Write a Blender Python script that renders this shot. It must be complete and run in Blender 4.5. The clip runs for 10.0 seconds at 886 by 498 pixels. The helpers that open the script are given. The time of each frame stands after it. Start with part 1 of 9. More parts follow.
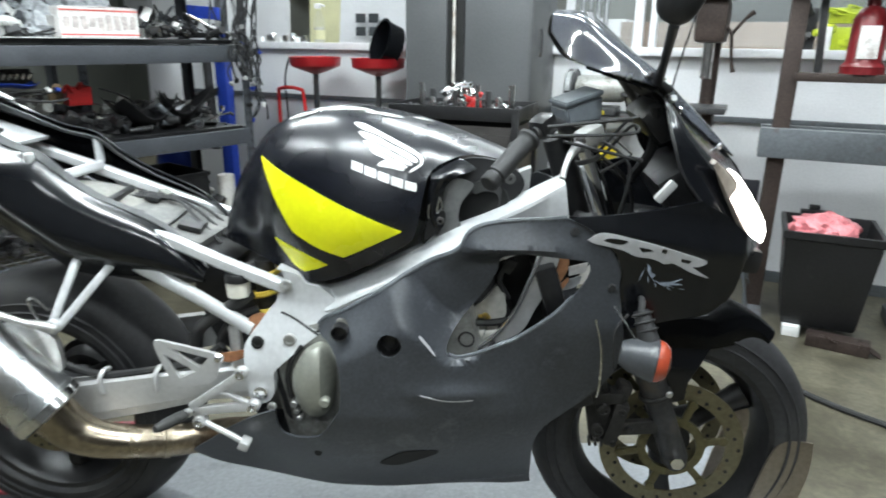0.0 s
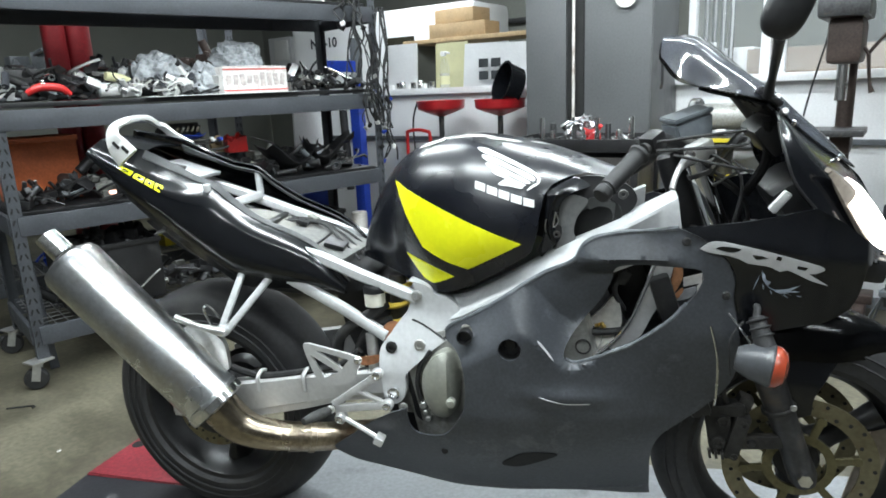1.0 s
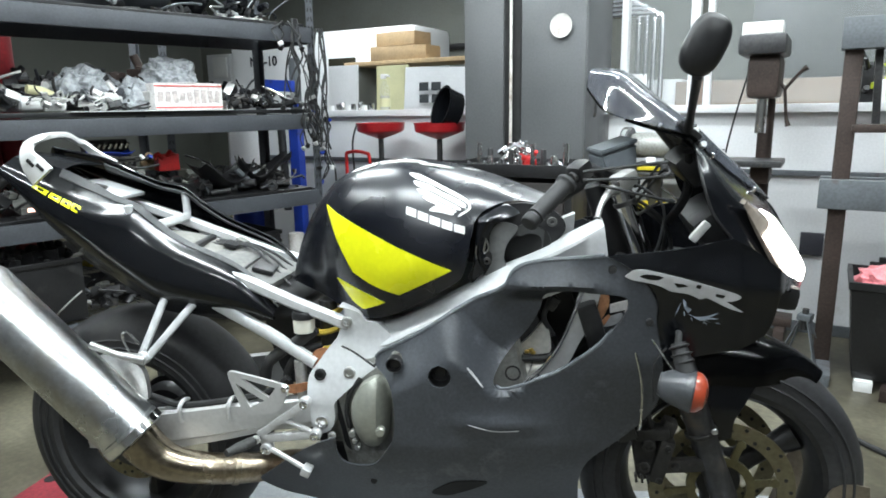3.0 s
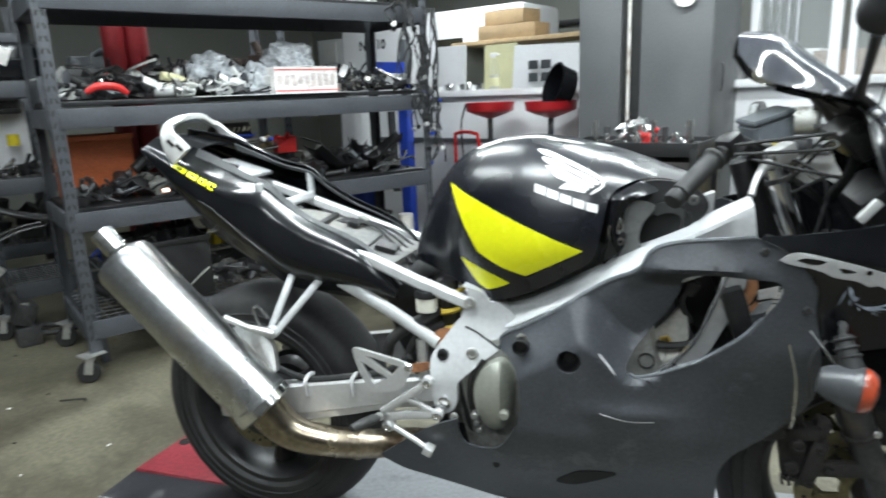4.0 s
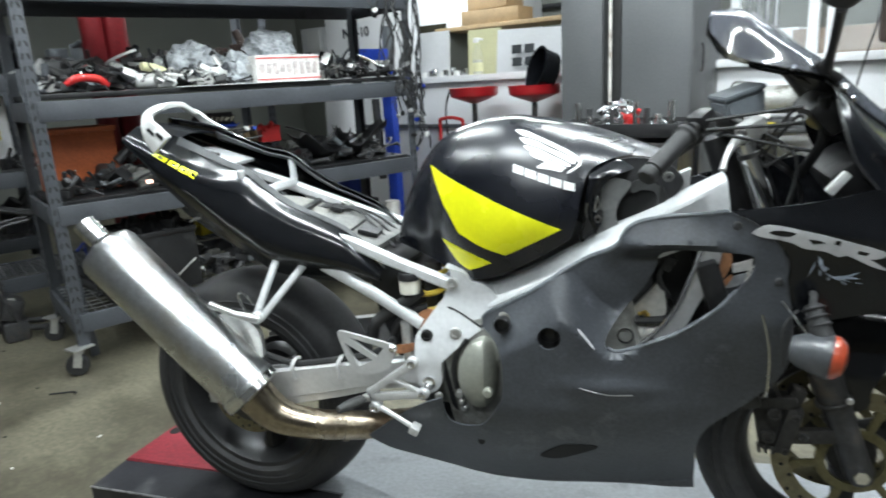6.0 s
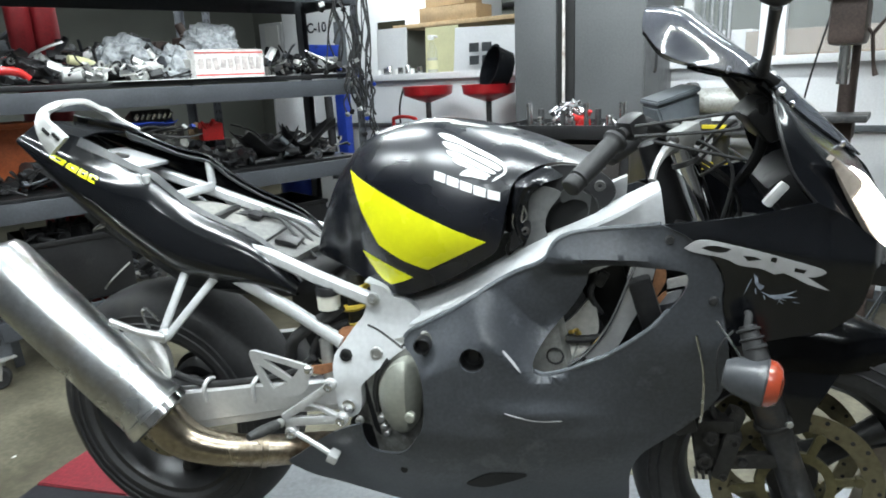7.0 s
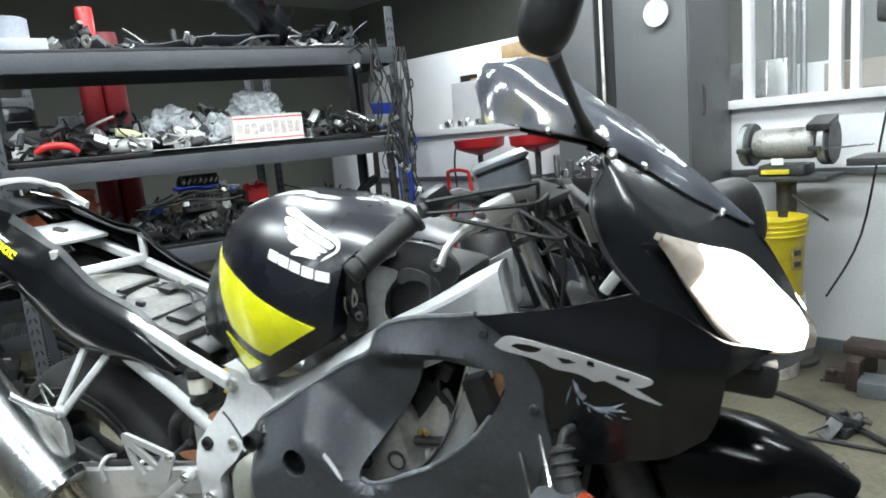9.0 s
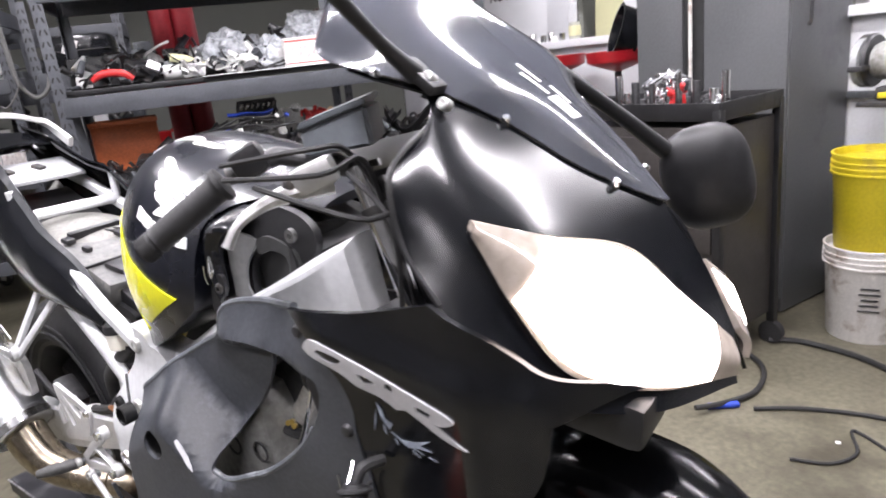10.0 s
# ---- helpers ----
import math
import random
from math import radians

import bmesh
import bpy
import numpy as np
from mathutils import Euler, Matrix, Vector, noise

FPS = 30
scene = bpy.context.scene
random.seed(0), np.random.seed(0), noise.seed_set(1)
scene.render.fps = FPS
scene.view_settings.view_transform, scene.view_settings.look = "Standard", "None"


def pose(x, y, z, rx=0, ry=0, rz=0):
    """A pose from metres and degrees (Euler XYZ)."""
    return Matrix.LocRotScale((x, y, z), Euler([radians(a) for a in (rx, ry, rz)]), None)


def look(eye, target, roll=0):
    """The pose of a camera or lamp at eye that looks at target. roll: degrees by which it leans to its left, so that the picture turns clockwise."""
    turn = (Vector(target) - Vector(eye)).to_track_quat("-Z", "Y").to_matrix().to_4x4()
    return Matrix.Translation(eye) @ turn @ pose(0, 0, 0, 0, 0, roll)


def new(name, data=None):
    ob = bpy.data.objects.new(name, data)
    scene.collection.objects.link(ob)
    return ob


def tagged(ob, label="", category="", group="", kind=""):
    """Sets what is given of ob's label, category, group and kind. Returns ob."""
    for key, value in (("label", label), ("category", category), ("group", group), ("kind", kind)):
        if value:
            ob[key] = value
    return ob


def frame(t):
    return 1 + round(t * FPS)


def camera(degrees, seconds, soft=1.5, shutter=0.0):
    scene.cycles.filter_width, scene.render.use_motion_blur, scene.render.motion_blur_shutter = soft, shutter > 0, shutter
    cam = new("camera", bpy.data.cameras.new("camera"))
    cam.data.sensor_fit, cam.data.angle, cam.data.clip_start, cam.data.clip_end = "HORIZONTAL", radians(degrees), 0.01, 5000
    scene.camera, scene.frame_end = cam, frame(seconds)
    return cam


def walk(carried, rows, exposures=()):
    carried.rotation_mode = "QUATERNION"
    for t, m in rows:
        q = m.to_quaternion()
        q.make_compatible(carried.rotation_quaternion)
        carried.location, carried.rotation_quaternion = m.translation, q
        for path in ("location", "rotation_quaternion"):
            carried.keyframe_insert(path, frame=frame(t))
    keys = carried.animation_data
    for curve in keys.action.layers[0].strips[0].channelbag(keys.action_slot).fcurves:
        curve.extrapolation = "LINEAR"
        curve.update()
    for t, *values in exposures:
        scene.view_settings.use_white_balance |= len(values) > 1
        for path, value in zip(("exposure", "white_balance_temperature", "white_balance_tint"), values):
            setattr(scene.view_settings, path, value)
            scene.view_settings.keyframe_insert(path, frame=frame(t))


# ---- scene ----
cam = camera(68.1, 10.0, 1.7, 0.4)
PATH = [
    (0, (0.0132, 0.0123, 1.2566), (-0.0035, 1.6896, 0.7234), 0.7),
    (0.5, (0.0273, -0.0766, 1.239), (-0.1936, 1.6007, 0.7524), -0.5),
    (1, (0.0299, -0.1109, 1.232), (-0.315, 1.5629, 0.8122), -2.5),
    (1.5, (0.0317, -0.1153, 1.2311), (-0.3159, 1.5611, 0.8237), -2.9),
    (2, (0.0317, -0.1047, 1.2329), (-0.3714, 1.5638, 0.8466), -2.3),
    (2.5, (0.0528, -0.0862, 1.2329), (-0.2561, 1.6051, 0.8562), -1.2),
    (2.7, (0.0563, -0.0986, 1.2408), (-0.1276, 1.613, 0.8747), -0.8),
    (3.8, (0.0053, -0.0757, 1.2276), (-0.3582, 1.599, 0.8272), -1.9),
    (4, (-0.0088, -0.0678, 1.225), (-0.4629, 1.5831, 0.8166), -2.2),
    (4.5, (-0.0352, -0.059, 1.217), (-0.6829, 1.5215, 0.7929), -3.1),
    (5, (-0.0326, -0.051, 1.2144), (-0.7374, 1.4986, 0.7691), -3.5),
    (5.5, (-0.0114, -0.0616, 1.2135), (-0.6054, 1.5365, 0.777), -3.6),
    (6, (0.0132, -0.0818, 1.2153), (-0.4145, 1.5673, 0.7744), -3.3),
    (6.2, (0.0194, -0.0889, 1.2162), (-0.3379, 1.5752, 0.7665), -2.5),
    (7.3, (0.1074, 0.1135, 1.2118), (-0.2244, 1.782, 0.7603), -2.7),
    (7.5, (0.1346, 0.1514, 1.2373), (-0.1725, 1.8137, 0.7489), -3.0),
    (8, (0.3485, 0.2279, 1.2074), (-0.0722, 1.8762, 0.7559), -2.3),
    (8.5, (0.4558, 0.2675, 1.2144), (-0.1575, 1.8691, 0.8193), -4.4),
    (9, (0.5174, 0.315, 1.2118), (-0.1558, 1.9114, 0.9038), -5.3),
    (9.5, (0.6318, 0.506, 1.21), (-0.1813, 2.0161, 0.8149), -4.7),
    (10, (0.7418, 0.6582, 1.2056), (-0.2226, 2.0478, 0.7181), -6.5),
]
walk(cam, [(t, look(eye, target, roll)) for t, eye, target, roll in PATH], [(0, 0.0, 6500, 10), (8.8, 0.0, 6500, 10), (9.4, 0.12, 6600, 14), (10, 0.36, 6850, 28)])

# ---- light ----
world = bpy.data.worlds.new("world")
scene.world = world
world.use_nodes = True
world.node_tree.nodes["Background"].inputs[0].default_value = (0.75, 0.85, 1.0, 1)
world.node_tree.nodes["Background"].inputs[1].default_value = 0.25
scene.view_settings.exposure = 0.08
CEIL = 3.3


# ---- materials ----
def mat(name, col, rough=0.5, metal=0.0, var=0.2, scale=6.0, fine=90.0, bump=0.15, coat=0.0,
        dirt=None, dirt_amount=0.45, dirt_scale=3.0, dirt_rough=0.8, emit=None, power=0.0, rand=0.0):
    """Base colour varied at two scales, optional patches of dirt, fine relief."""
    m = bpy.data.materials.new(name)
    m.use_nodes = True
    nt = m.node_tree
    n, l = nt.nodes, nt.links
    b = n["Principled BSDF"]
    tc = n.new("ShaderNodeTexCoord")
    big, small = n.new("ShaderNodeTexNoise"), n.new("ShaderNodeTexNoise")
    for node, s, d in ((big, scale, 5.0), (small, fine, 3.0)):
        node.inputs["Scale"].default_value, node.inputs["Detail"].default_value = s, d
        l.new(tc.outputs["Object"], node.inputs["Vector"])
    mix = n.new("ShaderNodeMix")
    mix.data_type = "RGBA"
    mix.inputs[6].default_value = (*[c * (1 - var) for c in col], 1)
    mix.inputs[7].default_value = (*[min(1.0, c * (1 + var)) for c in col], 1)
    add = n.new("ShaderNodeMath")
    add.operation = "ADD"
    half = n.new("ShaderNodeMath")
    half.operation = "MULTIPLY"
    half.inputs[1].default_value = 0.5
    l.new(big.outputs["Fac"], add.inputs[0])
    l.new(small.outputs["Fac"], add.inputs[1])
    l.new(add.outputs[0], half.inputs[0])
    ramp = n.new("ShaderNodeMapRange")
    ramp.inputs[1].default_value, ramp.inputs[2].default_value = 0.38, 0.62
    l.new(half.outputs[0], ramp.inputs[0])
    l.new(ramp.outputs[0], mix.inputs[0])
    colour, rsock = mix.outputs[2], None
    rr = n.new("ShaderNodeMapRange")
    rr.inputs[1].default_value, rr.inputs[2].default_value = 0.3, 0.7
    rr.inputs[3].default_value, rr.inputs[4].default_value = max(0.02, rough * 0.8), min(1, rough * 1.25)
    l.new(big.outputs["Fac"], rr.inputs[0])
    rsock = rr.outputs[0]
    if dirt:
        dn = n.new("ShaderNodeTexNoise")
        dn.inputs["Scale"].default_value, dn.inputs["Detail"].default_value, dn.inputs["Roughness"].default_value = dirt_scale, 9.0, 0.68
        l.new(tc.outputs["Object"], dn.inputs["Vector"])
        dr = n.new("ShaderNodeMapRange")
        dr.inputs[1].default_value, dr.inputs[2].default_value = 1 - dirt_amount, 1 - dirt_amount + 0.16
        l.new(dn.outputs["Fac"], dr.inputs[0])
        dm = n.new("ShaderNodeMix")
        dm.data_type = "RGBA"
        dm.inputs[7].default_value = (*dirt, 1)
        l.new(dr.outputs[0], dm.inputs[0])
        l.new(colour, dm.inputs[6])
        colour = dm.outputs[2]
        rm = n.new("ShaderNodeMix")
        rm.inputs[3].default_value = dirt_rough
        l.new(dr.outputs[0], rm.inputs[0])
        l.new(rsock, rm.inputs[2])
        rsock = rm.outputs[0]
    if rand:
        oi = n.new("ShaderNodeObjectInfo")
        rg = n.new("ShaderNodeMapRange")
        rg.inputs[3].default_value, rg.inputs[4].default_value = 1 - rand, 1 + rand
        l.new(oi.outputs["Random"], rg.inputs[0])
        hs = n.new("ShaderNodeHueSaturation")
        l.new(rg.outputs[0], hs.inputs["Value"])
        l.new(colour, hs.inputs["Color"])
        colour = hs.outputs[0]
    l.new(colour, b.inputs["Base Color"])
    l.new(rsock, b.inputs["Roughness"])
    b.inputs["Metallic"].default_value = metal
    b.inputs["Coat Weight"].default_value = coat
    b.inputs["Coat Roughness"].default_value = 0.04
    if bump:
        bp = n.new("ShaderNodeBump")
        bp.inputs["Strength"].default_value, bp.inputs["Distance"].default_value = bump, 0.004
        l.new(half.outputs[0], bp.inputs["Height"])
        l.new(bp.outputs[0], b.inputs["Normal"])
    if emit:
        b.inputs["Emission Color"].default_value = (*emit, 1)
        b.inputs["Emission Strength"].default_value = power
    return m


def glass(name, col, rough=0.02, alpha=0.35, ior=1.45):
    """Tinted clear plastic or glass."""
    m = bpy.data.materials.new(name)
    m.use_nodes = True
    nt = m.node_tree
    b = nt.nodes["Principled BSDF"]
    b.inputs["Base Color"].default_value = (*col, 1)
    b.inputs["Roughness"].default_value = rough
    b.inputs["IOR"].default_value = ior
    b.inputs["Alpha"].default_value = alpha
    return m


BLACK_GLOSS = mat("black_gloss_paint", (0.005, 0.0055, 0.007), 0.17, var=0.3, bump=0.01, coat=0.0, dirt=(0.012, 0.013, 0.015), dirt_amount=0.37, dirt_scale=14, dirt_rough=0.3)
TANK_PAINT = mat("black_tank_paint", (0.005, 0.006, 0.01), 0.26, var=0.3, bump=0.006, coat=0.0, dirt=(0.014, 0.016, 0.02), dirt_amount=0.36, dirt_scale=9, dirt_rough=0.4)
for m_, k_ in ((BLACK_GLOSS, 0.5), (TANK_PAINT, 0.75)):
    m_.node_tree.nodes["Principled BSDF"].inputs["Specular IOR Level"].default_value = k_
WHEEL_BLACK = mat("black_wheel_paint", (0.016, 0.016, 0.017), 0.4, 0.2, var=0.3, bump=0.06, dirt=(0.05, 0.046, 0.04), dirt_amount=0.42, dirt_scale=10)
GREY_PRIMER = mat("dark_grey_primer", (0.048, 0.052, 0.06), 0.4, var=0.22, scale=6, fine=160, bump=0.09, dirt=(0.1, 0.107, 0.12), dirt_amount=0.43, dirt_scale=10, dirt_rough=0.55)
BLACK_PLASTIC = mat("black_plastic", (0.01, 0.01, 0.011), 0.4, var=0.3, bump=0.05, dirt=(0.04, 0.039, 0.037), dirt_amount=0.4, dirt_scale=9)
BLACK_RUBBER = mat("black_rubber", (0.018, 0.018, 0.019), 0.6, var=0.25, bump=0.12, dirt=(0.07, 0.068, 0.064), dirt_amount=0.42, dirt_scale=5)
TYRE = mat("tyre_rubber", (0.022, 0.022, 0.024), 0.55, var=0.3, bump=0.12, dirt=(0.05, 0.049, 0.047), dirt_amount=0.47, dirt_scale=6)
SILVER = mat("silver_frame_paint", (0.62, 0.63, 0.64), 0.34, 0.2, var=0.08, bump=0.03, dirt=(0.3, 0.29, 0.28), dirt_amount=0.36, dirt_scale=12, dirt_rough=0.5)
ALU = mat("cast_aluminium", (0.58, 0.58, 0.57), 0.38, 0.8, var=0.14, bump=0.1, dirt=(0.2, 0.18, 0.15), dirt_amount=0.4, dirt_scale=10)
STEEL = mat("polished_stainless", (0.7, 0.7, 0.69), 0.2, 1.0, var=0.22, scale=5, bump=0.04, dirt=(0.36, 0.35, 0.32), dirt_amount=0.46, dirt_scale=9, dirt_rough=0.4)
PIPE = mat("heat_tinted_pipe", (0.4, 0.34, 0.26), 0.26, 1.0, var=0.3, scale=5, bump=0.03, dirt=(0.12, 0.08, 0.05), dirt_amount=0.5, dirt_scale=5, dirt_rough=0.5)
CHROME = mat("chrome", (0.86, 0.86, 0.87), 0.17, 1.0, var=0.06, bump=0.02, dirt=(0.35, 0.34, 0.33), dirt_amount=0.36, dirt_scale=14, dirt_rough=0.4)
FORK = mat("worn_fork_chrome", (0.75, 0.75, 0.76), 0.12, 1.0, var=0.1, bump=0.03, dirt=(0.4, 0.39, 0.38), dirt_amount=0.38, dirt_scale=12)
DARK_METAL = mat("dark_metal", (0.05, 0.05, 0.052), 0.45, 0.5, var=0.3, bump=0.1, dirt=(0.12, 0.1, 0.08), dirt_amount=0.44, dirt_scale=12)
SWING = mat("satin_swingarm", (0.58, 0.58, 0.58), 0.4, 0.4, var=0.08, bump=0.05, dirt=(0.4, 0.39, 0.36), dirt_amount=0.4, dirt_scale=9)
ENGINE = mat("engine_casting", (0.34, 0.34, 0.32), 0.5, 0.5, var=0.2, bump=0.12, dirt=(0.1, 0.09, 0.07), dirt_amount=0.47, dirt_scale=8)
COVER = mat("clutch_cover_paint", (0.40, 0.41, 0.36), 0.4, 0.45, var=0.1, bump=0.06, dirt=(0.2, 0.19, 0.15), dirt_amount=0.4, dirt_scale=9)
BRASS = mat("gold_anodised", (0.15, 0.135, 0.075), 0.36, 0.8, var=0.2, bump=0.08, dirt=(0.1, 0.085, 0.06), dirt_amount=0.46, dirt_scale=12)
DISC = mat("brake_disc_steel", (0.19, 0.17, 0.11), 0.42, 0.85, var=0.2, bump=0.08, dirt=(0.2, 0.15, 0.09), dirt_amount=0.45, dirt_scale=14)
YELLOW = mat("yellow_decal", (0.86, 0.86, 0.012), 0.3, var=0.04, bump=0.01, coat=0.4, dirt=(0.62, 0.62, 0.02), dirt_amount=0.34, dirt_scale=14, dirt_rough=0.4)
WHITE_DECAL = mat("white_decal", (0.78, 0.78, 0.77), 0.32, var=0.05, bump=0.01, dirt=(0.5, 0.5, 0.5), dirt_amount=0.36, dirt_scale=20, dirt_rough=0.5)
GREY_DECAL = mat("grey_decal", (0.46, 0.46, 0.47), 0.35, var=0.1, bump=0.02, dirt=(0.12, 0.12, 0.12), dirt_amount=0.38, dirt_scale=22)
ORANGE = mat("orange_lens", (0.32, 0.05, 0.022), 0.25, var=0.15, bump=0.1, coat=0.5, dirt=(0.4, 0.09, 0.05), dirt_amount=0.4, dirt_scale=20)
LEAF = mat("dead_leaf", (0.3, 0.13, 0.06), 0.7, var=0.3, scale=30, bump=0.2)
RED = mat("red_paint", (0.55, 0.02, 0.02), 0.34, var=0.14, bump=0.04, coat=0.3, dirt=(0.25, 0.03, 0.03), dirt_amount=0.4, dirt_scale=9)
DARK_RED = mat("dark_red_paint", (0.15, 0.008, 0.011), 0.4, var=0.2, bump=0.04, dirt=(0.1, 0.015, 0.015), dirt_amount=0.42, dirt_scale=9)
RED_PLATE = mat("worn_red_plate", (0.22, 0.022, 0.032), 0.5, var=0.3, bump=0.15, dirt=(0.16, 0.15, 0.15), dirt_amount=0.47, dirt_scale=4)
BLACK_PLATE = mat("black_lift_paint", (0.02, 0.02, 0.024), 0.4, var=0.3, bump=0.15, dirt=(0.1, 0.1, 0.105), dirt_amount=0.44, dirt_scale=7)
GREY_PLATE = mat("grey_lift_deck", (0.24, 0.25, 0.265), 0.5, var=0.15, bump=0.1, dirt=(0.14, 0.14, 0.14), dirt_amount=0.42, dirt_scale=5)
RACK = mat("grey_rack_steel", (0.062, 0.067, 0.077), 0.5, 0.1, var=0.15, bump=0.05, dirt=(0.05, 0.05, 0.055), dirt_amount=0.42, dirt_scale=6)
# near-black pieces stand in for the shade inside slots and holes
RACK_HOLE = mat("dark_slot", (0.01, 0.01, 0.01), 0.9, var=0.1, bump=0)
WIRE_DECK = mat("wire_deck", (0.3, 0.3, 0.31), 0.4, 0.7, var=0.1, bump=0.05)
CONCRETE = mat("stained_concrete", (0.13, 0.119, 0.084), 0.45, var=0.3, scale=3.2, fine=45, bump=0.12, dirt=(0.048, 0.042, 0.028), dirt_amount=0.55, dirt_scale=1.5, dirt_rough=0.42)
WALL_WHITE = mat("white_wall_paint", (0.72, 0.725, 0.74), 0.5, var=0.06, scale=3, bump=0.04, dirt=(0.5, 0.48, 0.46), dirt_amount=0.36, dirt_scale=2.2)
# cream taken down: the weak light on the far walls is in the colour
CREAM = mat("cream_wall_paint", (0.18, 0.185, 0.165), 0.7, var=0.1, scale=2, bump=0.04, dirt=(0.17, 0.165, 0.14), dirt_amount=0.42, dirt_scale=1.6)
# for unseen walls behind the camera, kept dark to deepen reflections
GREY_WALL = mat("grey_wall_paint", (0.1, 0.1, 0.1), 0.6, var=0.1, scale=2, bump=0.04, dirt=(0.08, 0.08, 0.075), dirt_amount=0.42, dirt_scale=1.6)
# unseen ceiling; cool tube light is put into its blue tint
CEILING = mat("ceiling_board", (0.72, 0.76, 0.82), 0.8, var=0.08, bump=0.05)
CABINET = mat("grey_cabinet_paint", (0.092, 0.095, 0.098), 0.42, 0.1, var=0.1, scale=2.5, bump=0.03, dirt=(0.105, 0.105, 0.11), dirt_amount=0.42, dirt_scale=3)
BLUE = mat("blue_paint", (0.02, 0.06, 0.42), 0.4, var=0.2, bump=0.05, dirt=(0.03, 0.04, 0.12), dirt_amount=0.42, dirt_scale=8)
ORANGE_PLASTIC = mat("orange_plastic", (0.42, 0.1, 0.03), 0.45, var=0.2, bump=0.05, dirt=(0.15, 0.05, 0.03), dirt_amount=0.44, dirt_scale=6)
YELLOW_BUCKET = mat("yellow_bucket_plastic", (0.55, 0.44, 0.02), 0.4, var=0.1, bump=0.05, dirt=(0.3, 0.22, 0.05), dirt_amount=0.43, dirt_scale=9)
WHITE_BUCKET = mat("dirty_white_plastic", (0.62, 0.6, 0.57), 0.45, var=0.1, bump=0.05, dirt=(0.3, 0.24, 0.2), dirt_amount=0.49, dirt_scale=11)
CARDBOARD = mat("cardboard", (0.36, 0.25, 0.14), 0.85, var=0.15, bump=0.1, dirt=(0.22, 0.15, 0.08), dirt_amount=0.4, dirt_scale=8)
WHITE_CARD = mat("white_printed_card", (0.7, 0.68, 0.66), 0.6, var=0.12, scale=25, bump=0.04, dirt=(0.42, 0.36, 0.33), dirt_amount=0.45, dirt_scale=22)
PAPER = mat("white_paper", (0.8, 0.8, 0.79), 0.7, var=0.05, bump=0.02)
BAG = mat("clear_plastic_bag", (0.6, 0.63, 0.66), 0.16, var=0.35, scale=20, fine=60, bump=0.7)
BAG.node_tree.nodes["Principled BSDF"].inputs["Alpha"].default_value = 0.62
WOOD = mat("raw_wood", (0.42, 0.3, 0.17), 0.7, var=0.2, scale=10, bump=0.1)
PALE_YELLOW = mat("pale_yellow_board", (0.62, 0.6, 0.36), 0.6, var=0.06, bump=0.03)
PINK = mat("pink_plastic_bag", (0.62, 0.2, 0.22), 0.35, var=0.25, scale=15, bump=0.5)
BEAM = mat("grey_press_paint", (0.11, 0.12, 0.13), 0.5, 0.2, var=0.2, bump=0.1, dirt=(0.09, 0.06, 0.05), dirt_amount=0.46, dirt_scale=5)
BROWN_IRON = mat("brown_iron", (0.05, 0.035, 0.03), 0.55, 0.4, var=0.3, bump=0.15)
BAR_RED = mat("red_ink", (0.6, 0.05, 0.04), 0.6, var=0.1, bump=0)
BAR_DARK = mat("dark_ink", (0.03, 0.03, 0.04), 0.6, var=0.1, bump=0)
YELLOW_LINE = mat("worn_yellow_line", (0.42, 0.31, 0.05), 0.6, var=0.25, bump=0.1, dirt=(0.15, 0.14, 0.1), dirt_amount=0.52, dirt_scale=9)
CHOCK = mat("wheel_chock_steel", (0.3, 0.26, 0.22), 0.38, 0.85, var=0.15, bump=0.06, dirt=(0.16, 0.12, 0.09), dirt_amount=0.42, dirt_scale=6)
LENS_LIT = mat("lit_headlight", (0.9, 0.9, 0.88), 0.2, var=0.02, bump=0, emit=(1.0, 0.95, 0.86), power=14.0)
GLOW_ORANGE = mat("lit_marker", (0.9, 0.4, 0.1), 0.3, var=0.02, bump=0, emit=(1.0, 0.45, 0.12), power=5.0)
GLOW_RED = mat("lit_tail", (0.9, 0.5, 0.4), 0.3, var=0.02, bump=0, emit=(1.0, 0.62, 0.5), power=2.5)
TUBE_LIT = mat("lit_tube", (0.9, 0.9, 0.9), 0.4, var=0.01, bump=0, emit=(0.9, 0.98, 1.0), power=34.0)


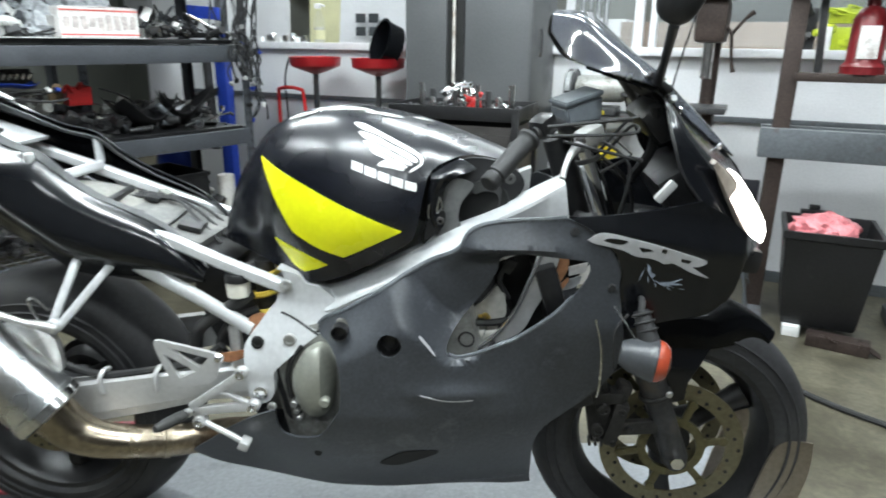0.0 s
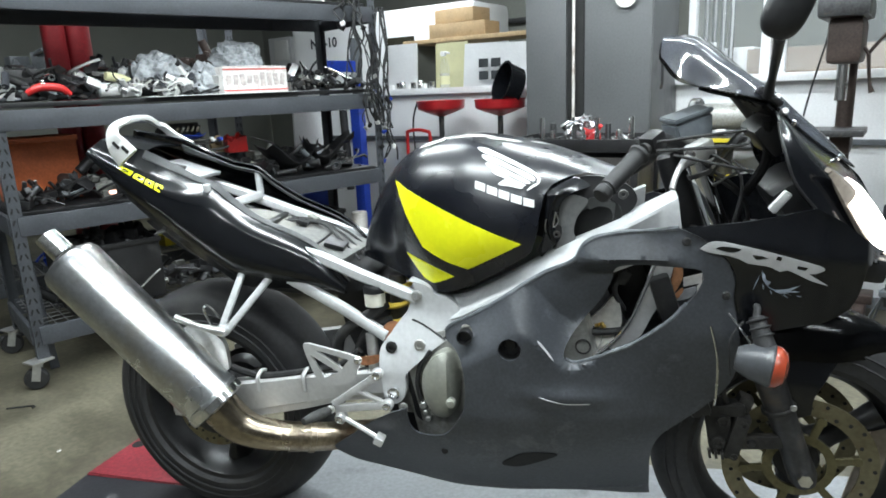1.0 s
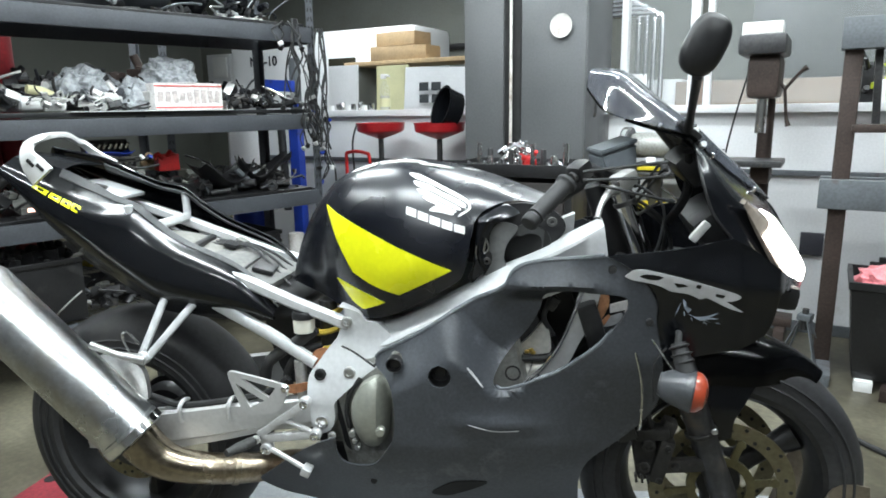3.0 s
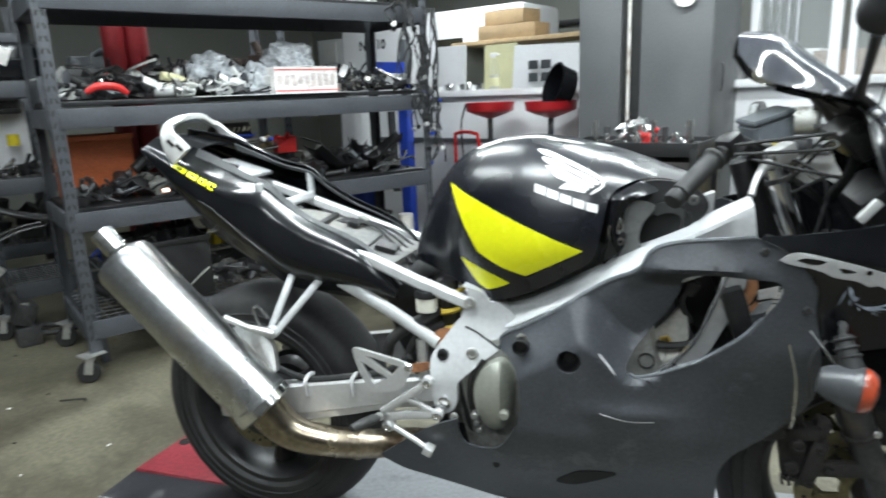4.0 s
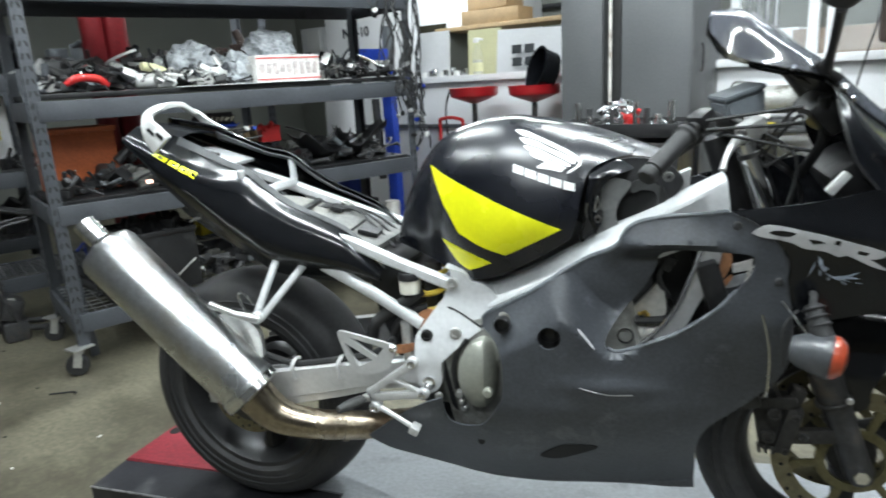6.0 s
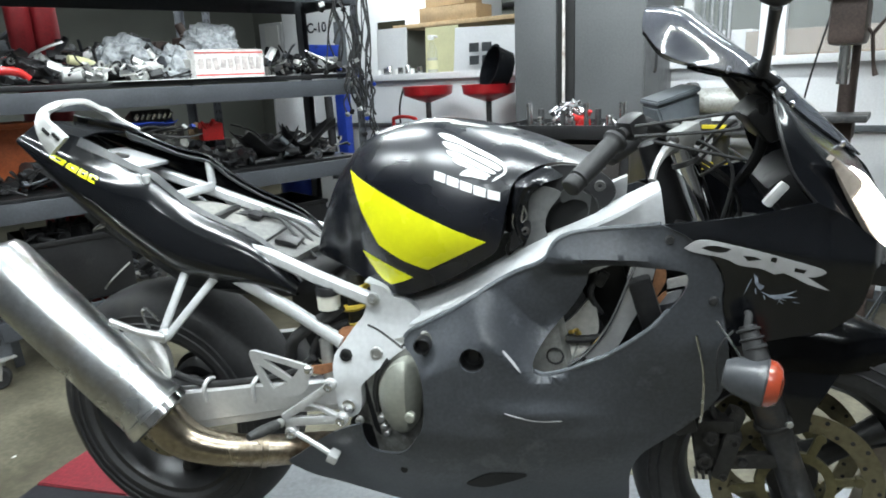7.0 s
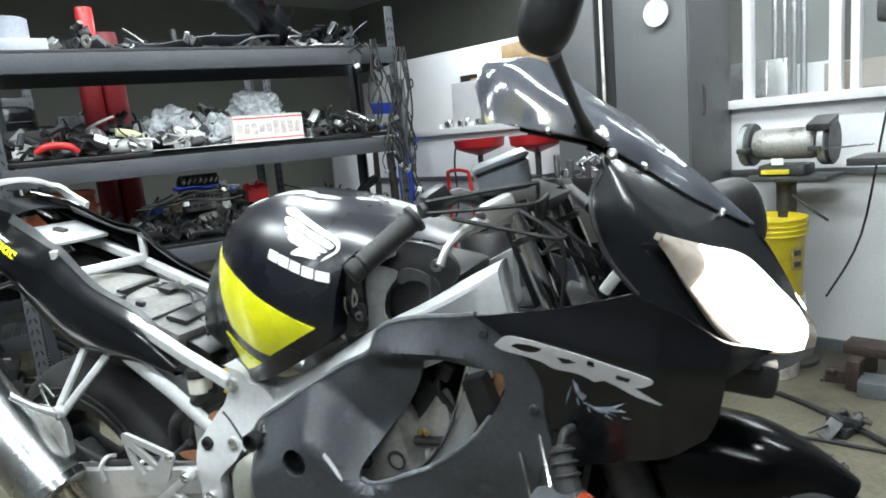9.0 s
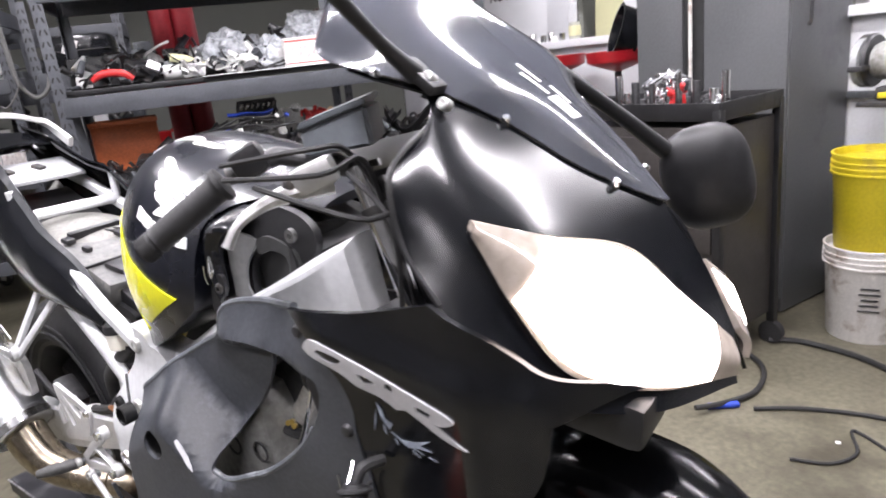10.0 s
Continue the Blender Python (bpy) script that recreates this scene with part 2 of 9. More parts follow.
def smoked(name, tint, haze):
    """Thin smoked acrylic: tinted clear, glossy by Fresnel; scratch haze is tinted blue to imitate ceiling reflections.
    """
    m = bpy.data.materials.new(name)
    m.use_nodes = True
    n, l = m.node_tree.nodes, m.node_tree.links
    n.remove(n["Principled BSDF"])
    clear, gloss, dull = n.new("ShaderNodeBsdfTransparent"), n.new("ShaderNodeBsdfGlossy"), n.new("ShaderNodeBsdfDiffuse")
    clear.inputs[0].default_value = (*tint, 1)
    gloss.inputs["Roughness"].default_value = 0.13
    dull.inputs[0].default_value = (*haze, 1)
    fres, a, b = n.new("ShaderNodeFresnel"), n.new("ShaderNodeMixShader"), n.new("ShaderNodeMixShader")
    fres.inputs["IOR"].default_value = 1.7
    tc, ns, rg = n.new("ShaderNodeTexCoord"), n.new("ShaderNodeTexNoise"), n.new("ShaderNodeMapRange")
    ns.inputs["Scale"].default_value, ns.inputs["Detail"].default_value = 14.0, 8.0
    rg.inputs[1].default_value, rg.inputs[2].default_value, rg.inputs[3].default_value, rg.inputs[4].default_value = 0.35, 0.7, 0.2, 0.38
    l.new(tc.outputs["Object"], ns.inputs["Vector"])
    l.new(ns.outputs["Fac"], rg.inputs[0])
    l.new(rg.outputs[0], a.inputs[0])
    l.new(clear.outputs[0], a.inputs[1])
    l.new(dull.outputs[0], a.inputs[2])
    l.new(fres.outputs[0], b.inputs[0])
    l.new(a.outputs[0], b.inputs[1])
    l.new(gloss.outputs[0], b.inputs[2])
    l.new(b.outputs[0], n["Material Output"].inputs[0])
    return m


SCREEN = smoked("smoked_screen", (0.55, 0.53, 0.46), (0.17, 0.185, 0.23))
WINDOW_GLASS = glass("window_glass", (0.8, 0.85, 0.85), 0.02, 0.08)


# ---- mesh helpers ----
def thing(name, label, category, m=None, group="", kind=""):
    ob = new(name)
    ob.empty_display_size = 0.05
    if m is not None:
        ob.matrix_basis = m
    return tagged(ob, label, category, group, kind)


def shaped(name, bm, material, angle=40, m=None):
    me = bpy.data.meshes.new(name)
    bmesh.ops.recalc_face_normals(bm, faces=bm.faces)
    bm.to_mesh(me)
    bm.free()
    me.materials.append(material)
    me.polygons.foreach_set("use_smooth", [True] * len(me.polygons))
    me.set_sharp_from_angle(angle=radians(angle))
    ob = new(name, me)
    if m is not None:
        ob.matrix_basis = m
    return ob


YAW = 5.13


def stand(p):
    """The motorcycle was drawn square on; points slide along camera sight lines to keep that view when turned five
    degrees.
    """
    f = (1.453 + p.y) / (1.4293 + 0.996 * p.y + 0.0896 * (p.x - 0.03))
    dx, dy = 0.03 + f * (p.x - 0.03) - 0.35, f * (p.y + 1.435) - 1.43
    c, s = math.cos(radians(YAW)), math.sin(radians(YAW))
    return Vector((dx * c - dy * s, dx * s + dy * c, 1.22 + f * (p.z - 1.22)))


def part(name, bm, material, parent, label="", m=None, angle=40, raw=False):
    # motorcycle points are shifted to fit the camera's view
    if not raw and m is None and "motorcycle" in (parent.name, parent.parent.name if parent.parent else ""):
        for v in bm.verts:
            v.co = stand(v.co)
    ob = shaped(name, bm, material, angle, m)
    ob.parent = parent
    if label:
        ob["label"] = label
    return ob


def solo(name, bm, material, label, category, m=None, group="", kind="", angle=40):
    return tagged(shaped(name, bm, material, angle, m), label, category, group, kind)


def box(bm, c, s, rot=None, bev=0.004):
    """A bevelled box: centre, size, rotation in degrees."""
    r = bmesh.ops.create_cube(bm, size=1)
    vs = r["verts"]
    mm = pose(*c, *(rot or (0, 0, 0))) @ Matrix.Diagonal((*s, 1))
    bmesh.ops.transform(bm, matrix=mm, verts=vs)
    if bev:
        es = list({e for v in vs for e in v.link_edges})
        bmesh.ops.bevel(bm, geom=es, offset=min(bev, min(s) * 0.3), segments=2, affect="EDGES", profile=0.6)
    return bm


def bx(c, s, rot=None, bev=0.004):
    return box(bmesh.new(), c, s, rot, bev)


def frame_of(d):
    d = Vector(d).normalized()
    a = Vector((0, 0, 1)) if abs(d.z) < 0.9 else Vector((1, 0, 0))
    u = d.cross(a).normalized()
    return u, d.cross(u).normalized()


def rings(bm, loops, closed=True, caps=True):
    """A skin over loops of points."""
    rows = [[bm.verts.new(p) for p in loop] for loop in loops]
    n = len(rows[0])
    for a, b in zip(rows, rows[1:]):
        for i in range(n if closed else n - 1):
            j = (i + 1) % n
            bm.faces.new((a[i], a[j], b[j], b[i]))
    if caps and closed:
        bm.faces.new(rows[0])
        bm.faces.new(rows[-1])
    return bm


def cyl(bm, p0, p1, r0, r1=None, n=16, bev=0.0):
    """A cylinder or cone between two points, its rims chamfered by bev."""
    p0, p1 = Vector(p0), Vector(p1)
    r1 = r0 if r1 is None else r1
    d = (p1 - p0).normalized()
    u, w = frame_of(d)
    st = [(p0, r0 - bev), (p0 + d * bev, r0), (p1 - d * bev, r1), (p1, r1 - bev)] if bev else [(p0, r0), (p1, r1)]
    return rings(bm, [[c + (u * math.cos(2 * math.pi * i / n) + w * math.sin(2 * math.pi * i / n)) * r for i in range(n)] for c, r in st])


def cy(p0, p1, r0, r1=None, n=16, bev=0.0):
    return cyl(bmesh.new(), p0, p1, r0, r1, n, bev)


def spline(pts, n=8, closed=False):
    """Catmull-Rom through the points."""
    pts = [Vector(p) for p in pts]
    out, k = [], len(pts)
    for i in range(k if closed else k - 1):
        g = [pts[(i + j) % k] if closed else pts[min(max(i + j, 0), k - 1)] for j in (-1, 0, 1, 2)]
        for s in range(n):
            t = s / n
            out.append(0.5 * ((2 * g[1]) + (g[2] - g[0]) * t + (2 * g[0] - 5 * g[1] + 4 * g[2] - g[3]) * t * t + (3 * g[1] - g[0] - 3 * g[2] + g[3]) * t ** 3))
    if not closed:
        out.append(pts[-1])
    return out


def tube(bm, pts, r, n=8, steps=5, smooth=True, flat=1.0):
    """A round bar along a path; r a number or one for each point."""
    pts = [Vector(p) for p in pts]
    rs = r if isinstance(r, (list, tuple)) else [r] * len(pts)
    if smooth and len(pts) > 2:
        k = len(pts)
        rs = [rs[min(i // steps, k - 2)] * (1 - (i % steps) / steps) + rs[min(i // steps + 1, k - 1)] * (i % steps) / steps for i in range((k - 1) * steps)] + [rs[-1]]
        pts = spline(pts, steps)
    loops, u = [], None
    for i, p in enumerate(pts):
        d = (pts[min(i + 1, len(pts) - 1)] - pts[max(i - 1, 0)]).normalized()
        u = frame_of(d)[0] if u is None else (u - d * u.dot(d)).normalized()
        w = d.cross(u)
        loops.append([p + (u * math.cos(2 * math.pi * j / n) + w * math.sin(2 * math.pi * j / n) * flat) * rs[i] for j in range(n)])
    return rings(bm, loops)


def tb(pts, r, n=8, steps=5, smooth=True, flat=1.0):
    return tube(bmesh.new(), pts, r, n, steps, smooth, flat)


def lathe(bm, prof, c=(0, 0, 0), axis=(0, 0, 1), n=32, closed=False):
    """A body of revolution: (radius, height) rows about an axis at c."""
    c, d = Vector(c), Vector(axis).normalized()
    u, w = frame_of(d)
    loops = [[c + d * h + (u * math.cos(2 * math.pi * i / n) + w * math.sin(2 * math.pi * i / n)) * max(r, 0.0005) for i in range(n)] for r, h in prof]
    if closed:
        loops.append(loops[0])
        rings(bm, loops, True, False)
        bmesh.ops.remove_doubles(bm, verts=bm.verts, dist=1e-6)
        return bm
    return rings(bm, loops)


def lt(prof, c=(0, 0, 0), axis=(0, 0, 1), n=32, closed=False):
    return lathe(bmesh.new(), prof, c, axis, n, closed)


def curve2(pts, n=6):
    """A closed smooth outline in x, z; a point given as (x, z, 1) stays a sharp corner."""
    out, k = [], len(pts)
    for i in range(k):
        a, b = pts[i], pts[(i + 1) % k]
        pa = pts[i - 1] if len(a) < 3 else a
        pb = pts[(i + 2) % k] if len(b) < 3 else b
        g = [Vector(q[:2]) for q in (pa, a, b, pb)]
        for s in range(n):
            t = s / n
            out.append(0.5 * ((2 * g[1]) + (g[2] - g[0]) * t + (2 * g[0] - 5 * g[1] + 4 * g[2] - g[3]) * t * t + (3 * g[1] - g[0] - 3 * g[2] + g[3]) * t ** 3))
    return out


def panel(outline, holes, yfun, thick, step=0.02, n=6):
    """A moulded panel: an outline in x, z with holes, cut into a grid, pushed to y = yfun(x, z), with thickness."""
    bm = bmesh.new()
    for loop in [outline] + list(holes):
        pts = curve2(loop, n)
        vs = [bm.verts.new((p[0], 0, p[1])) for p in pts]
        for i in range(len(vs)):
            bm.edges.new((vs[i], vs[(i + 1) % len(vs)]))
    bmesh.ops.triangle_fill(bm, use_beauty=True, use_dissolve=False, edges=bm.edges[:])
    if step:
        xs, zs = [v.co.x for v in bm.verts], [v.co.z for v in bm.verts]
        for lo, hi, no in ((min(xs), max(xs), (1, 0, 0)), (min(zs), max(zs), (0, 0, 1))):
            v = lo + step
            while v < hi:
                bmesh.ops.bisect_plane(bm, geom=bm.verts[:] + bm.edges[:] + bm.faces[:], plane_co=Vector(no) * v, plane_no=no, dist=1e-6)
                v += step
    for f in bm.faces:
        f.normal_update()
        if f.normal.y > 0:
            f.normal_flip()
    inner = bmesh.ops.duplicate(bm, geom=bm.faces[:])
    nf = [f for f in inner["geom"] if isinstance(f, bmesh.types.BMFace)]
    nv = {v for f in nf for v in f.verts}
    bmesh.ops.reverse_faces(bm, faces=nf)
    rims = [e for e in bm.edges if e.is_boundary]
    for v in bm.verts:
        v.co.y = yfun(v.co.x, v.co.z) + (thick if v in nv else 0)
    key = {}
    for v in bm.verts:
        key.setdefault((round(v.co.x, 6), round(v.co.z, 6)), [None, None])[1 if v in nv else 0] = v
    for e in rims:
        a, b = e.verts
        if a in nv or b in nv:
            continue
        ia, ib = key[(round(a.co.x, 6), round(a.co.z, 6))][1], key[(round(b.co.x, 6), round(b.co.z, 6))][1]
        if ia and ib:
            try:
                bm.faces.new((a, b, ib, ia))
            except ValueError:
                pass
    return bm


def lerp(table, x):
    """Smooth look-up in rows of (x, value)."""
    if x <= table[0][0]:
        return table[0][1]
    for i in range(len(table) - 1):
        (x0, a), (x1, b) = table[i], table[i + 1]
        if x <= x1:
            xm, am = table[i - 1] if i else (2 * x0 - x1, 2 * a - b)
            xn, bn = table[i + 2] if i + 2 < len(table) else (2 * x1 - x0, 2 * b - a)
            t, h = (x - x0) / (x1 - x0), x1 - x0
            ma, mb = (b - am) / (x1 - xm) * h, (bn - a) / (xn - x0) * h
            return (2 * t ** 3 - 3 * t * t + 1) * a + (t ** 3 - 2 * t * t + t) * ma + (3 * t * t - 2 * t ** 3) * b + (t ** 3 - t * t) * mb
    return table[-1][1]


def near(v, a, b):
    """0 below a, 1 above b, smooth between."""
    t = min(1, max(0, (v - a) / (b - a)))
    return t * t * (3 - 2 * t)


def along(pts, s):
    """The point at s in 0..1 on a smooth curve through pts."""
    ps = [Vector(p) for p in pts]
    k = min(len(ps) - 2, max(0, int(s * (len(ps) - 1))))
    t = s * (len(ps) - 1) - k
    a, b = ps[k], ps[k + 1]
    o = ps[k - 1] if k else a * 2 - b
    e = ps[k + 2] if k + 2 < len(ps) else b * 2 - a
    ma, mb = (b - o) / 2, (e - a) / 2
    return a * (2 * t ** 3 - 3 * t * t + 1) + ma * (t ** 3 - 2 * t * t + t) + b * (3 * t * t - 2 * t ** 3) + mb * (t ** 3 - t * t)


def skin(curves, nu, nv, thick, core, off=0.0, u=(0, 1), v=(0, 1), ease=0):
    """A smooth shell through curves laid side by side, with thickness; core: a point that lies inside."""
    bm, g, core = bmesh.new(), {}, Vector(core)
    f = lambda i, j: along([along(c, min(1, max(0, i))) for c in curves], min(1, max(0, j)))
    if ease:
        net = np.array([[f(i / nu, j / nv) for j in range(nv + 1)] for i in range(nu + 1)])
        for _ in range(ease):
            net[1:-1, 1:-1] = 0.5 * net[1:-1, 1:-1] + 0.125 * (net[:-2, 1:-1] + net[2:, 1:-1] + net[1:-1, :-2] + net[1:-1, 2:])

        def f(i, j):
            a, b = min(1, max(0, i)) * nu, min(1, max(0, j)) * nv
            i0, j0 = min(nu - 1, int(a)), min(nv - 1, int(b))
            a, b = a - i0, b - j0
            return Vector((1 - a) * (1 - b) * net[i0, j0] + a * (1 - b) * net[i0 + 1, j0] + (1 - a) * b * net[i0, j0 + 1] + a * b * net[i0 + 1, j0 + 1])
    for i in range(nu + 1):
        for j in range(nv + 1):
            a, b = u[0] + (u[1] - u[0]) * i / nu, v[0] + (v[1] - v[0]) * j / nv
            p = f(a, b)
            n = (f(a + 0.01, b) - f(a - 0.01, b)).cross(f(a, b + 0.02) - f(a, b - 0.02))
            if n.length < 1e-9:
                n = p - core
            n.normalize()
            if n.dot(p - core) < 0:
                n = -n
            g[i, j, 0], g[i, j, 1] = bm.verts.new(p + n * off), bm.verts.new(p + n * (off - thick))
    quads = [[(i, j, k), (i + 1, j, k), (i + 1, j + 1, k), (i, j + 1, k)] for i in range(nu) for j in range(nv) for k in (0, 1)]
    quads += [[(i, j, 0), (i + 1, j, 0), (i + 1, j, 1), (i, j, 1)] for i in range(nu) for j in (0, nv)]
    quads += [[(i, j, 0), (i, j + 1, 0), (i, j + 1, 1), (i, j, 1)] for j in range(nv) for i in (0, nu)]
    for c in quads:
        bm.faces.new([g[k] for k in c])
    bmesh.ops.remove_doubles(bm, verts=bm.verts, dist=1e-5)
    return bm


def mirrored(bm, y=0.0, k=1.0):
    for w in bm.verts:
        w.co.y = y + k * (y - w.co.y)
    return bm


def join(a, b):
    """Add the mesh b to a."""
    me = bpy.data.meshes.new("tmp")
    b.to_mesh(me)
    b.free()
    a.from_mesh(me)
    bpy.data.meshes.remove(me)
    return a


def flip(bm):
    bmesh.ops.transform(bm, matrix=Matrix.Diagonal((1, -1, 1, 1)), verts=bm.verts)
    return bm


def text_mesh(body, size, depth=0.001, bold=0.0, shear=0.0, spacing=1.0):
    """The built-in font as a mesh in x, z, centred, facing -y."""
    cu = bpy.data.curves.new("lettering", "FONT")
    cu.body, cu.size, cu.extrude, cu.offset, cu.shear, cu.space_character = body, size, depth, bold, shear, spacing
    cu.align_x, cu.align_y = "CENTER", "CENTER"
    ob = bpy.data.objects.new("lettering", cu)
    scene.collection.objects.link(ob)
    me = bpy.data.meshes.new_from_object(ob.evaluated_get(bpy.context.evaluated_depsgraph_get()))
    bm = bmesh.new()
    bm.from_mesh(me)
    bpy.data.objects.remove(ob)
    bpy.data.curves.remove(cu)
    bpy.data.meshes.remove(me)
    bmesh.ops.transform(bm, matrix=pose(0, 0, 0, 90, 0, 0), verts=bm.verts)
    return bm


# ---- the large structure ----
WALL = pose(1.07, 3.80, 0, 0, 0, -24)
SHELF = pose(-2.33, 2.18, 0, 0, 0, 52.7)
solo("floor", bx((-1.5, -1.5, -0.1), (13.6, 10.4, 0.2), bev=0), CONCRETE, "stained bare concrete workshop floor with oil marks", "floor", WALL, kind="structure")
solo("ceiling", bx((-1.5, -1.5, CEIL + 0.1), (13.6, 10.4, 0.2), bev=0), CEILING, "workshop ceiling out of view, tinted blue for reflections", "ceiling", WALL, kind="structure")
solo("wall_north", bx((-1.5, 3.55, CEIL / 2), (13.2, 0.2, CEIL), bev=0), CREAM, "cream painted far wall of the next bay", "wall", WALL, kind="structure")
solo("wall_south", bx((-1.5, -6.55, CEIL / 2), (13.2, 0.2, CEIL), bev=0), GREY_WALL, "dark grey wall out of view, closing the workshop", "wall", WALL, kind="structure")
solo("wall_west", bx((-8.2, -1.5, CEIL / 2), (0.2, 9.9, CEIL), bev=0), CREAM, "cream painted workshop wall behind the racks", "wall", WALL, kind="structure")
solo("wall_east", bx((5.2, -1.5, CEIL / 2), (0.2, 9.9, CEIL), bev=0), GREY_WALL, "dark grey wall out of view, closing the workshop", "wall", WALL, kind="structure")
solo("wall_half", bx((0.35, 0.06, 0.595), (7.5, 0.12, 1.19), bev=0.003), WALL_WHITE, "white painted waist-high partition wall", "wall", WALL, kind="structure")
solo("trim_cap", bx((0.35, 0.05, 1.212), (7.5, 0.2, 0.044), bev=0.005), WALL_WHITE, "white painted ledge along the top of the partition", "trim", WALL, kind="structure")
solo("trim_rail", bx((0.35, -0.014, 0.872), (7.5, 0.028, 0.03), bev=0.004), BEAM, "grey rail along the white partition wall", "trim", WALL, kind="structure")
solo("baseboard", bx((0.35, -0.012, 0.03), (7.5, 0.02, 0.06), bev=0.003), BEAM, "dark grimy strip at the foot of the partition", "baseboard", WALL, kind="structure")

# ceiling tubes, all out of view; number and places assumed
def tube_light(m, power):
    f = thing("ceiling_light", "white twin-tube fluorescent ceiling light, lit, out of view", "light", m, "ceiling lights")
    part("housing", bx((0, 0, -0.02), (1.25, 0.07, 0.04)), PAPER, f)
    for s in (-0.5, 0.5):
        part("hanger_rod", cy((s, 0, 0.0), (s, 0, 0.28), 0.004, n=8), STEEL, f)
    for s in (-0.04, 0.04):
        part("lamp_tube", cy((-0.6, s, -0.06), (0.6, s, -0.06), 0.016, n=10), TUBE_LIT, f)
    la = bpy.data.lights.new("ceiling_light_glow", "AREA")
    la.shape, la.size, la.size_y, la.energy, la.color = "RECTANGLE", 1.2, 0.14, power, (0.88, 0.975, 1.0)
    lo = new("ceiling_light_glow", la)
    lo.matrix_basis = m @ Matrix.Translation((0, 0, -0.09))


# the two at y -1.2 and -1.3 are added to brighten the camera side
for x, y, a, p in ((-0.7, 0.75, 0, 62), (0.95, 0.75, 0, 62), (-2.4, 1.2, -24, 46), (0.4, 2.7, -24, 62), (-1.6, 2.75, -24, 62), (1.9, 2.2, -24, 28), (-0.9, -1.2, 0, 36), (1.1, -1.3, 0, 36), (-1.5, 6.2, -24, 80), (1.6, 5.0, -24, 46)):
    tube_light(pose(x, y, CEIL - 0.28, 0, 0, a), 0.74 * p)


# ---- the motorcycle: x forward, -y towards the walk, z up ----
BIKE_Y = 1.32
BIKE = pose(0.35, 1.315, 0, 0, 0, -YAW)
bike = thing("motorcycle", "black and grey sport motorcycle, seat removed, headlight lit", "motorcycle", BIKE)
RAX, FAX = (-1.265, 0.426), (0.151, 0.433)
REAR_Y = 0.008


def wheel(name, cx, cz, R, half, rim_r, spokes, parent, off=0.0, crown=0.62):
    y = Vector((0, 1, 0))
    c = (cx, off, cz)
    hub = part(name, lt([(0.02, -half * 0.8), (0.045, -half * 0.8), (0.05, -half * 0.5), (0.05, half * 0.5), (0.045, half * 0.8), (0.02, half * 0.8)], c, y, 24), WHEEL_BLACK, parent, "dark cast wheel with a worn black tyre", raw=True)
    prof = []
    for i in range(25):
        a = math.pi * i / 24
        prof.append((rim_r + 0.012 + (R - rim_r - 0.012) * math.sin(a) ** crown, -half * math.cos(a)))
    prof = [(rim_r - 0.005, -half * 0.82)] + prof + [(rim_r - 0.005, half * 0.82)]
    part("tyre", lt(prof, c, y, 72, True), TYRE, hub, "worn black sport tyre", raw=True)
    for rr in (rim_r + 0.03, rim_r + 0.05):
        g = math.asin(min(1, ((rr - rim_r - 0.012) / (R - rim_r - 0.012)) ** (1 / crown)))
        for s_ in (1, -1):
            part("sidewall_rib", lt([(rr - 0.003, -0.002), (rr, -0.0045), (rr + 0.003, -0.002), (rr, 0.003)], (cx, off - s_ * half * math.cos(g), cz), y * s_, 64, True), TYRE, hub, raw=True)
    part("rim", lt([(rim_r + 0.012, -half * 0.92), (rim_r - 0.008, -half * 0.88), (rim_r - 0.02, -half * 0.6), (rim_r - 0.03, 0), (rim_r - 0.02, half * 0.6), (rim_r - 0.008, half * 0.88), (rim_r + 0.012, half * 0.92), (rim_r + 0.006, 0)], c, y, 64, True), WHEEL_BLACK, hub, raw=True)
    for k in range(spokes):
        a = 2 * math.pi * k / spokes + 0.55
        d, p = Vector((math.cos(a), 0, math.sin(a))), Vector((-math.sin(a), 0, math.cos(a)))
        bm = bmesh.new()
        loops = []
        for s, w, h in ((0.03, 0.036, half * 0.55), (0.08, 0.026, half * 0.42), (rim_r * 0.6, 0.022, half * 0.36), (rim_r - 0.03, 0.034, half * 0.44)):
            o = Vector(c) + d * s
            loops.append([o + p * (w * math.cos(t)) + y * (h * math.sin(t)) for t in [2 * math.pi * i / 10 for i in range(10)]])
        part("spoke", rings(bm, loops), WHEEL_BLACK, hub, raw=True)
    return hub


rear = wheel("rear_wheel", *RAX, 0.326, 0.098, 0.216, 3, bike, REAR_Y, 0.42)
part("rear_sprocket", lt([(0.05, 0.0), (0.098, 0.0), (0.1, 0.004), (0.05, 0.004)], (RAX[0], REAR_Y + 0.085, RAX[1]), (0, 1, 0), 44), DARK_METAL, rear, "oily rear sprocket", raw=True)
part("sprocket_carrier", lt([(0.0, 0.0), (0.07, 0.0), (0.085, 0.02), (0.085, 0.03), (0.0, 0.034)], (RAX[0], REAR_Y + 0.05, RAX[1]), (0, 1, 0), 32), WHEEL_BLACK, rear, raw=True)
front = wheel("front_wheel", *FAX, 0.3, 0.06, 0.216, 3, bike)


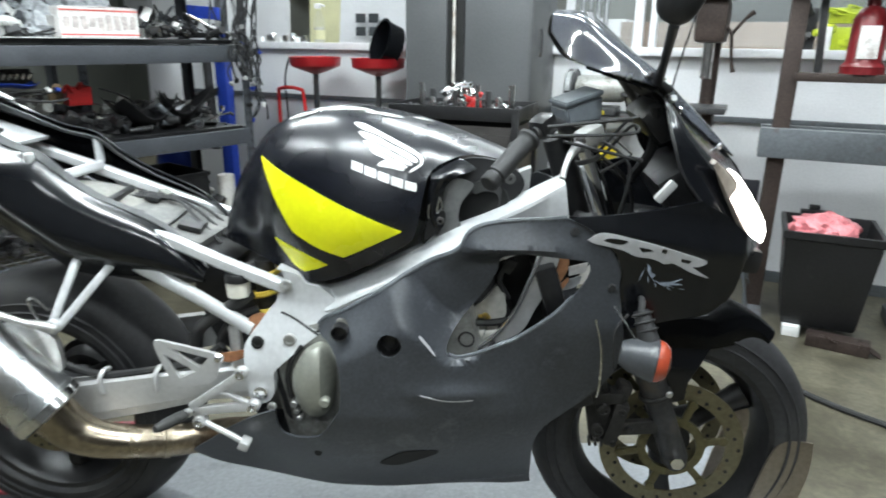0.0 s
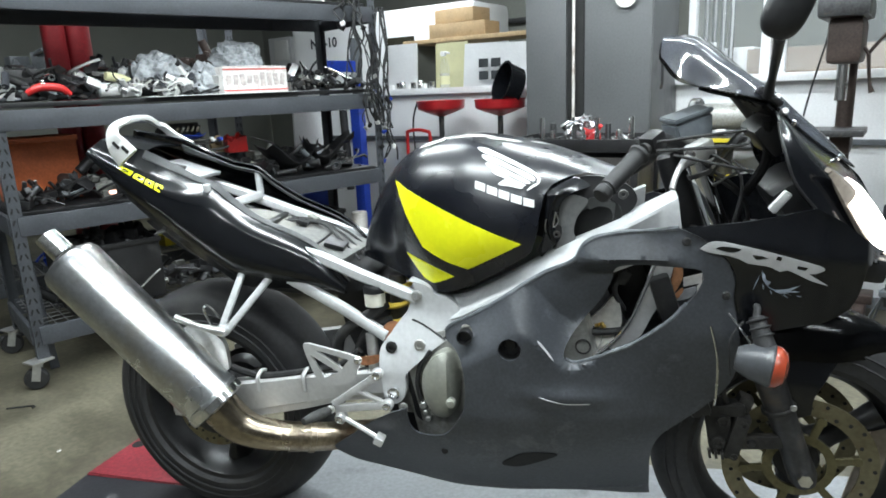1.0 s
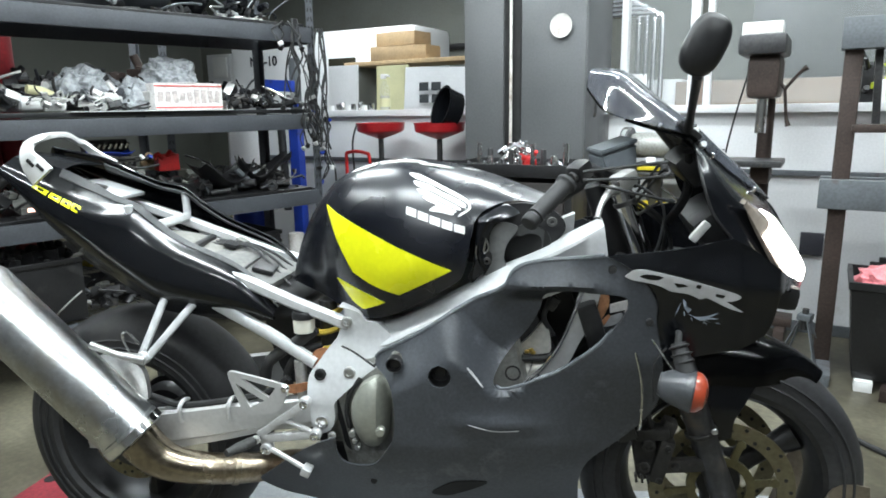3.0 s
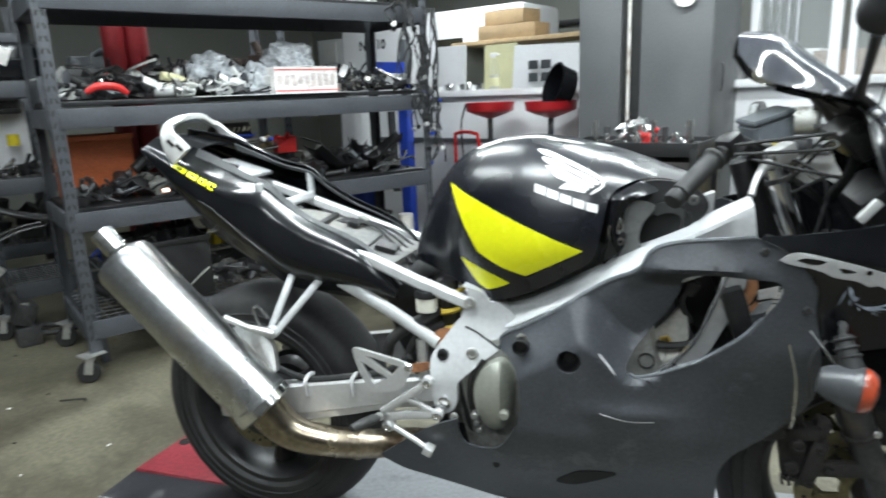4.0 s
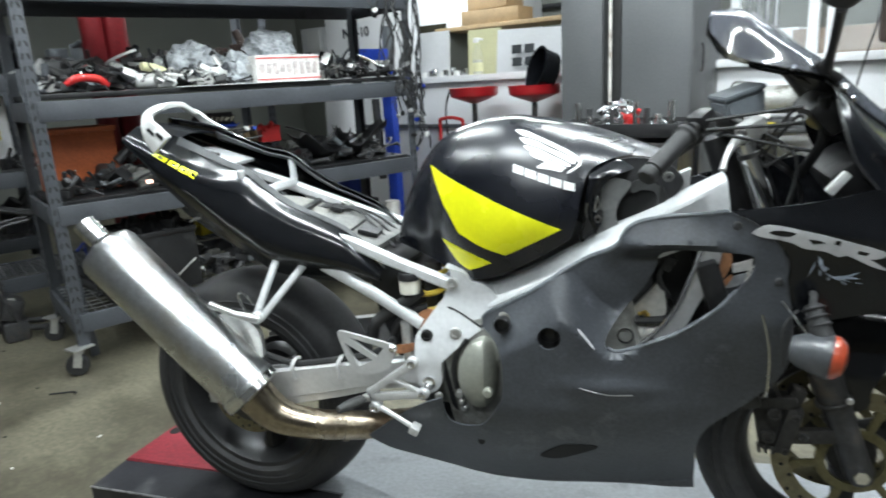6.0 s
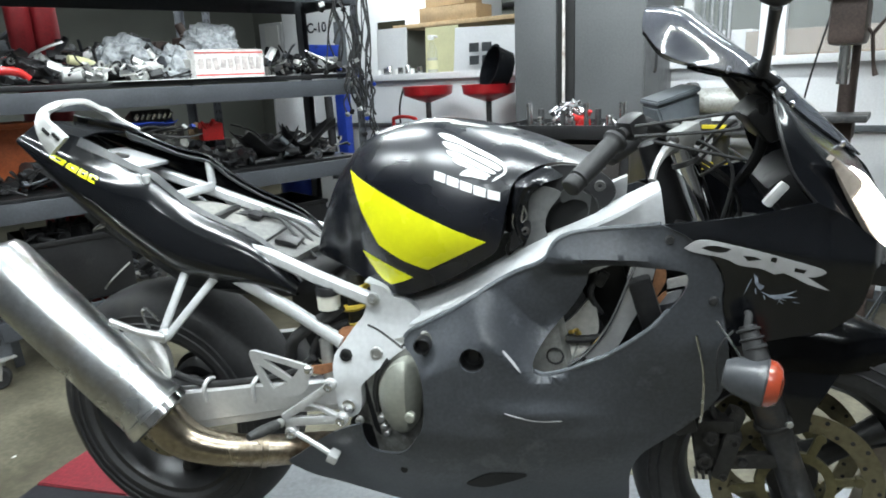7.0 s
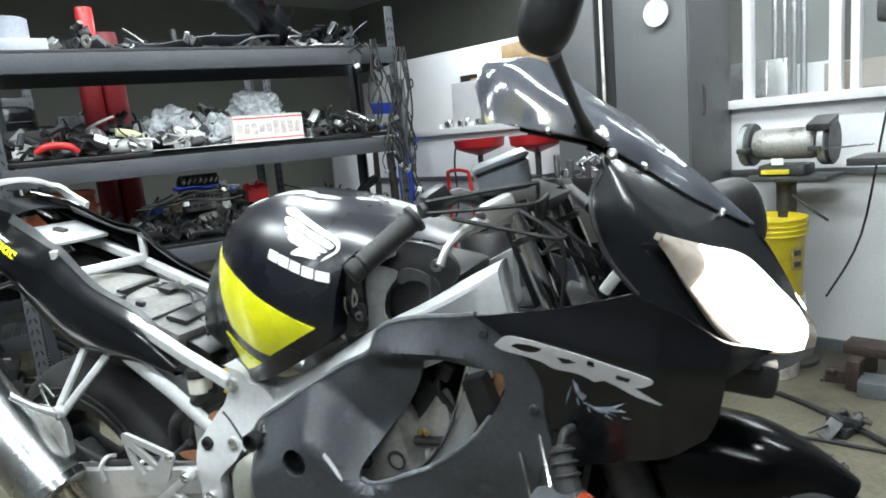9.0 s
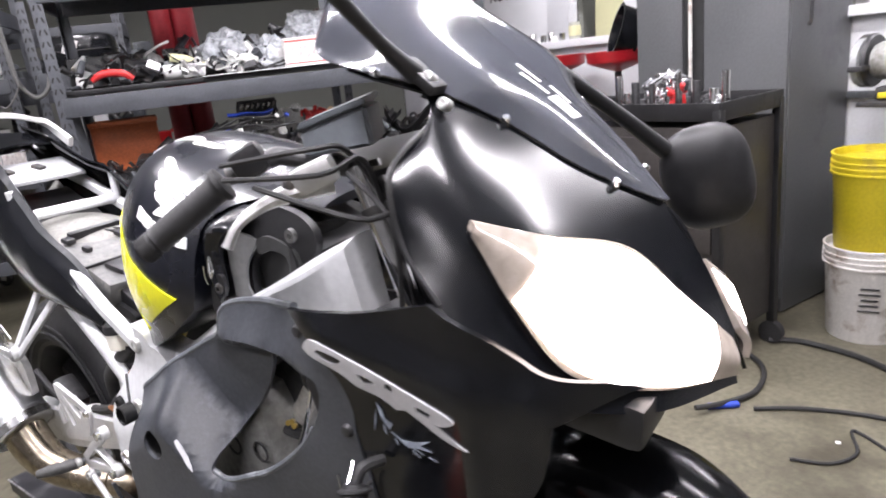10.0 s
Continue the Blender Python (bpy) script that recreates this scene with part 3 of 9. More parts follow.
def brake_disc(cx, cz, y, r, parent, carrier=True):
    """A drilled disc on a spoked carrier."""
    bm = bmesh.new()
    n = 96
    ring = lambda rad, yy: [(cx + rad * math.cos(2 * math.pi * i / n), yy, cz + rad * math.sin(2 * math.pi * i / n)) for i in range(n)]
    rings(bm, [ring(r, y - 0.0022), ring(r, y + 0.0022), ring(r - 0.036, y + 0.0022), ring(r - 0.036, y - 0.0022), ring(r, y - 0.0022)], True, False)
    d = part("brake_disc", bm, DISC, parent, "worn drilled brake disc with a gold carrier", raw=True)
    bm = bmesh.new()
    for i in range(30):
        a, rr = 2 * math.pi * i / 30, r - (0.009, 0.018, 0.027)[i % 3]
        p = (cx + rr * math.cos(a), cz + rr * math.sin(a))
        cyl(bm, (p[0], y - 0.0032, p[1]), (p[0], y + 0.0032, p[1]), 0.0042, n=8)
    tagged(part("drillings", bm, RACK_HOLE, d, raw=True), kind="stuff")
    if carrier:
        bm = bmesh.new()
        rings(bm, [ring(0.07, y - 0.006), ring(0.07, y + 0.003), ring(0.052, y + 0.003), ring(0.052, y - 0.006), ring(0.07, y - 0.006)], True, False)
        for i in range(6):
            a = 2 * math.pi * i / 6 + 0.2
            box(bm, (cx + 0.088 * math.cos(a), y - 0.002, cz + 0.088 * math.sin(a)), (0.05, 0.007, 0.016), (0, -math.degrees(a), 0), 0.002)
            cyl(bm, (cx + 0.108 * math.cos(a), y - 0.008, cz + 0.108 * math.sin(a)), (cx + 0.108 * math.cos(a), y + 0.004, cz + 0.108 * math.sin(a)), 0.010, n=12)
        part("carrier", bm, BRASS, d, raw=True)
    return d


brake_disc(*FAX, -0.068, 0.15, front)
brake_disc(*FAX, 0.068, 0.15, front)
rear_disc = brake_disc(*RAX, -0.085, 0.11, rear, False)
part("disc_hub", lt([(0.0, -0.012), (0.05, -0.012), (0.078, -0.002), (0.078, 0.002), (0.0, 0.006)], (RAX[0], -0.085, RAX[1]), (0, 1, 0), 28), DARK_METAL, rear_disc, raw=True)
part("rear_caliper", bx((RAX[0] + 0.06, -0.1, RAX[1] + 0.1), (0.09, 0.05, 0.055), (0, 35, 0), 0.012), DARK_METAL, bike, "dirty black rear brake caliper", raw=True)


# tank
T_TOP = [(-0.437, 0.885), (-0.428, 0.93), (-0.41, 0.985), (-0.385, 1.035), (-0.345, 1.083), (-0.282, 1.118), (-0.193, 1.134), (-0.133, 1.13), (-0.059, 1.116), (0.012, 1.095), (0.072, 1.072), (0.135, 1.048)]
T_BOT = [(-0.437, 0.872), (-0.4, 0.862), (-0.33, 0.838), (-0.25, 0.818), (-0.18, 0.838), (-0.06, 0.905), (-0.047, 0.925), (-0.037, 0.98), (-0.028, 1.02), (-0.005, 1.043), (0.05, 1.055), (0.135, 1.036)]
T_WID = [(-0.437, 0.052), (-0.425, 0.066), (-0.39, 0.083), (-0.348, 0.102), (-0.31, 0.135), (-0.25, 0.168), (-0.178, 0.192), (-0.08, 0.194), (-0.03, 0.17), (0.04, 0.15), (0.135, 0.11)]


T_SOFT = [(-0.437, 0.872), (-0.4, 0.862), (-0.33, 0.838), (-0.25, 0.818), (-0.18, 0.828), (-0.06, 0.868), (0.05, 0.92), (0.135, 0.955)]


def tank_y(x, z, off=0.0):
    b, t = lerp(T_SOFT, x), lerp(T_TOP, x)
    s = min(0.9995, max(0.0, (z - b) / (t - b)))
    g = math.sqrt(1 - s ** 3.6) * (0.93 + 0.07 * near(s, 0, 0.22))
    dent = 0.012 * near(x, -0.4, -0.28) * (1 - near(x, -0.12, 0.0)) * math.exp(-((s - 0.12) / 0.16) ** 2)
    return dent - lerp(T_WID, x) * g - off


bm, loops = bmesh.new(), []
for i in range(76):
    x = -0.437 + 0.572 * (i / 75) ** 1.15
    b, t = lerp(T_BOT, x), lerp(T_TOP, x)
    ss = [1 - (1 - k / 22) ** 1.7 for k in range(23)]
    side = [(x, tank_y(x, b + (t - b) * s), b + (t - b) * s) for s in ss]
    loops.append(side + [(p[0], -p[1], p[2]) for p in reversed(side[:-1])])
rings(bm, loops)
tank = part("fuel_tank", bm, TANK_PAINT, bike, "glossy black fuel tank with yellow and white decals")
part("yellow_decal", panel([(-0.348, 1.043, 1), (-0.21, 0.988), (-0.071, 0.93, 1), (-0.125, 0.903), (-0.178, 0.876, 1), (-0.23, 0.892), (-0.276, 0.915, 1), (-0.316, 0.98)], [], lambda x, z: tank_y(x, z, 0.0022), 0.0016, 0.012), YELLOW, tank)
part("yellow_decal", panel([(-0.317, 0.896, 1), (-0.26, 0.876), (-0.21, 0.857, 1), (-0.234, 0.845), (-0.258, 0.836, 1), (-0.284, 0.85)], [], lambda x, z: tank_y(x, z, 0.0022), 0.0016, 0.012), YELLOW, tank)
# winged badge, as plain feather shapes
for pts in ([(-0.1640, 1.1110), (-0.1440, 1.1090), (-0.1180, 1.0990), (-0.0770, 1.0810), (-0.0510, 1.0670), (-0.0380, 1.0560), (-0.0360, 1.0460), (-0.0400, 1.0410), (-0.0530, 1.0340), (-0.0600, 1.0320), (-0.0550, 1.0380), (-0.0430, 1.0440), (-0.0410, 1.0510), (-0.0490, 1.0590), (-0.0710, 1.0710), (-0.0950, 1.0820), (-0.1230, 1.0940), (-0.1480, 1.1010)],
            [(-0.1520, 1.0980), (-0.1210, 1.0910), (-0.0940, 1.0780), (-0.0700, 1.0680), (-0.0510, 1.0570), (-0.0450, 1.0510), (-0.0510, 1.0480), (-0.0670, 1.0570), (-0.0910, 1.0690), (-0.1160, 1.0800), (-0.1410, 1.0870)],
            [(-0.1430, 1.0840), (-0.1170, 1.0780), (-0.0910, 1.0660), (-0.0680, 1.0550), (-0.0540, 1.0460), (-0.0600, 1.0440), (-0.0820, 1.0540), (-0.1090, 1.0670), (-0.1320, 1.0740)],
            [(-0.1300, 1.0710), (-0.1110, 1.0660), (-0.0860, 1.0540), (-0.0630, 1.0430), (-0.0690, 1.0400), (-0.0850, 1.0470), (-0.1090, 1.0580), (-0.1220, 1.0630)],
            [(-0.1160, 1.0450), (-0.1000, 1.0540), (-0.0800, 1.0460), (-0.0680, 1.0390), (-0.0710, 1.0360), (-0.0930, 1.0410)]):
    part("badge_feather", panel(pts, [], lambda x, z: tank_y(x, z, 0.0024), 0.0018, 0.01, 3), WHITE_DECAL, tank)
# maker's name drawn as plain blocks
for k in range(5):
    cx_, cz_, w_, h_, sl = -0.151 + 0.0237 * k, 1.042 - 0.0082 * k, 0.0102, 0.0072, -0.32
    o = [(cx_ - w_, cz_ - h_ - sl * w_, 1), (cx_ + w_, cz_ - h_ + sl * w_, 1), (cx_ + w_, cz_ + h_ + sl * w_, 1), (cx_ - w_, cz_ + h_ - sl * w_, 1)]
    part("badge_block", panel(o, [], lambda x, z: tank_y(x, z, 0.0024), 0.0018, 0.012, 1), WHITE_DECAL, tank)

# ragged pale patches on the tank's crown
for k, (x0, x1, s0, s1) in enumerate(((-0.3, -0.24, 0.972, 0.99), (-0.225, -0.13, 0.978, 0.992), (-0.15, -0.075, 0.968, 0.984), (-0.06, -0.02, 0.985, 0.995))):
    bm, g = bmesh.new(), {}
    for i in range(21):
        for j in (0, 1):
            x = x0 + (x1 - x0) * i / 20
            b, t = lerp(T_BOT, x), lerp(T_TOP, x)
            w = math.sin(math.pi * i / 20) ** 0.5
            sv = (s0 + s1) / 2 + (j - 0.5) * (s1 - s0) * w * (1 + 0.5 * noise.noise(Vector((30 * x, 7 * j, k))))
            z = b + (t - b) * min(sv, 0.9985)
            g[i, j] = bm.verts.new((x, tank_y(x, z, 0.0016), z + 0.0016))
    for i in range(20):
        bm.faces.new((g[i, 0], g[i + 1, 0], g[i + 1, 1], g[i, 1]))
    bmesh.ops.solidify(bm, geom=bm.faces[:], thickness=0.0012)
    part("paint_scar", bm, WHITE_DECAL, tank, "ragged pale patch on the tank crown")

# black side trim and airbox cover in front of the tank, with its open duct
GASKET = mat("grey_duct_rubber", (0.13, 0.132, 0.13), 0.5, var=0.2, bump=0.05, dirt=(0.22, 0.22, 0.21), dirt_amount=0.42, dirt_scale=16)
TRIM = [(-0.041, 0.909), (-0.032, 0.934), (-0.026, 0.987), (-0.019, 1.031), (-0.002, 1.05), (0.02, 1.052), (0.04, 1.048), (0.06, 1.036), (0.048, 1.03), (0.027, 1.024), (0.009, 1.009), (0.002, 0.991), (0.001, 0.957), (0.003, 0.935), (-0.019, 0.911), (-0.034, 0.896)]


def trim_y(x, z):
    """The band bulges along its middle and falls away in front."""
    d = math.hypot(x - 0.05, (z - 0.975) * 0.9)
    return -0.15 - 0.012 * math.exp(-((d - 0.068) / 0.012) ** 2) + 0.12 * max(0, x - 0.01) + 0.05 * near(z, 1.02, 1.06)


part("tank_trim", panel(TRIM, [], trim_y, 0.006, 0.006), BLACK_GLOSS, bike, "glossy black trim in front of the tank")
part("tank_trim_far", flip(panel(TRIM, [], trim_y, 0.006, 0.012)), BLACK_GLOSS, bike)
# thin chrome loops stand in for white glints on the trim
for pts in ([(-0.006, -0.164, 0.99), (0.0, -0.166, 0.972), (-0.009, -0.165, 0.96), (-0.008, -0.166, 0.976), (-0.005, -0.165, 0.988)], [(-0.024, -0.163, 0.975), (-0.026, -0.163, 0.96), (-0.024, -0.162, 0.948)]):
    part("trim_tab", tb(pts, 0.0016, 6, 4), CHROME, bike)
# the bolt tab itself
tab_ = part("trim_tab", panel([(-0.02, 0.955), (0.002, 0.962), (0.006, 0.945), (-0.002, 0.928), (-0.03, 0.905), (-0.03, 0.925)], [], lambda x, z: -0.157, 0.006, 0.0), BLACK_PLASTIC, bike)
part("trim_bolt", lt([(0.003, 0.002), (0.004, 0.004), (0.0075, 0.003), (0.008, 0.0)], (-0.004, -0.158, 0.943), (0, -1, 0), 14, True), DARK_METAL, bike)
part("duct_gasket", panel([(0.001, 0.987), (0.01, 1.007), (0.027, 1.017), (0.053, 1.009), (0.055, 0.999), (0.041, 0.981), (0.033, 0.966), (0.029, 0.943), (0.033, 0.922), (0.002, 0.903), (-0.02, 0.89), (-0.001, 0.925)], [], lambda x, z: -0.137 + 0.25 * max(0.0, x - 0.02), 0.004, 0.01), GASKET, bike, "grey rubber gasket beside the air duct")
part("airbox_cover", panel([(-0.01, 0.9), (0.0, 0.95), (0.002, 1.0), (0.012, 1.035), (0.04, 1.05), (0.08, 1.05), (0.125, 1.036), (0.15, 1.012), (0.145, 0.985), (0.1, 0.948), (0.05, 0.905)], [[(0.029, 0.94), (0.033, 0.963), (0.043, 0.98), (0.066, 0.991), (0.091, 0.99), (0.102, 0.978), (0.103, 0.963), (0.067, 0.932), (0.035, 0.92)]], lambda x, z: -0.124 + 0.2 * max(0, x - 0.05) + 0.008 * near(z, 1.0, 1.05), 0.012, 0.012), BLACK_PLASTIC, bike, "black plastic airbox cover with an open duct")
part("duct_rim", panel([(0.057, 1.006), (0.076, 1.011), (0.101, 1.002), (0.12, 0.988), (0.121, 0.967), (0.102, 0.952), (0.105, 0.973), (0.098, 0.987), (0.077, 0.992), (0.059, 0.987)], [], lambda x, z: -0.128 + 0.2 * max(0, x - 0.05), 0.006, 0.01), mat("dark_duct_rubber", (0.035, 0.036, 0.036), 0.5, var=0.2, bump=0.05), bike)
part("cover_ear", lt([(0.004, 0.0), (0.004, 0.006), (0.009, 0.006), (0.01, 0.0)], (0.124, -0.118, 1.015), (0, -1, 0), 18, True), mat("grey_lug_plastic", (0.07, 0.07, 0.068), 0.5, var=0.2, bump=0.05), bike)
part("air_duct", tb([(0.073, -0.112, 0.966), (0.08, -0.06, 0.964), (0.09, 0.02, 0.96)], [0.05, 0.046, 0.04], 20), RACK_HOLE, bike)
part("airbox_lid", bx((0.07, 0, 0.975), (0.14, 0.19, 0.06), (0, 12, 0), 0.03), BLACK_PLASTIC, bike, "black plastic airbox lid in front of the tank")
part("airbox", bx((0.02, 0, 0.955), (0.2, 0.16, 0.12), (0, 20, 0), 0.03), BLACK_PLASTIC, bike)


# frame: twin spars, pivot plates, tail rails
SPAR_TOP = [(-0.286, -0.118, 0.814), (-0.22, -0.125, 0.804), (-0.147, -0.135, 0.831), (-0.065, -0.142, 0.874), (0.013, -0.14, 0.918), (0.09, -0.13, 0.953), (0.166, -0.115, 0.991), (0.231, -0.1, 1.02)]
SPAR_EDGE = [(-0.279, -0.15, 0.784), (-0.225, -0.162, 0.764), (-0.141, -0.178, 0.807), (-0.062, -0.186, 0.846), (0.013, -0.185, 0.884), (0.077, -0.172, 0.938), (0.151, -0.15, 0.97), (0.234, -0.125, 1.012)]
SPAR_LOW = [(-0.284, -0.145, 0.74), (-0.229, -0.15, 0.72), (-0.145, -0.155, 0.745), (-0.064, -0.158, 0.778), (0.013, -0.155, 0.812), (0.079, -0.15, 0.852), (0.155, -0.14, 0.882), (0.25, -0.12, 0.92)]


def spar(s):
    bm, loops = bmesh.new(), []
    for i in range(41):
        a, b, c = [along(k, i / 40 * (0.985 if s == 1 else 0.9)) for k in (SPAR_TOP, SPAR_EDGE, SPAR_LOW)]
        d = Vector((0, 0.05, 0))
        loop = [a + d * 0.6, a, a + (b - a) * 0.9, b + (c - b) * 0.06, c, c + d]
        loops.append([Vector((p.x, p.y * s, p.z)) for p in loop])
    rings(bm, loops)
    return part("frame_spar", bm, SILVER, bike, "silver aluminium frame spar", angle=25)


spar(1)
spar(-1)
PLATE_Y = lambda z: -0.155 - 0.045 * near(0.8 - z, 0.0, 0.16)
plate = [(-0.31, 0.842), (-0.297, 0.835), (-0.305, 0.805), (-0.317, 0.774), (-0.334, 0.754), (-0.353, 0.728), (-0.371, 0.702), (-0.373, 0.67), (-0.369, 0.638), (-0.367, 0.606), (-0.361, 0.589), (-0.345, 0.581), (-0.325, 0.592), (-0.317, 0.616), (-0.317, 0.642), (-0.311, 0.655), (-0.289, 0.675), (-0.257, 0.702), (-0.221, 0.729), (-0.213, 0.754), (-0.2, 0.78), (-0.23, 0.808), (-0.253, 0.813), (-0.271, 0.832)]
for s in (1, -1):
    bm = panel(plate, [], lambda x, z: PLATE_Y(z), 0.035, 0.03, 5)
    p_ = part("pivot_plate", bm if s == 1 else flip(bm), SILVER, bike, "silver cast swingarm pivot plate")
    if s == 1:
        for x, z, r, mt in ((-0.294, 0.81, 0.011, ALU), (-0.343, 0.608, 0.0135, CHROME), (-0.347, 0.705, 0.0115, RACK_HOLE), (-0.286, 0.711, 0.0115, ALU), (-0.324, 0.577, 0.008, ALU)):
            b_ = part("bolt", lt([(0.0, 0.004), (r * 0.55, 0.004), (r * 0.6, 0.008), (r, 0.007), (r * 1.1, 0.0)], (x, PLATE_Y(z), z), (0, -1, 0), 18), mt, p_)
            part("bolt_ring", lt([(r * 1.12, 0.0), (r * 1.12, 0.0018), (r * 1.42, 0.0018), (r * 1.42, 0.0)], (x, PLATE_Y(z), z), (0, -1, 0), 20, True), DARK_METAL if r > 0.011 else SILVER, b_)


def bar(pts, w, h):
    """A tube of rounded rectangular section along straight runs."""
    pts = [Vector(p) for p in pts]
    bm, loops = bmesh.new(), []
    for i, p in enumerate(pts):
        d = (pts[min(i + 1, len(pts) - 1)] - pts[max(i - 1, 0)]).normalized()
        u = Vector((0, 1, 0)) - d * d.y
        u.normalize()
        v = d.cross(u)
        loops.append([p + u * (w / 2 * a) + v * (h / 2 * b) for a, b in ((-1, -0.6), (-0.6, -1), (0.6, -1), (1, -0.6), (1, 0.6), (0.6, 1), (-0.6, 1), (-1, 0.6))])
    return rings(bm, loops)


RAIL = [(-0.645, 0.15, 0.786), (-0.78, 0.137, 0.828), (-0.88, 0.125, 0.862), (-1.0, 0.115, 0.901), (-1.093, 0.112, 0.932), (-1.2, 0.112, 0.967), (-1.32, 0.108, 1.006), (-1.42, 0.1, 1.036)]
for s in (1, -1):
    part("tail_rail", bar([(x, -s * y, z) for x, y, z in RAIL], 0.022, 0.026), SILVER, bike, "silver seat rail", raw=True)
    part("tail_strut", bar([(-0.725, -s * 0.15, 0.692), (-0.836, -s * 0.14, 0.751), (-0.956, -s * 0.132, 0.808), (-1.09, -s * 0.125, 0.88), (-1.14, -s * 0.118, 0.945)], 0.02, 0.026), SILVER, bike, raw=True)
    part("seat_post", cy((-1.172, -s * 0.11, 0.975), (-1.176, -s * 0.113, 1.033), 0.0095, n=12, bev=0.002), SILVER, bike, raw=True)
part("cross_bar", bar([(-1.166, -0.11, 0.972), (-1.172, 0.11, 0.97)], 0.02, 0.022), SILVER, bike, raw=True)
part("seat_plate", bx((-1.345, 0, 1.05), (0.13, 0.2, 0.01), (0, 16, 0), 0.003), SILVER, bike, "pale steel seat lock plate", raw=True)
for y_ in (-0.05, 0.02):
    part("plate_latch", bx((-1.35, y_, 1.058), (0.03, 0.02, 0.012), (0, 16, 20), 0.003), DARK_METAL, bike, raw=True)
DUSTY = mat("dusty_grey_plastic", (0.14, 0.14, 0.135), 0.7, var=0.2, bump=0.1, dirt=(0.24, 0.235, 0.22), dirt_amount=0.45, dirt_scale=12)
part("battery", bx((-0.955, 0.0, 0.862), (0.22, 0.19, 0.05), (0, 17, 0), 0.008), DUSTY, bike, "dusty grey battery cover in the open seat bay", raw=True)
part("cover_seam", bx((-0.93, -0.01, 0.883), (0.005, 0.18, 0.006), (0, 17, 8), 0.001), BLACK_PLASTIC, bike, raw=True)
part("cover_strap", bx((-1.055, -0.01, 0.928), (0.014, 0.12, 0.018), (0, 17, 10), 0.003), BLACK_PLASTIC, bike, raw=True)
for x, y, z, sx, sy in ((-1.035, -0.075, 0.923, 0.022, 0.02), (-1.01, 0.04, 0.914, 0.03, 0.05), (-0.99, -0.06, 0.905, 0.018, 0.014), (-0.89, -0.03, 0.874, 0.05, 0.07)):
    part("cover_clip", bx((x, y, z), (sx, sy, 0.01), (0, 17, 14), 0.002), BLACK_PLASTIC, bike, raw=True)
part("connector", bx((-1.0, 0.075, 0.915), (0.03, 0.02, 0.012), (0, 17, -20), 0.002), CREAM, bike, raw=True)
part("control_box", bx((-0.832, 0.0, 0.81), (0.09, 0.15, 0.04), (0, 22, 0), 0.006), BLACK_PLASTIC, bike, raw=True)
for k in range(3):
    part("bay_wire", tb([(-1.05, 0.05 - 0.02 * k, 0.922), (-0.97, 0.07 - 0.01 * k, 0.908), (-0.9, 0.065 - 0.03 * k, 0.882), (-0.83, 0.05 - 0.04 * k, 0.835)], 0.0035, 6), BLACK_RUBBER, bike, raw=True)
DUST_TRAY = mat("dusty_tray", (0.2, 0.195, 0.18), 0.7, var=0.2, bump=0.1, dirt=(0.3, 0.29, 0.27), dirt_amount=0.45, dirt_scale=6)
hug = [(-1.36, 0.925), (-1.3, 0.94), (-1.22, 0.948), (-1.13, 0.945), (-1.05, 0.925), (-1.0, 0.895)]
part("inner_fender", skin([[(x, y * 0.098, z - 0.022 * abs(y) ** 2.5) for x, z in hug] for y in (-1, -0.6, 0, 0.6, 1)], 24, 16, 0.004, (-1.15, 0, 0.7)), DUST_TRAY, bike, "dusty inner mudguard under the missing seat", raw=True)

# tail cowl
TAIL_LOW = [(-1.078, -0.07, 1.1), (-1.0, -0.087, 1.02), (-0.9, -0.095, 0.932), (-0.835, -0.1, 0.886), (-0.774, -0.105, 0.846), (-0.705, -0.11, 0.81), (-0.601, -0.115, 0.808), (-0.525, -0.115, 0.808), (-0.465, -0.11, 0.798)]
TAIL_FOLD = [(-1.074, -0.092, 1.13), (-0.945, -0.11, 1.084), (-0.878, -0.12, 1.061), (-0.823, -0.123, 1.045), (-0.76, -0.123, 1.036), (-0.718, -0.125, 1.004), (-0.658, -0.13, 0.965), (-0.532, -0.13, 0.906), (-0.457, -0.125, 0.825)]
TAIL_IN = [(-1.058, -0.072, 1.147), (-0.938, -0.08, 1.12), (-0.868, -0.085, 1.089), (-0.811, -0.095, 1.062), (-0.752, -0.108, 1.044), (-0.705, -0.112, 1.006), (-0.645, -0.117, 0.967), (-0.526, -0.117, 0.909), (-0.455, -0.118, 0.826)]
TAIL_MID = [(-1.077, -0.095, 1.114), (-0.955, -0.132, 1.035), (-0.868, -0.147, 0.98), (-0.815, -0.153, 0.942), (-0.757, -0.156, 0.905), (-0.705, -0.157, 0.875), (-0.625, -0.158, 0.858), (-0.525, -0.152, 0.838), (-0.462, -0.132, 0.804)]
TAIL_FOLD = [(x, y + 0.012, z) for x, y, z in TAIL_FOLD]
TAIL_SHO = [(a[0] + 0.66 * (b[0] - a[0]), a[1] + 0.22 * (b[1] - a[1]), a[2] + 0.66 * (b[2] - a[2])) for a, b in zip(TAIL_MID, TAIL_FOLD)]
TAIL_IN = [(x, y + 0.008, z) for x, y, z in TAIL_IN]
TAIL = [TAIL_LOW, TAIL_MID, TAIL_SHO, TAIL_FOLD, TAIL_IN]
EDGE_PLASTIC = mat("worn_edge_plastic", (0.035, 0.037, 0.04), 0.4, var=0.25, bump=0.04, dirt=(0.1, 0.1, 0.105), dirt_amount=0.42, dirt_scale=16)
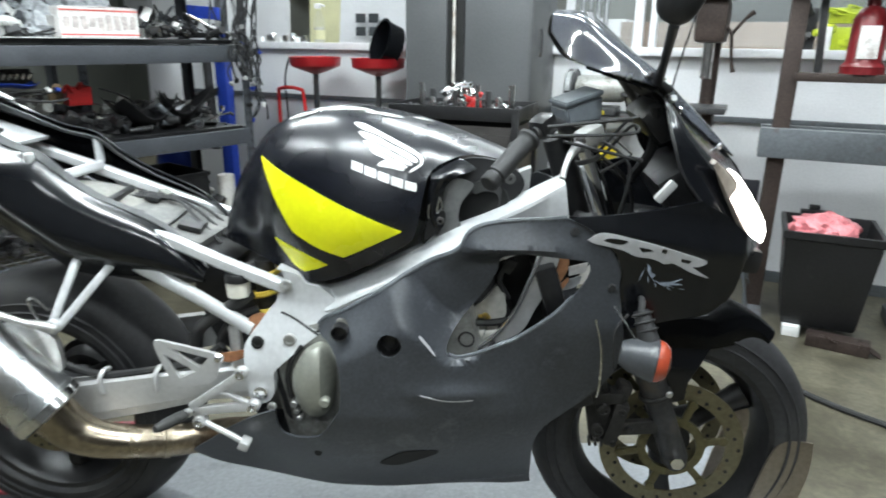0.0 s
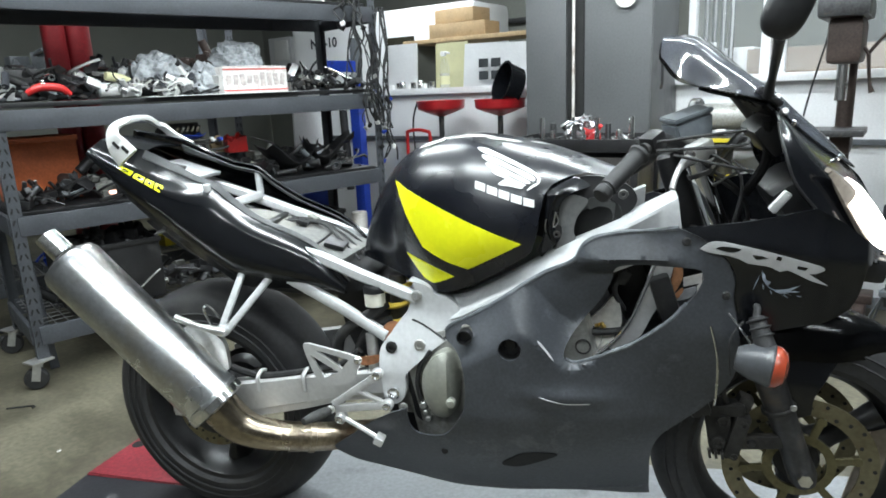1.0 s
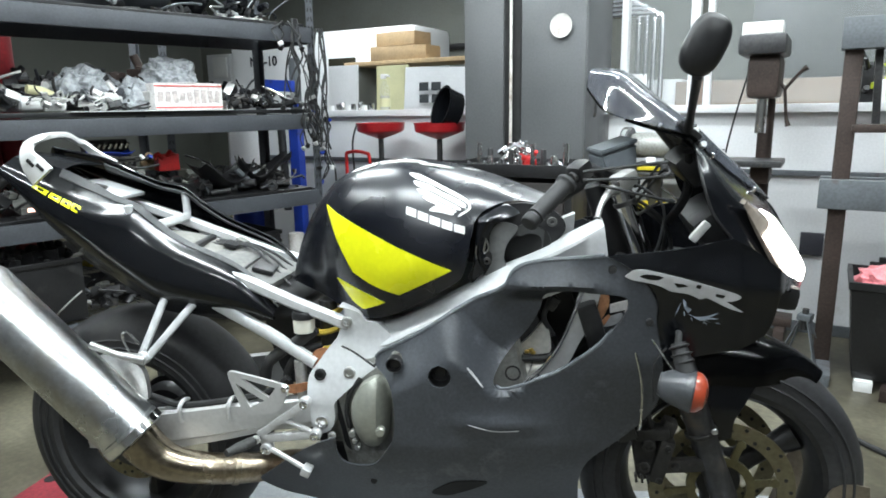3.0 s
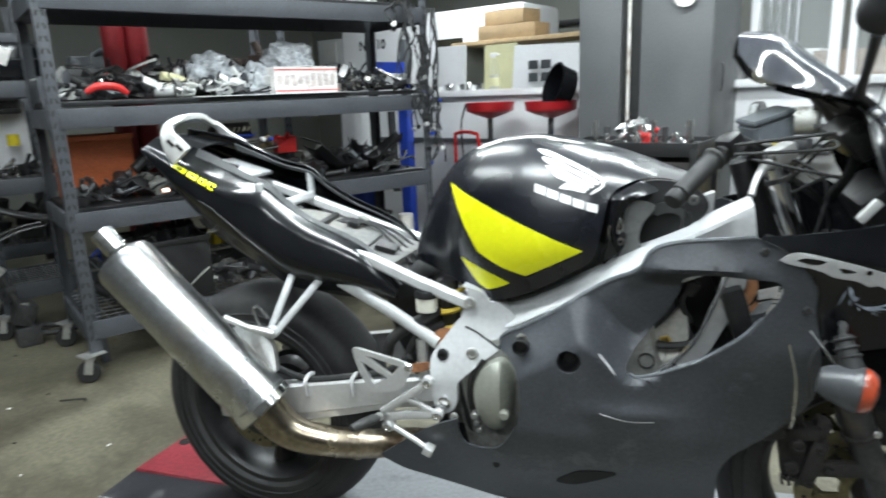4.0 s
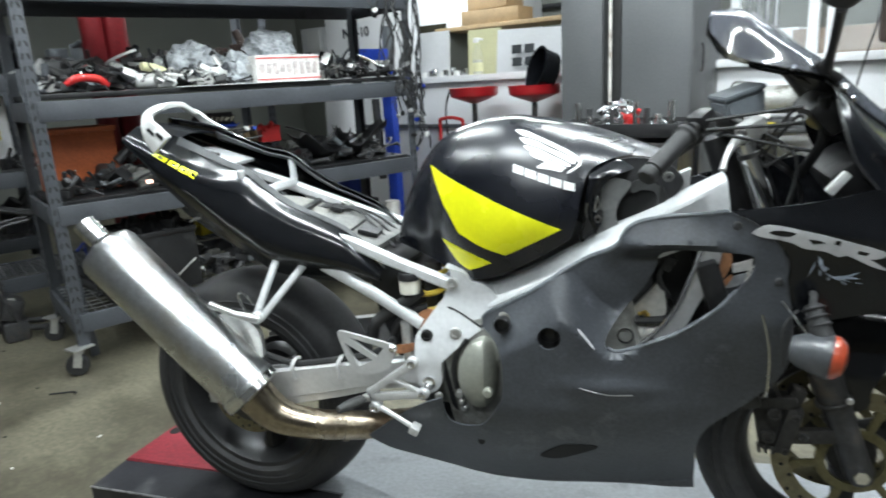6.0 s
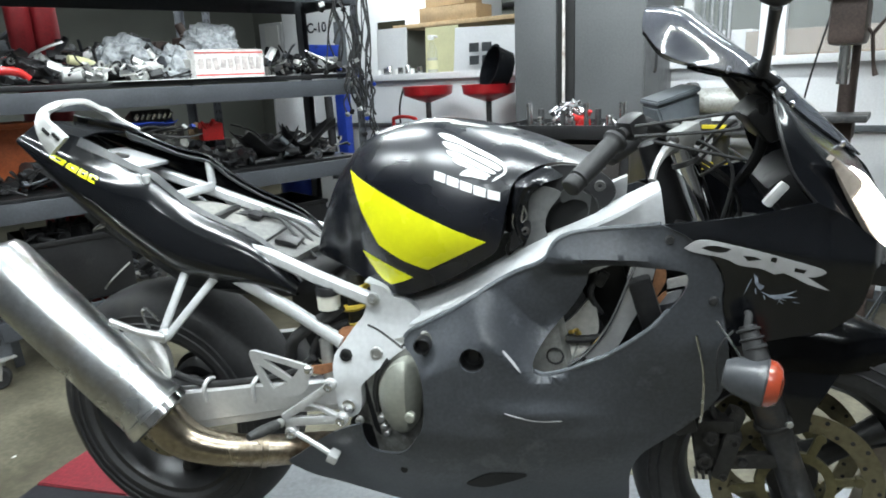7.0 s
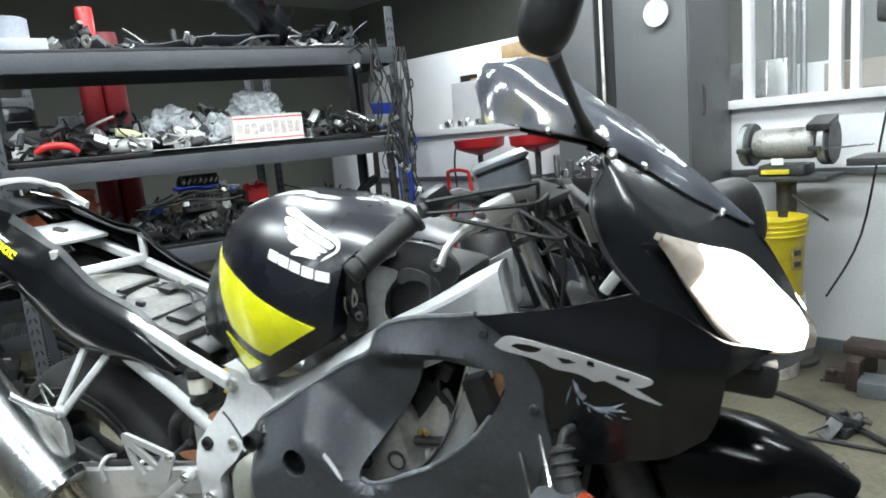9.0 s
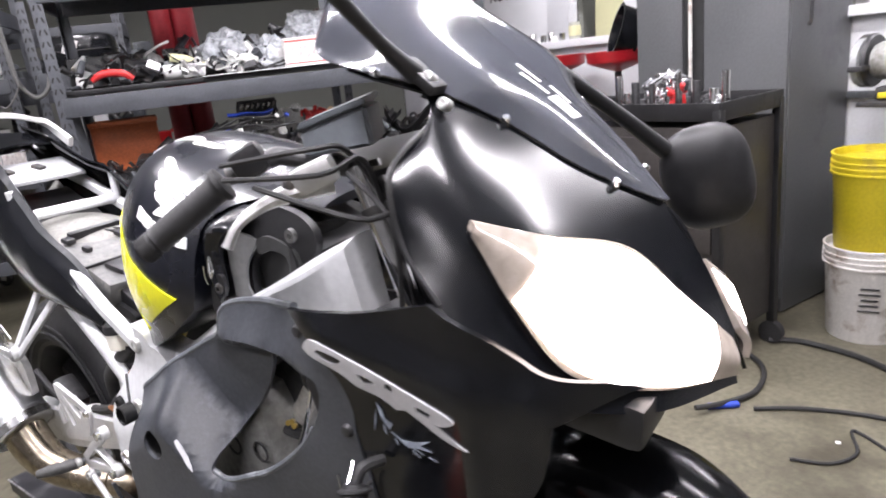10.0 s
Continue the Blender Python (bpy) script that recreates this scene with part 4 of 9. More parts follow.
for s in (1, -1):
    bm = skin(TAIL, 72, 28, 0.004, (-0.75, 0, 0.95))
    if s == -1:
        for v in bm.verts:
            v.co.z += 0.016
    p_ = part("tail_cowl_side", bm if s == 1 else mirrored(bm), BLACK_GLOSS, bike, "scratched glossy black tail cowl", angle=60)
    lip = skin([[tuple((Vector(a) * 0.45 + Vector(b) * 0.55)) if k_ < 4 else a for k_, (a, b) in enumerate(zip(TAIL_FOLD, TAIL_IN))][1:], TAIL_IN[1:]], 56, 2, 0.003, (-0.6, 0, 0.8), 0.0035)
    part("cowl_lip", lip if s == 1 else mirrored(lip), EDGE_PLASTIC, p_)
    if s == 1:
        for k in range(4):
            a_, b_ = 0.085 + 0.048 * k, 0.125 + 0.048 * k
            for u_, v_ in (((a_, a_ + 0.012), (0.5, 0.61)), ((b_ - 0.012, b_), (0.5, 0.61) if k < 3 else (0.56, 0.61)), ((a_ + 0.012, b_ - 0.012), (0.5, 0.53)), ((a_ + 0.012, b_ - 0.012), (0.58, 0.61))):
                part("lettering_bar", skin(TAIL, 4, 4, 0.0012, (-0.75, 0, 0.95), 0.002, u_, v_), YELLOW, p_)
deck_ = TAIL_IN[:2]
part("tail_cowl_top", skin([deck_, [(x - 0.01, 0, z + 0.006) for x, y, z in deck_], [(x, -y, z) for x, y, z in deck_]], 16, 16, 0.004, (-0.9, 0, 0.9)), BLACK_GLOSS, bike)
part("tail_cap", skin([[(x, y, z) for x, y, z in (TAIL_LOW[0], TAIL_MID[0], TAIL_SHO[0], TAIL_FOLD[0], TAIL_IN[0])], [(c[0] - 0.028, 0, c[2]) for c in (TAIL_LOW[0], TAIL_MID[0], TAIL_SHO[0], TAIL_FOLD[0], TAIL_IN[0])], [(x, -y, z) for x, y, z in (TAIL_LOW[0], TAIL_MID[0], TAIL_SHO[0], TAIL_FOLD[0], TAIL_IN[0])]], 12, 16, 0.004, (-0.9, 0, 1.08)), BLACK_GLOSS, bike)
part("seat_tray", bx((-0.87, 0, 0.975), (0.16, 0.17, 0.02), (0, 22, 0), 0.008), BLACK_PLASTIC, bike, "black plastic tray under the missing seat")
part("tail_lamp", bx((-1.01, 0, 1.055), (0.03, 0.1, 0.03), (0, 30, 0), 0.01), RED, bike, "dark red tail lamp under the cowl")
# grab rail: one flat hoop over the tail, with broad feet
hoop = [(-0.948, -0.125, 1.108), (-0.968, -0.125, 1.135), (-0.979, -0.122, 1.158), (-0.979, -0.108, 1.178), (-0.965, -0.075, 1.191), (-0.978, 0.0, 1.192)]
wide = [0.031, 0.026, 0.016, 0.009, 0.0065, 0.0065]
hoop, wide = hoop + [(-1.0, 0.07, 1.176), (-0.998, 0.1, 1.163), (-0.985, 0.115, 1.142), (-0.965, 0.12, 1.127), (-0.94, 0.122, 1.113)], wide + [0.007, 0.009, 0.011, 0.012, 0.012]
path = spline(hoop, 6)
bm, loops = bmesh.new(), []
for i, p in enumerate(path):
    d = (path[min(i + 1, len(path) - 1)] - path[max(i - 1, 0)]).normalized()
    w = wide[min(i // 6, 10)] * (1 - (i % 6) / 6) + wide[min(i // 6 + 1, 10)] * (i % 6) / 6
    q = Vector((0, -1 if p.y < 0 else 1, 0)) * near(abs(p.y), 0.05, 0.09) + Vector((0, 0, 1)) * (1 - near(abs(p.y), 0.05, 0.09))
    q = (q - d * q.dot(d)).normalized()
    u = q.cross(d)
    loops.append([p + u * (w * a) + q * (0.006 * b) for a, b in ((-1, -0.4), (-0.85, -1), (0.85, -1), (1, -0.4), (1, 0.4), (0.85, 1), (-0.85, 1), (-1, 0.4))])
rail = part("grab_rail", rings(bm, loops), mat("pale_grab_rail_paint", (0.72, 0.72, 0.71), 0.35, var=0.06, bump=0.02, dirt=(0.4, 0.39, 0.37), dirt_amount=0.36, dirt_scale=12), bike, "pale silver passenger grab rail")
for x, z in ((-0.968, 1.138), (-0.947, 1.128)):
    part("rail_slot", bx((x, -0.131, z), (0.02, 0.004, 0.008), (0, 45, 0), 0.002), RACK_HOLE, rail)

# black inner mudguard between the tail and the rear wheel
part("rear_mudguard", panel([(-0.95, 0.96), (-0.7, 0.87), (-0.5, 0.835), (-0.42, 0.81), (-0.5, 0.785), (-0.68, 0.8), (-0.85, 0.88)], [], lambda x, z: -0.085, 0.17, 0.05), BLACK_PLASTIC, bike, "black plastic inner mudguard")

# black filler added to keep the space ahead of the wheel dark
part("shock_cover", panel([(-0.5, 0.8), (-0.38, 0.8), (-0.37, 0.63), (-0.46, 0.63), (-0.5, 0.72)], [], lambda x, z: -0.05, 0.1, 0.04), BLACK_PLASTIC, bike)

# swingarm, exhaust
for s in (1, -1):
    bm, loops = bmesh.new(), []
    for x, z, h, y in ((-0.9, 0.53, 0.03, 0.15), (-0.84, 0.54, 0.043, 0.152), (-0.765, 0.547, 0.043, 0.152), (-0.68, 0.558, 0.045, 0.152), (-0.572, 0.577, 0.042, 0.15), (-0.479, 0.592, 0.034, 0.146), (-0.38, 0.602, 0.034, 0.14)):
        loops.append([(x, -s * y - s * 0.015 * b, z + h * a) for a, b in ((1, -1), (1, 0.6), (0.86, 1), (-0.55, 1), (-0.62, 0.8), (-0.95, 0.8), (-1, 0.6), (-1, -1))])
    part("swingarm", rings(bm, loops), SWING, bike, "pale satin aluminium swingarm", angle=30)
for x, z in ((-0.67, 0.598), (-0.56, 0.606)):
    part("hose_clip", tb([(x, -0.172, z - 0.02), (x, -0.174, z + 0.012), (x + 0.004, -0.16, z + 0.026), (x + 0.004, -0.14, z + 0.02)], 0.005, 8, 3), SWING, bike)
part("brake_hose", tb([(-0.8, -0.155, 0.66), (-0.752, -0.155, 0.633), (-0.687, -0.155, 0.613), (-0.641, -0.155, 0.613), (-0.56, -0.153, 0.626), (-0.482, -0.15, 0.643), (-0.43, -0.15, 0.68)], 0.008, 8), BLACK_RUBBER, bike)
MA, MB = Vector((-1.03, -0.262, 0.911)), Vector((-0.735, -0.233, 0.57))
ax = (MB - MA).normalized()
L = (MB - MA).length
muff = part("muffler", lt([(0.045, 0.0), (0.058, 0.006), (0.064, 0.02), (0.064, L - 0.03), (0.066, L - 0.028), (0.066, L - 0.004), (0.06, L), (0.05, L)], MA, ax, 48), mat("heat_stained_stainless", (0.62, 0.635, 0.65), 0.27, 1.0, var=0.14, scale=3, bump=0.02, dirt=(0.44, 0.41, 0.36), dirt_amount=0.48, dirt_scale=3.5, dirt_rough=0.34), bike, "dented polished stainless steel muffler")
part("end_band", lt([(0.064, 0), (0.0675, 0.001), (0.0675, 0.018), (0.064, 0.019)], MA + ax * (L - 0.022), ax, 48), STEEL, muff)
tip = MA + Vector((-0.004, 0, 0.012))
part("tail_tip", lt([(0.022, -0.05), (0.0245, -0.05), (0.0245, 0.0), (0.03, 0.004), (0.022, 0.004)], tip, ax, 24, True), STEEL, muff)
part("muffler_bracket", panel([(-0.83, 0.73), (-0.782, 0.74), (-0.73, 0.712), (-0.722, 0.66), (-0.728, 0.64), (-0.755, 0.648), (-0.8, 0.685)], [], lambda x, z: -0.2, 0.014, 0), ALU, bike, "cast silver muffler hanger plate")
part("exhaust_pipe", tb([MB - ax * 0.01, (-0.708, -0.226, 0.532), (-0.672, -0.216, 0.505), (-0.615, -0.188, 0.48), (-0.543, -0.146, 0.46), (-0.49, -0.11, 0.448), (-0.43, -0.08, 0.44), (-0.3, -0.06, 0.435), (-0.1, -0.05, 0.43)], [0.044, 0.041, 0.037, 0.034, 0.033, 0.032, 0.031, 0.03, 0.03], 24, 6), PIPE, bike, "brown heat-stained exhaust pipe")
part("pipe_clamp", lt([(0.033, -0.007), (0.0365, -0.006), (0.0365, 0.006), (0.033, 0.007)], (-0.56, -0.157, 0.465), (1, 0.55, -0.26), 28), PIPE, bike)
# passenger peg hanger
part("peg_hanger", bar([(-1.085, -0.135, 0.835), (-1.117, -0.205, 0.706)], 0.012, 0.016), SILVER, bike, "silver passenger footpeg hanger", raw=True)
part("peg_hanger", bar([(-1.012, -0.135, 0.82), (-1.106, -0.205, 0.698)], 0.012, 0.016), SILVER, bike, raw=True)
part("hanger_loop", tb([(-1.142, -0.21, 0.715), (-1.156, -0.21, 0.75), (-1.142, -0.212, 0.763), (-1.118, -0.208, 0.735)], 0.003, 6), STEEL, bike, raw=True)
part("passenger_peg", tb([(-1.105, -0.21, 0.698), (-1.165, -0.225, 0.714), (-1.218, -0.237, 0.738)], [0.013, 0.008, 0.0085], 10, 4, False), ALU, bike, raw=True)
part("hanger_boss", cy((-1.112, -0.198, 0.702), (-1.112, -0.218, 0.702), 0.015, n=14, bev=0.003), SILVER, bike, raw=True)

# rider's footrest group
part("heel_guard", panel([(-0.53, 0.714), (-0.521, 0.721), (-0.504, 0.718), (-0.418, 0.697), (-0.404, 0.687), (-0.412, 0.668), (-0.43, 0.637), (-0.486, 0.627), (-0.502, 0.636), (-0.517, 0.67)], [[(-0.505, 0.708, 1), (-0.431, 0.688, 1), (-0.447, 0.667, 1)], [(-0.516, 0.696, 1), (-0.456, 0.659, 1), (-0.488, 0.644, 1)]], lambda x, z: -0.222, 0.007, 0, 5), SWING, bike, "silver triangular heel guard")
part("guard_bolt", lt([(0.0, 0.006), (0.006, 0.005), (0.009, 0.0)], (-0.412, -0.222, 0.687), (0, -1, 0), 12), CHROME, bike)


def flat_bar(bm, a, b, w, y, thick=0.012):
    """A flat cast arm between two points of the x, z plane."""
    (x0, z0), (x1, z1) = a, b
    return box(bm, ((x0 + x1) / 2, y, (z0 + z1) / 2), (math.hypot(x1 - x0, z1 - z0), thick, w), (0, -math.degrees(math.atan2(z1 - z0, x1 - x0)), 0), 0.003)


bm = bmesh.new()
for a, b, w in (((-0.365, 0.66), (-0.474, 0.582), 0.016), ((-0.47, 0.574), (-0.353, 0.589), 0.018), ((-0.425, 0.622), (-0.36, 0.592), 0.008), ((-0.47, 0.586), (-0.452, 0.552), 0.02)):
    flat_bar(bm, a, b, w, -0.219)
for x, z in ((-0.371, 0.658), (-0.353, 0.589), (-0.46, 0.553)):
    cyl(bm, (x, -0.212, z), (x, -0.227, z), 0.0125, n=16, bev=0.002)
bk = part("footrest_bracket", bm, SWING, bike, "silver cast footrest bracket")
for x, z in ((-0.371, 0.658), (-0.353, 0.589), (-0.46, 0.553)):
    part("bolt", lt([(0.0, 0.004), (0.0045, 0.004), (0.005, 0.008), (0.0085, 0.007), (0.009, 0.0)], (x, -0.227, z), (0, -1, 0), 14), CHROME, bk)
part("footpeg", tb([(-0.472, -0.226, 0.577), (-0.484, -0.25, 0.579), (-0.497, -0.275, 0.581), (-0.509, -0.3, 0.583)], [0.007, 0.011, 0.011, 0.007], 10, 3), mat("worn_peg_rubber", (0.05, 0.05, 0.05), 0.6, var=0.3, fine=120, bump=0.3), bike, "worn rubber rider footpeg")
part("peg_bolt", cy((-0.474, -0.232, 0.58), (-0.474, -0.242, 0.58), 0.009, n=12, bev=0.002), ALU, bike)
part("brake_pedal", tb([(-0.446, -0.228, 0.555), (-0.41, -0.231, 0.537), (-0.378, -0.234, 0.52)], 0.0055, 8, 3), SWING, bike, "silver brake pedal")
part("pedal_pad", bx((-0.371, -0.236, 0.516), (0.02, 0.028, 0.017), (0, 25, 0), 0.003), SWING, bike)
part("brake_reservoir", lt([(0.0, 0.0), (0.022, 0.0), (0.023, 0.03), (0.021, 0.034)], (-0.391, -0.138, 0.782), (0, 0, 1), 20), mat("milky_plastic", (0.66, 0.64, 0.56), 0.4, var=0.06, bump=0.02), bike, "milky brake fluid reservoir with a black cap")
part("reservoir_cap", lt([(0.0, 0.016), (0.022, 0.015), (0.0245, 0.01), (0.0245, 0.0)], (-0.391, -0.138, 0.812), (0, 0, 1), 20), BLACK_PLASTIC, bike)
bm = bmesh.new()
tube(bm, [(-0.36 + 0.03 * math.cos(a * 0.8), -0.06 + 0.03 * math.sin(a * 0.8), 0.66 + 0.0048 * a) for a in range(34)], 0.0065, 6, 2)
part("shock_spring", bm, mat("yellow_spring", (0.55, 0.4, 0.05), 0.4, var=0.15), bike, "yellow shock absorber spring")
part("shock_body", cy((-0.36, -0.06, 0.6), (-0.36, -0.06, 0.83), 0.02), DARK_METAL, bike)
part("engine_hose", tb([(-0.37, -0.13, 0.785), (-0.4, -0.135, 0.762), (-0.44, -0.135, 0.738), (-0.478, -0.135, 0.705), (-0.49, -0.13, 0.66)], 0.013, 10), BLACK_RUBBER, bike)
part("engine_hose", tb([(-0.36, -0.12, 0.745), (-0.41, -0.135, 0.725), (-0.44, -0.13, 0.67), (-0.41, -0.12, 0.62)], 0.009, 10), BLACK_RUBBER, bike)
part("master_cylinder", cy((-0.405, -0.14, 0.72), (-0.4, -0.145, 0.63), 0.013, n=12, bev=0.003), ALU, bike)
part("dead_leaf", panel([(-0.37, 0.74), (-0.345, 0.75), (-0.335, 0.735), (-0.36, 0.7), (-0.378, 0.71)], [], lambda x, z: -0.15 + 1.5 * (x + 0.355) ** 2, 0.002, 0.01), LEAF, bike)
part("dead_leaf", panel([(-0.44, 0.668), (-0.4, 0.672), (-0.36, 0.675), (-0.39, 0.655), (-0.42, 0.652)], [], lambda x, z: -0.16 + 0.3 * (x + 0.4), 0.002, 0.01), LEAF, bike)

# engine behind the fairing
part("engine_block", bx((-0.12, 0, 0.62), (0.42, 0.36, 0.3), (0, -12, 0), 0.04), ENGINE, bike, "dull grey engine block")
part("cylinder_head", bx((0.05, 0, 0.75), (0.16, 0.24, 0.14), (0, -30, 0), 0.02), DARK_METAL, bike)
part("gearbox", bx((-0.3, 0, 0.6), (0.16, 0.2, 0.22), None, 0.04), ENGINE, bike)
COVER_OUT = [(-0.256, 0.693), (-0.275, 0.661), (-0.28, 0.629), (-0.272, 0.592), (-0.255, 0.568), (-0.237, 0.56), (-0.213, 0.571), (-0.205, 0.597), (-0.2, 0.653), (-0.206, 0.69), (-0.226, 0.707)]


def cover_y(x, z):
    """A shallow dome, cut by a flat facet in front of its rib."""
    d = ((x + 0.238) / 0.044) ** 2 + ((z - 0.634) / 0.078) ** 2
    return -0.198 - 0.03 * max(0.0, 1 - d) ** 0.5 + 1.0 * max(0.0, x + 0.224)


part("clutch_cover", panel(COVER_OUT, [], cover_y, 0.03, 0.007), COVER, bike, "greenish grey clutch cover")
part("cover_bolt", cy((-0.216, -0.215, 0.603), (-0.216, -0.232, 0.603), 0.0105, n=16, bev=0.003), COVER, bike)
# black backing added for the shade round the clutch cover
part("cover_gasket", panel([(-0.318, 0.65), (-0.31, 0.58), (-0.295, 0.535), (-0.24, 0.53), (-0.185, 0.56), (-0.17, 0.62), (-0.175, 0.7), (-0.21, 0.735), (-0.26, 0.71)], [], lambda x, z: -0.176, 0.01, 0.0), BLACK_PLASTIC, bike, "black panel for the shade behind the clutch cover")
part("case_hose", tb([(-0.262, -0.186, 0.7), (-0.284, -0.188, 0.67), (-0.294, -0.188, 0.63), (-0.29, -0.186, 0.59)], 0.005, 8), BLACK_RUBBER, bike)
for x_, z_, r_ in ((-0.283, 0.578, 0.008), (-0.279, 0.562, 0.006), (-0.274, 0.547, 0.006)):
    part("case_bolt", cy((x_, -0.178, z_), (x_, -0.196, z_), r_, n=10, bev=0.002), ALU, bike)
GUARD = [(0.183, 0.885), (0.169, 0.843), (0.15, 0.793), (0.127, 0.749), (0.096, 0.712), (0.06, 0.688), (0.027, 0.682), (0.027, 0.677), (0.067, 0.68), (0.1, 0.7), (0.152, 0.727), (0.182, 0.779), (0.204, 0.826), (0.217, 0.885)]
part("radiator_guard", panel(GUARD, [], lambda x, z: -0.16 + 0.006 * near(x + 0.4 * (z - 0.8), 0.13, 0.17), 0.012, 0.01), SWING, bike, "curved satin aluminium radiator guard")
part("guard_rim", tb([(0.183, -0.164, 0.885), (0.169, -0.165, 0.845), (0.15, -0.166, 0.795), (0.127, -0.166, 0.751), (0.096, -0.166, 0.713), (0.06, -0.166, 0.689), (0.027, -0.165, 0.681)], 0.0036, 8, 5), CHROME, bike)
part("guard_clip", bx((0.098, -0.168, 0.704), (0.006, 0.01, 0.016), (0, 35, 0), 0.002), BLACK_RUBBER, bike)
PALE_CAST = mat("pale_casting", (0.46, 0.45, 0.42), 0.5, 0.3, var=0.15, bump=0.15, dirt=(0.24, 0.22, 0.18), dirt_amount=0.44, dirt_scale=14)
low_ = part("cylinder_block", panel([(0.02, 0.722), (0.06, 0.734), (0.11, 0.735), (0.105, 0.706), (0.079, 0.688), (0.042, 0.675), (0.01, 0.678), (0.008, 0.705)], [], lambda x, z: -0.135 + 0.02 * near(z, 0.7, 0.735), 0.03, 0.01), PALE_CAST, bike, "pale dusty cylinder block casting")
for x_ in (0.044, 0.066, 0.087):
    part("casting_rib", tb([(x_ - 0.012, -0.139, 0.69), (x_ - 0.002, -0.133, 0.71), (x_ + 0.004, -0.12, 0.73)], 0.0018, 6, 3), ENGINE, low_)
part("cam_cover", panel([(0.06, 0.75), (0.085, 0.782), (0.109, 0.81), (0.121, 0.795), (0.124, 0.746), (0.093, 0.739)], [], lambda x, z: -0.13 + 0.1 * max(0, 0.09 - x), 0.03, 0.01), PALE_CAST, bike, "pale dusty cam cover")
part("coolant_hose", tb([(0.02, -0.13, 0.73), (0.06, -0.143, 0.737), (0.1, -0.145, 0.739), (0.14, -0.135, 0.742)], 0.0075, 8), BLACK_RUBBER, bike)
for x_, z_ in ((0.082, 0.753), (0.074, 0.75), (0.086, 0.748)):
    part("hose_joint", cy((x_, -0.142, z_), (x_ + 0.006, -0.15, z_ + 0.004), 0.0042, n=8, bev=0.001), mat("bright_brass", (0.6, 0.42, 0.12), 0.3, 0.9, var=0.1), bike)
part("wiring_loom", tb([(0.105, -0.12, 0.9), (0.12, -0.13, 0.86), (0.11, -0.13, 0.82), (0.13, -0.12, 0.78)], 0.006, 8), BLACK_RUBBER, bike)
part("loom_joint", bx((0.128, -0.13, 0.85), (0.02, 0.014, 0.03), (0, 30, 0), 0.004), DARK_METAL, bike)
part("radiator", bx((0.235, 0, 0.72), (0.04, 0.36, 0.3), (0, -18, 0), 0.008), BLACK_PLASTIC, bike)
# black sheet added behind the vent in place of its shade
part("inner_panel", panel([(0.0, 0.68), (0.02, 0.9), (0.16, 0.93), (0.3, 0.92), (0.3, 0.84), (0.2, 0.74), (0.1, 0.67)], [], lambda x, z: -0.06, 0.006, 0.0), BLACK_PLASTIC, bike, "black sheet added to keep the intake dark")
part("dead_leaf", panel([(0.22, 0.878), (0.234, 0.878), (0.236, 0.852), (0.219, 0.819), (0.235, 0.835), (0.239, 0.829), (0.226, 0.81), (0.22, 0.805), (0.189, 0.804), (0.206, 0.815), (0.213, 0.834)], [], lambda x, z: -0.152 + 4 * (x - 0.21) ** 2, 0.002, 0.008, 3), mat("pale_dead_leaf", (0.42, 0.2, 0.1), 0.7, var=0.3, scale=30, bump=0.2), bike, "dry brown leaf caught in the intake")
part("paper_tag", panel([(0.241, 0.85, 1), (0.276, 0.86, 1), (0.275, 0.84, 1), (0.242, 0.832, 1)], [], lambda x, z: -0.13, 0.002, 0.0, 1), WHITE_CARD, bike, "crumpled white tag behind the intake")
part("plastic_scrap", panel([(0.225, 0.819), (0.265, 0.832), (0.256, 0.811), (0.225, 0.805)], [], lambda x, z: -0.135 + 0.2 * (x - 0.24), 0.003, 0.01), mat("pale_grey_scrap", (0.36, 0.37, 0.39), 0.4, var=0.2), bike)
part("belly", bx((-0.12, 0, 0.47), (0.55, 0.2, 0.08), None, 0.03), BLACK_PLASTIC, bike)

# side fairing
SCOOP = [(-0.225, 0.775), (-0.13, 0.79), (-0.085, 0.783), (-0.045, 0.76), (-0.008, 0.722), (0.02, 0.7), (0.03, 0.697)]


def scoop_depth(x, z):
    """How far the intake hollow falls back from the fairing's outer face."""
    if x < -0.2 or x > 0.3:
        return 0.0
    edge = lerp(SCOOP, x) if x < 0.03 else 0.697 + (x - 0.03) * 0.58
    low = min(1.0, max(0.0, (z - edge) / 0.075)) ** 0.9
    top = lerp([(-0.2, 0.785), (-0.06, 0.84), (0.05, 0.905), (0.27, 0.905)], x)
    return 0.07 * low * (1 - near(z - top, -0.04, 0.012) * near(x, -0.02, 0.1)) * near(x, -0.19, -0.02) * (1 - near(x, 0.14, 0.26))


TOP_EDGE = [(-0.228, 0.746), (-0.212, 0.763), (-0.168, 0.792), (-0.129, 0.814), (-0.081, 0.844), (-0.028, 0.872), (0.015, 0.891), (0.035, 0.906), (0.042, 0.921), (0.051, 0.935), (0.071, 0.946), (0.106, 0.952), (0.179, 0.96)]


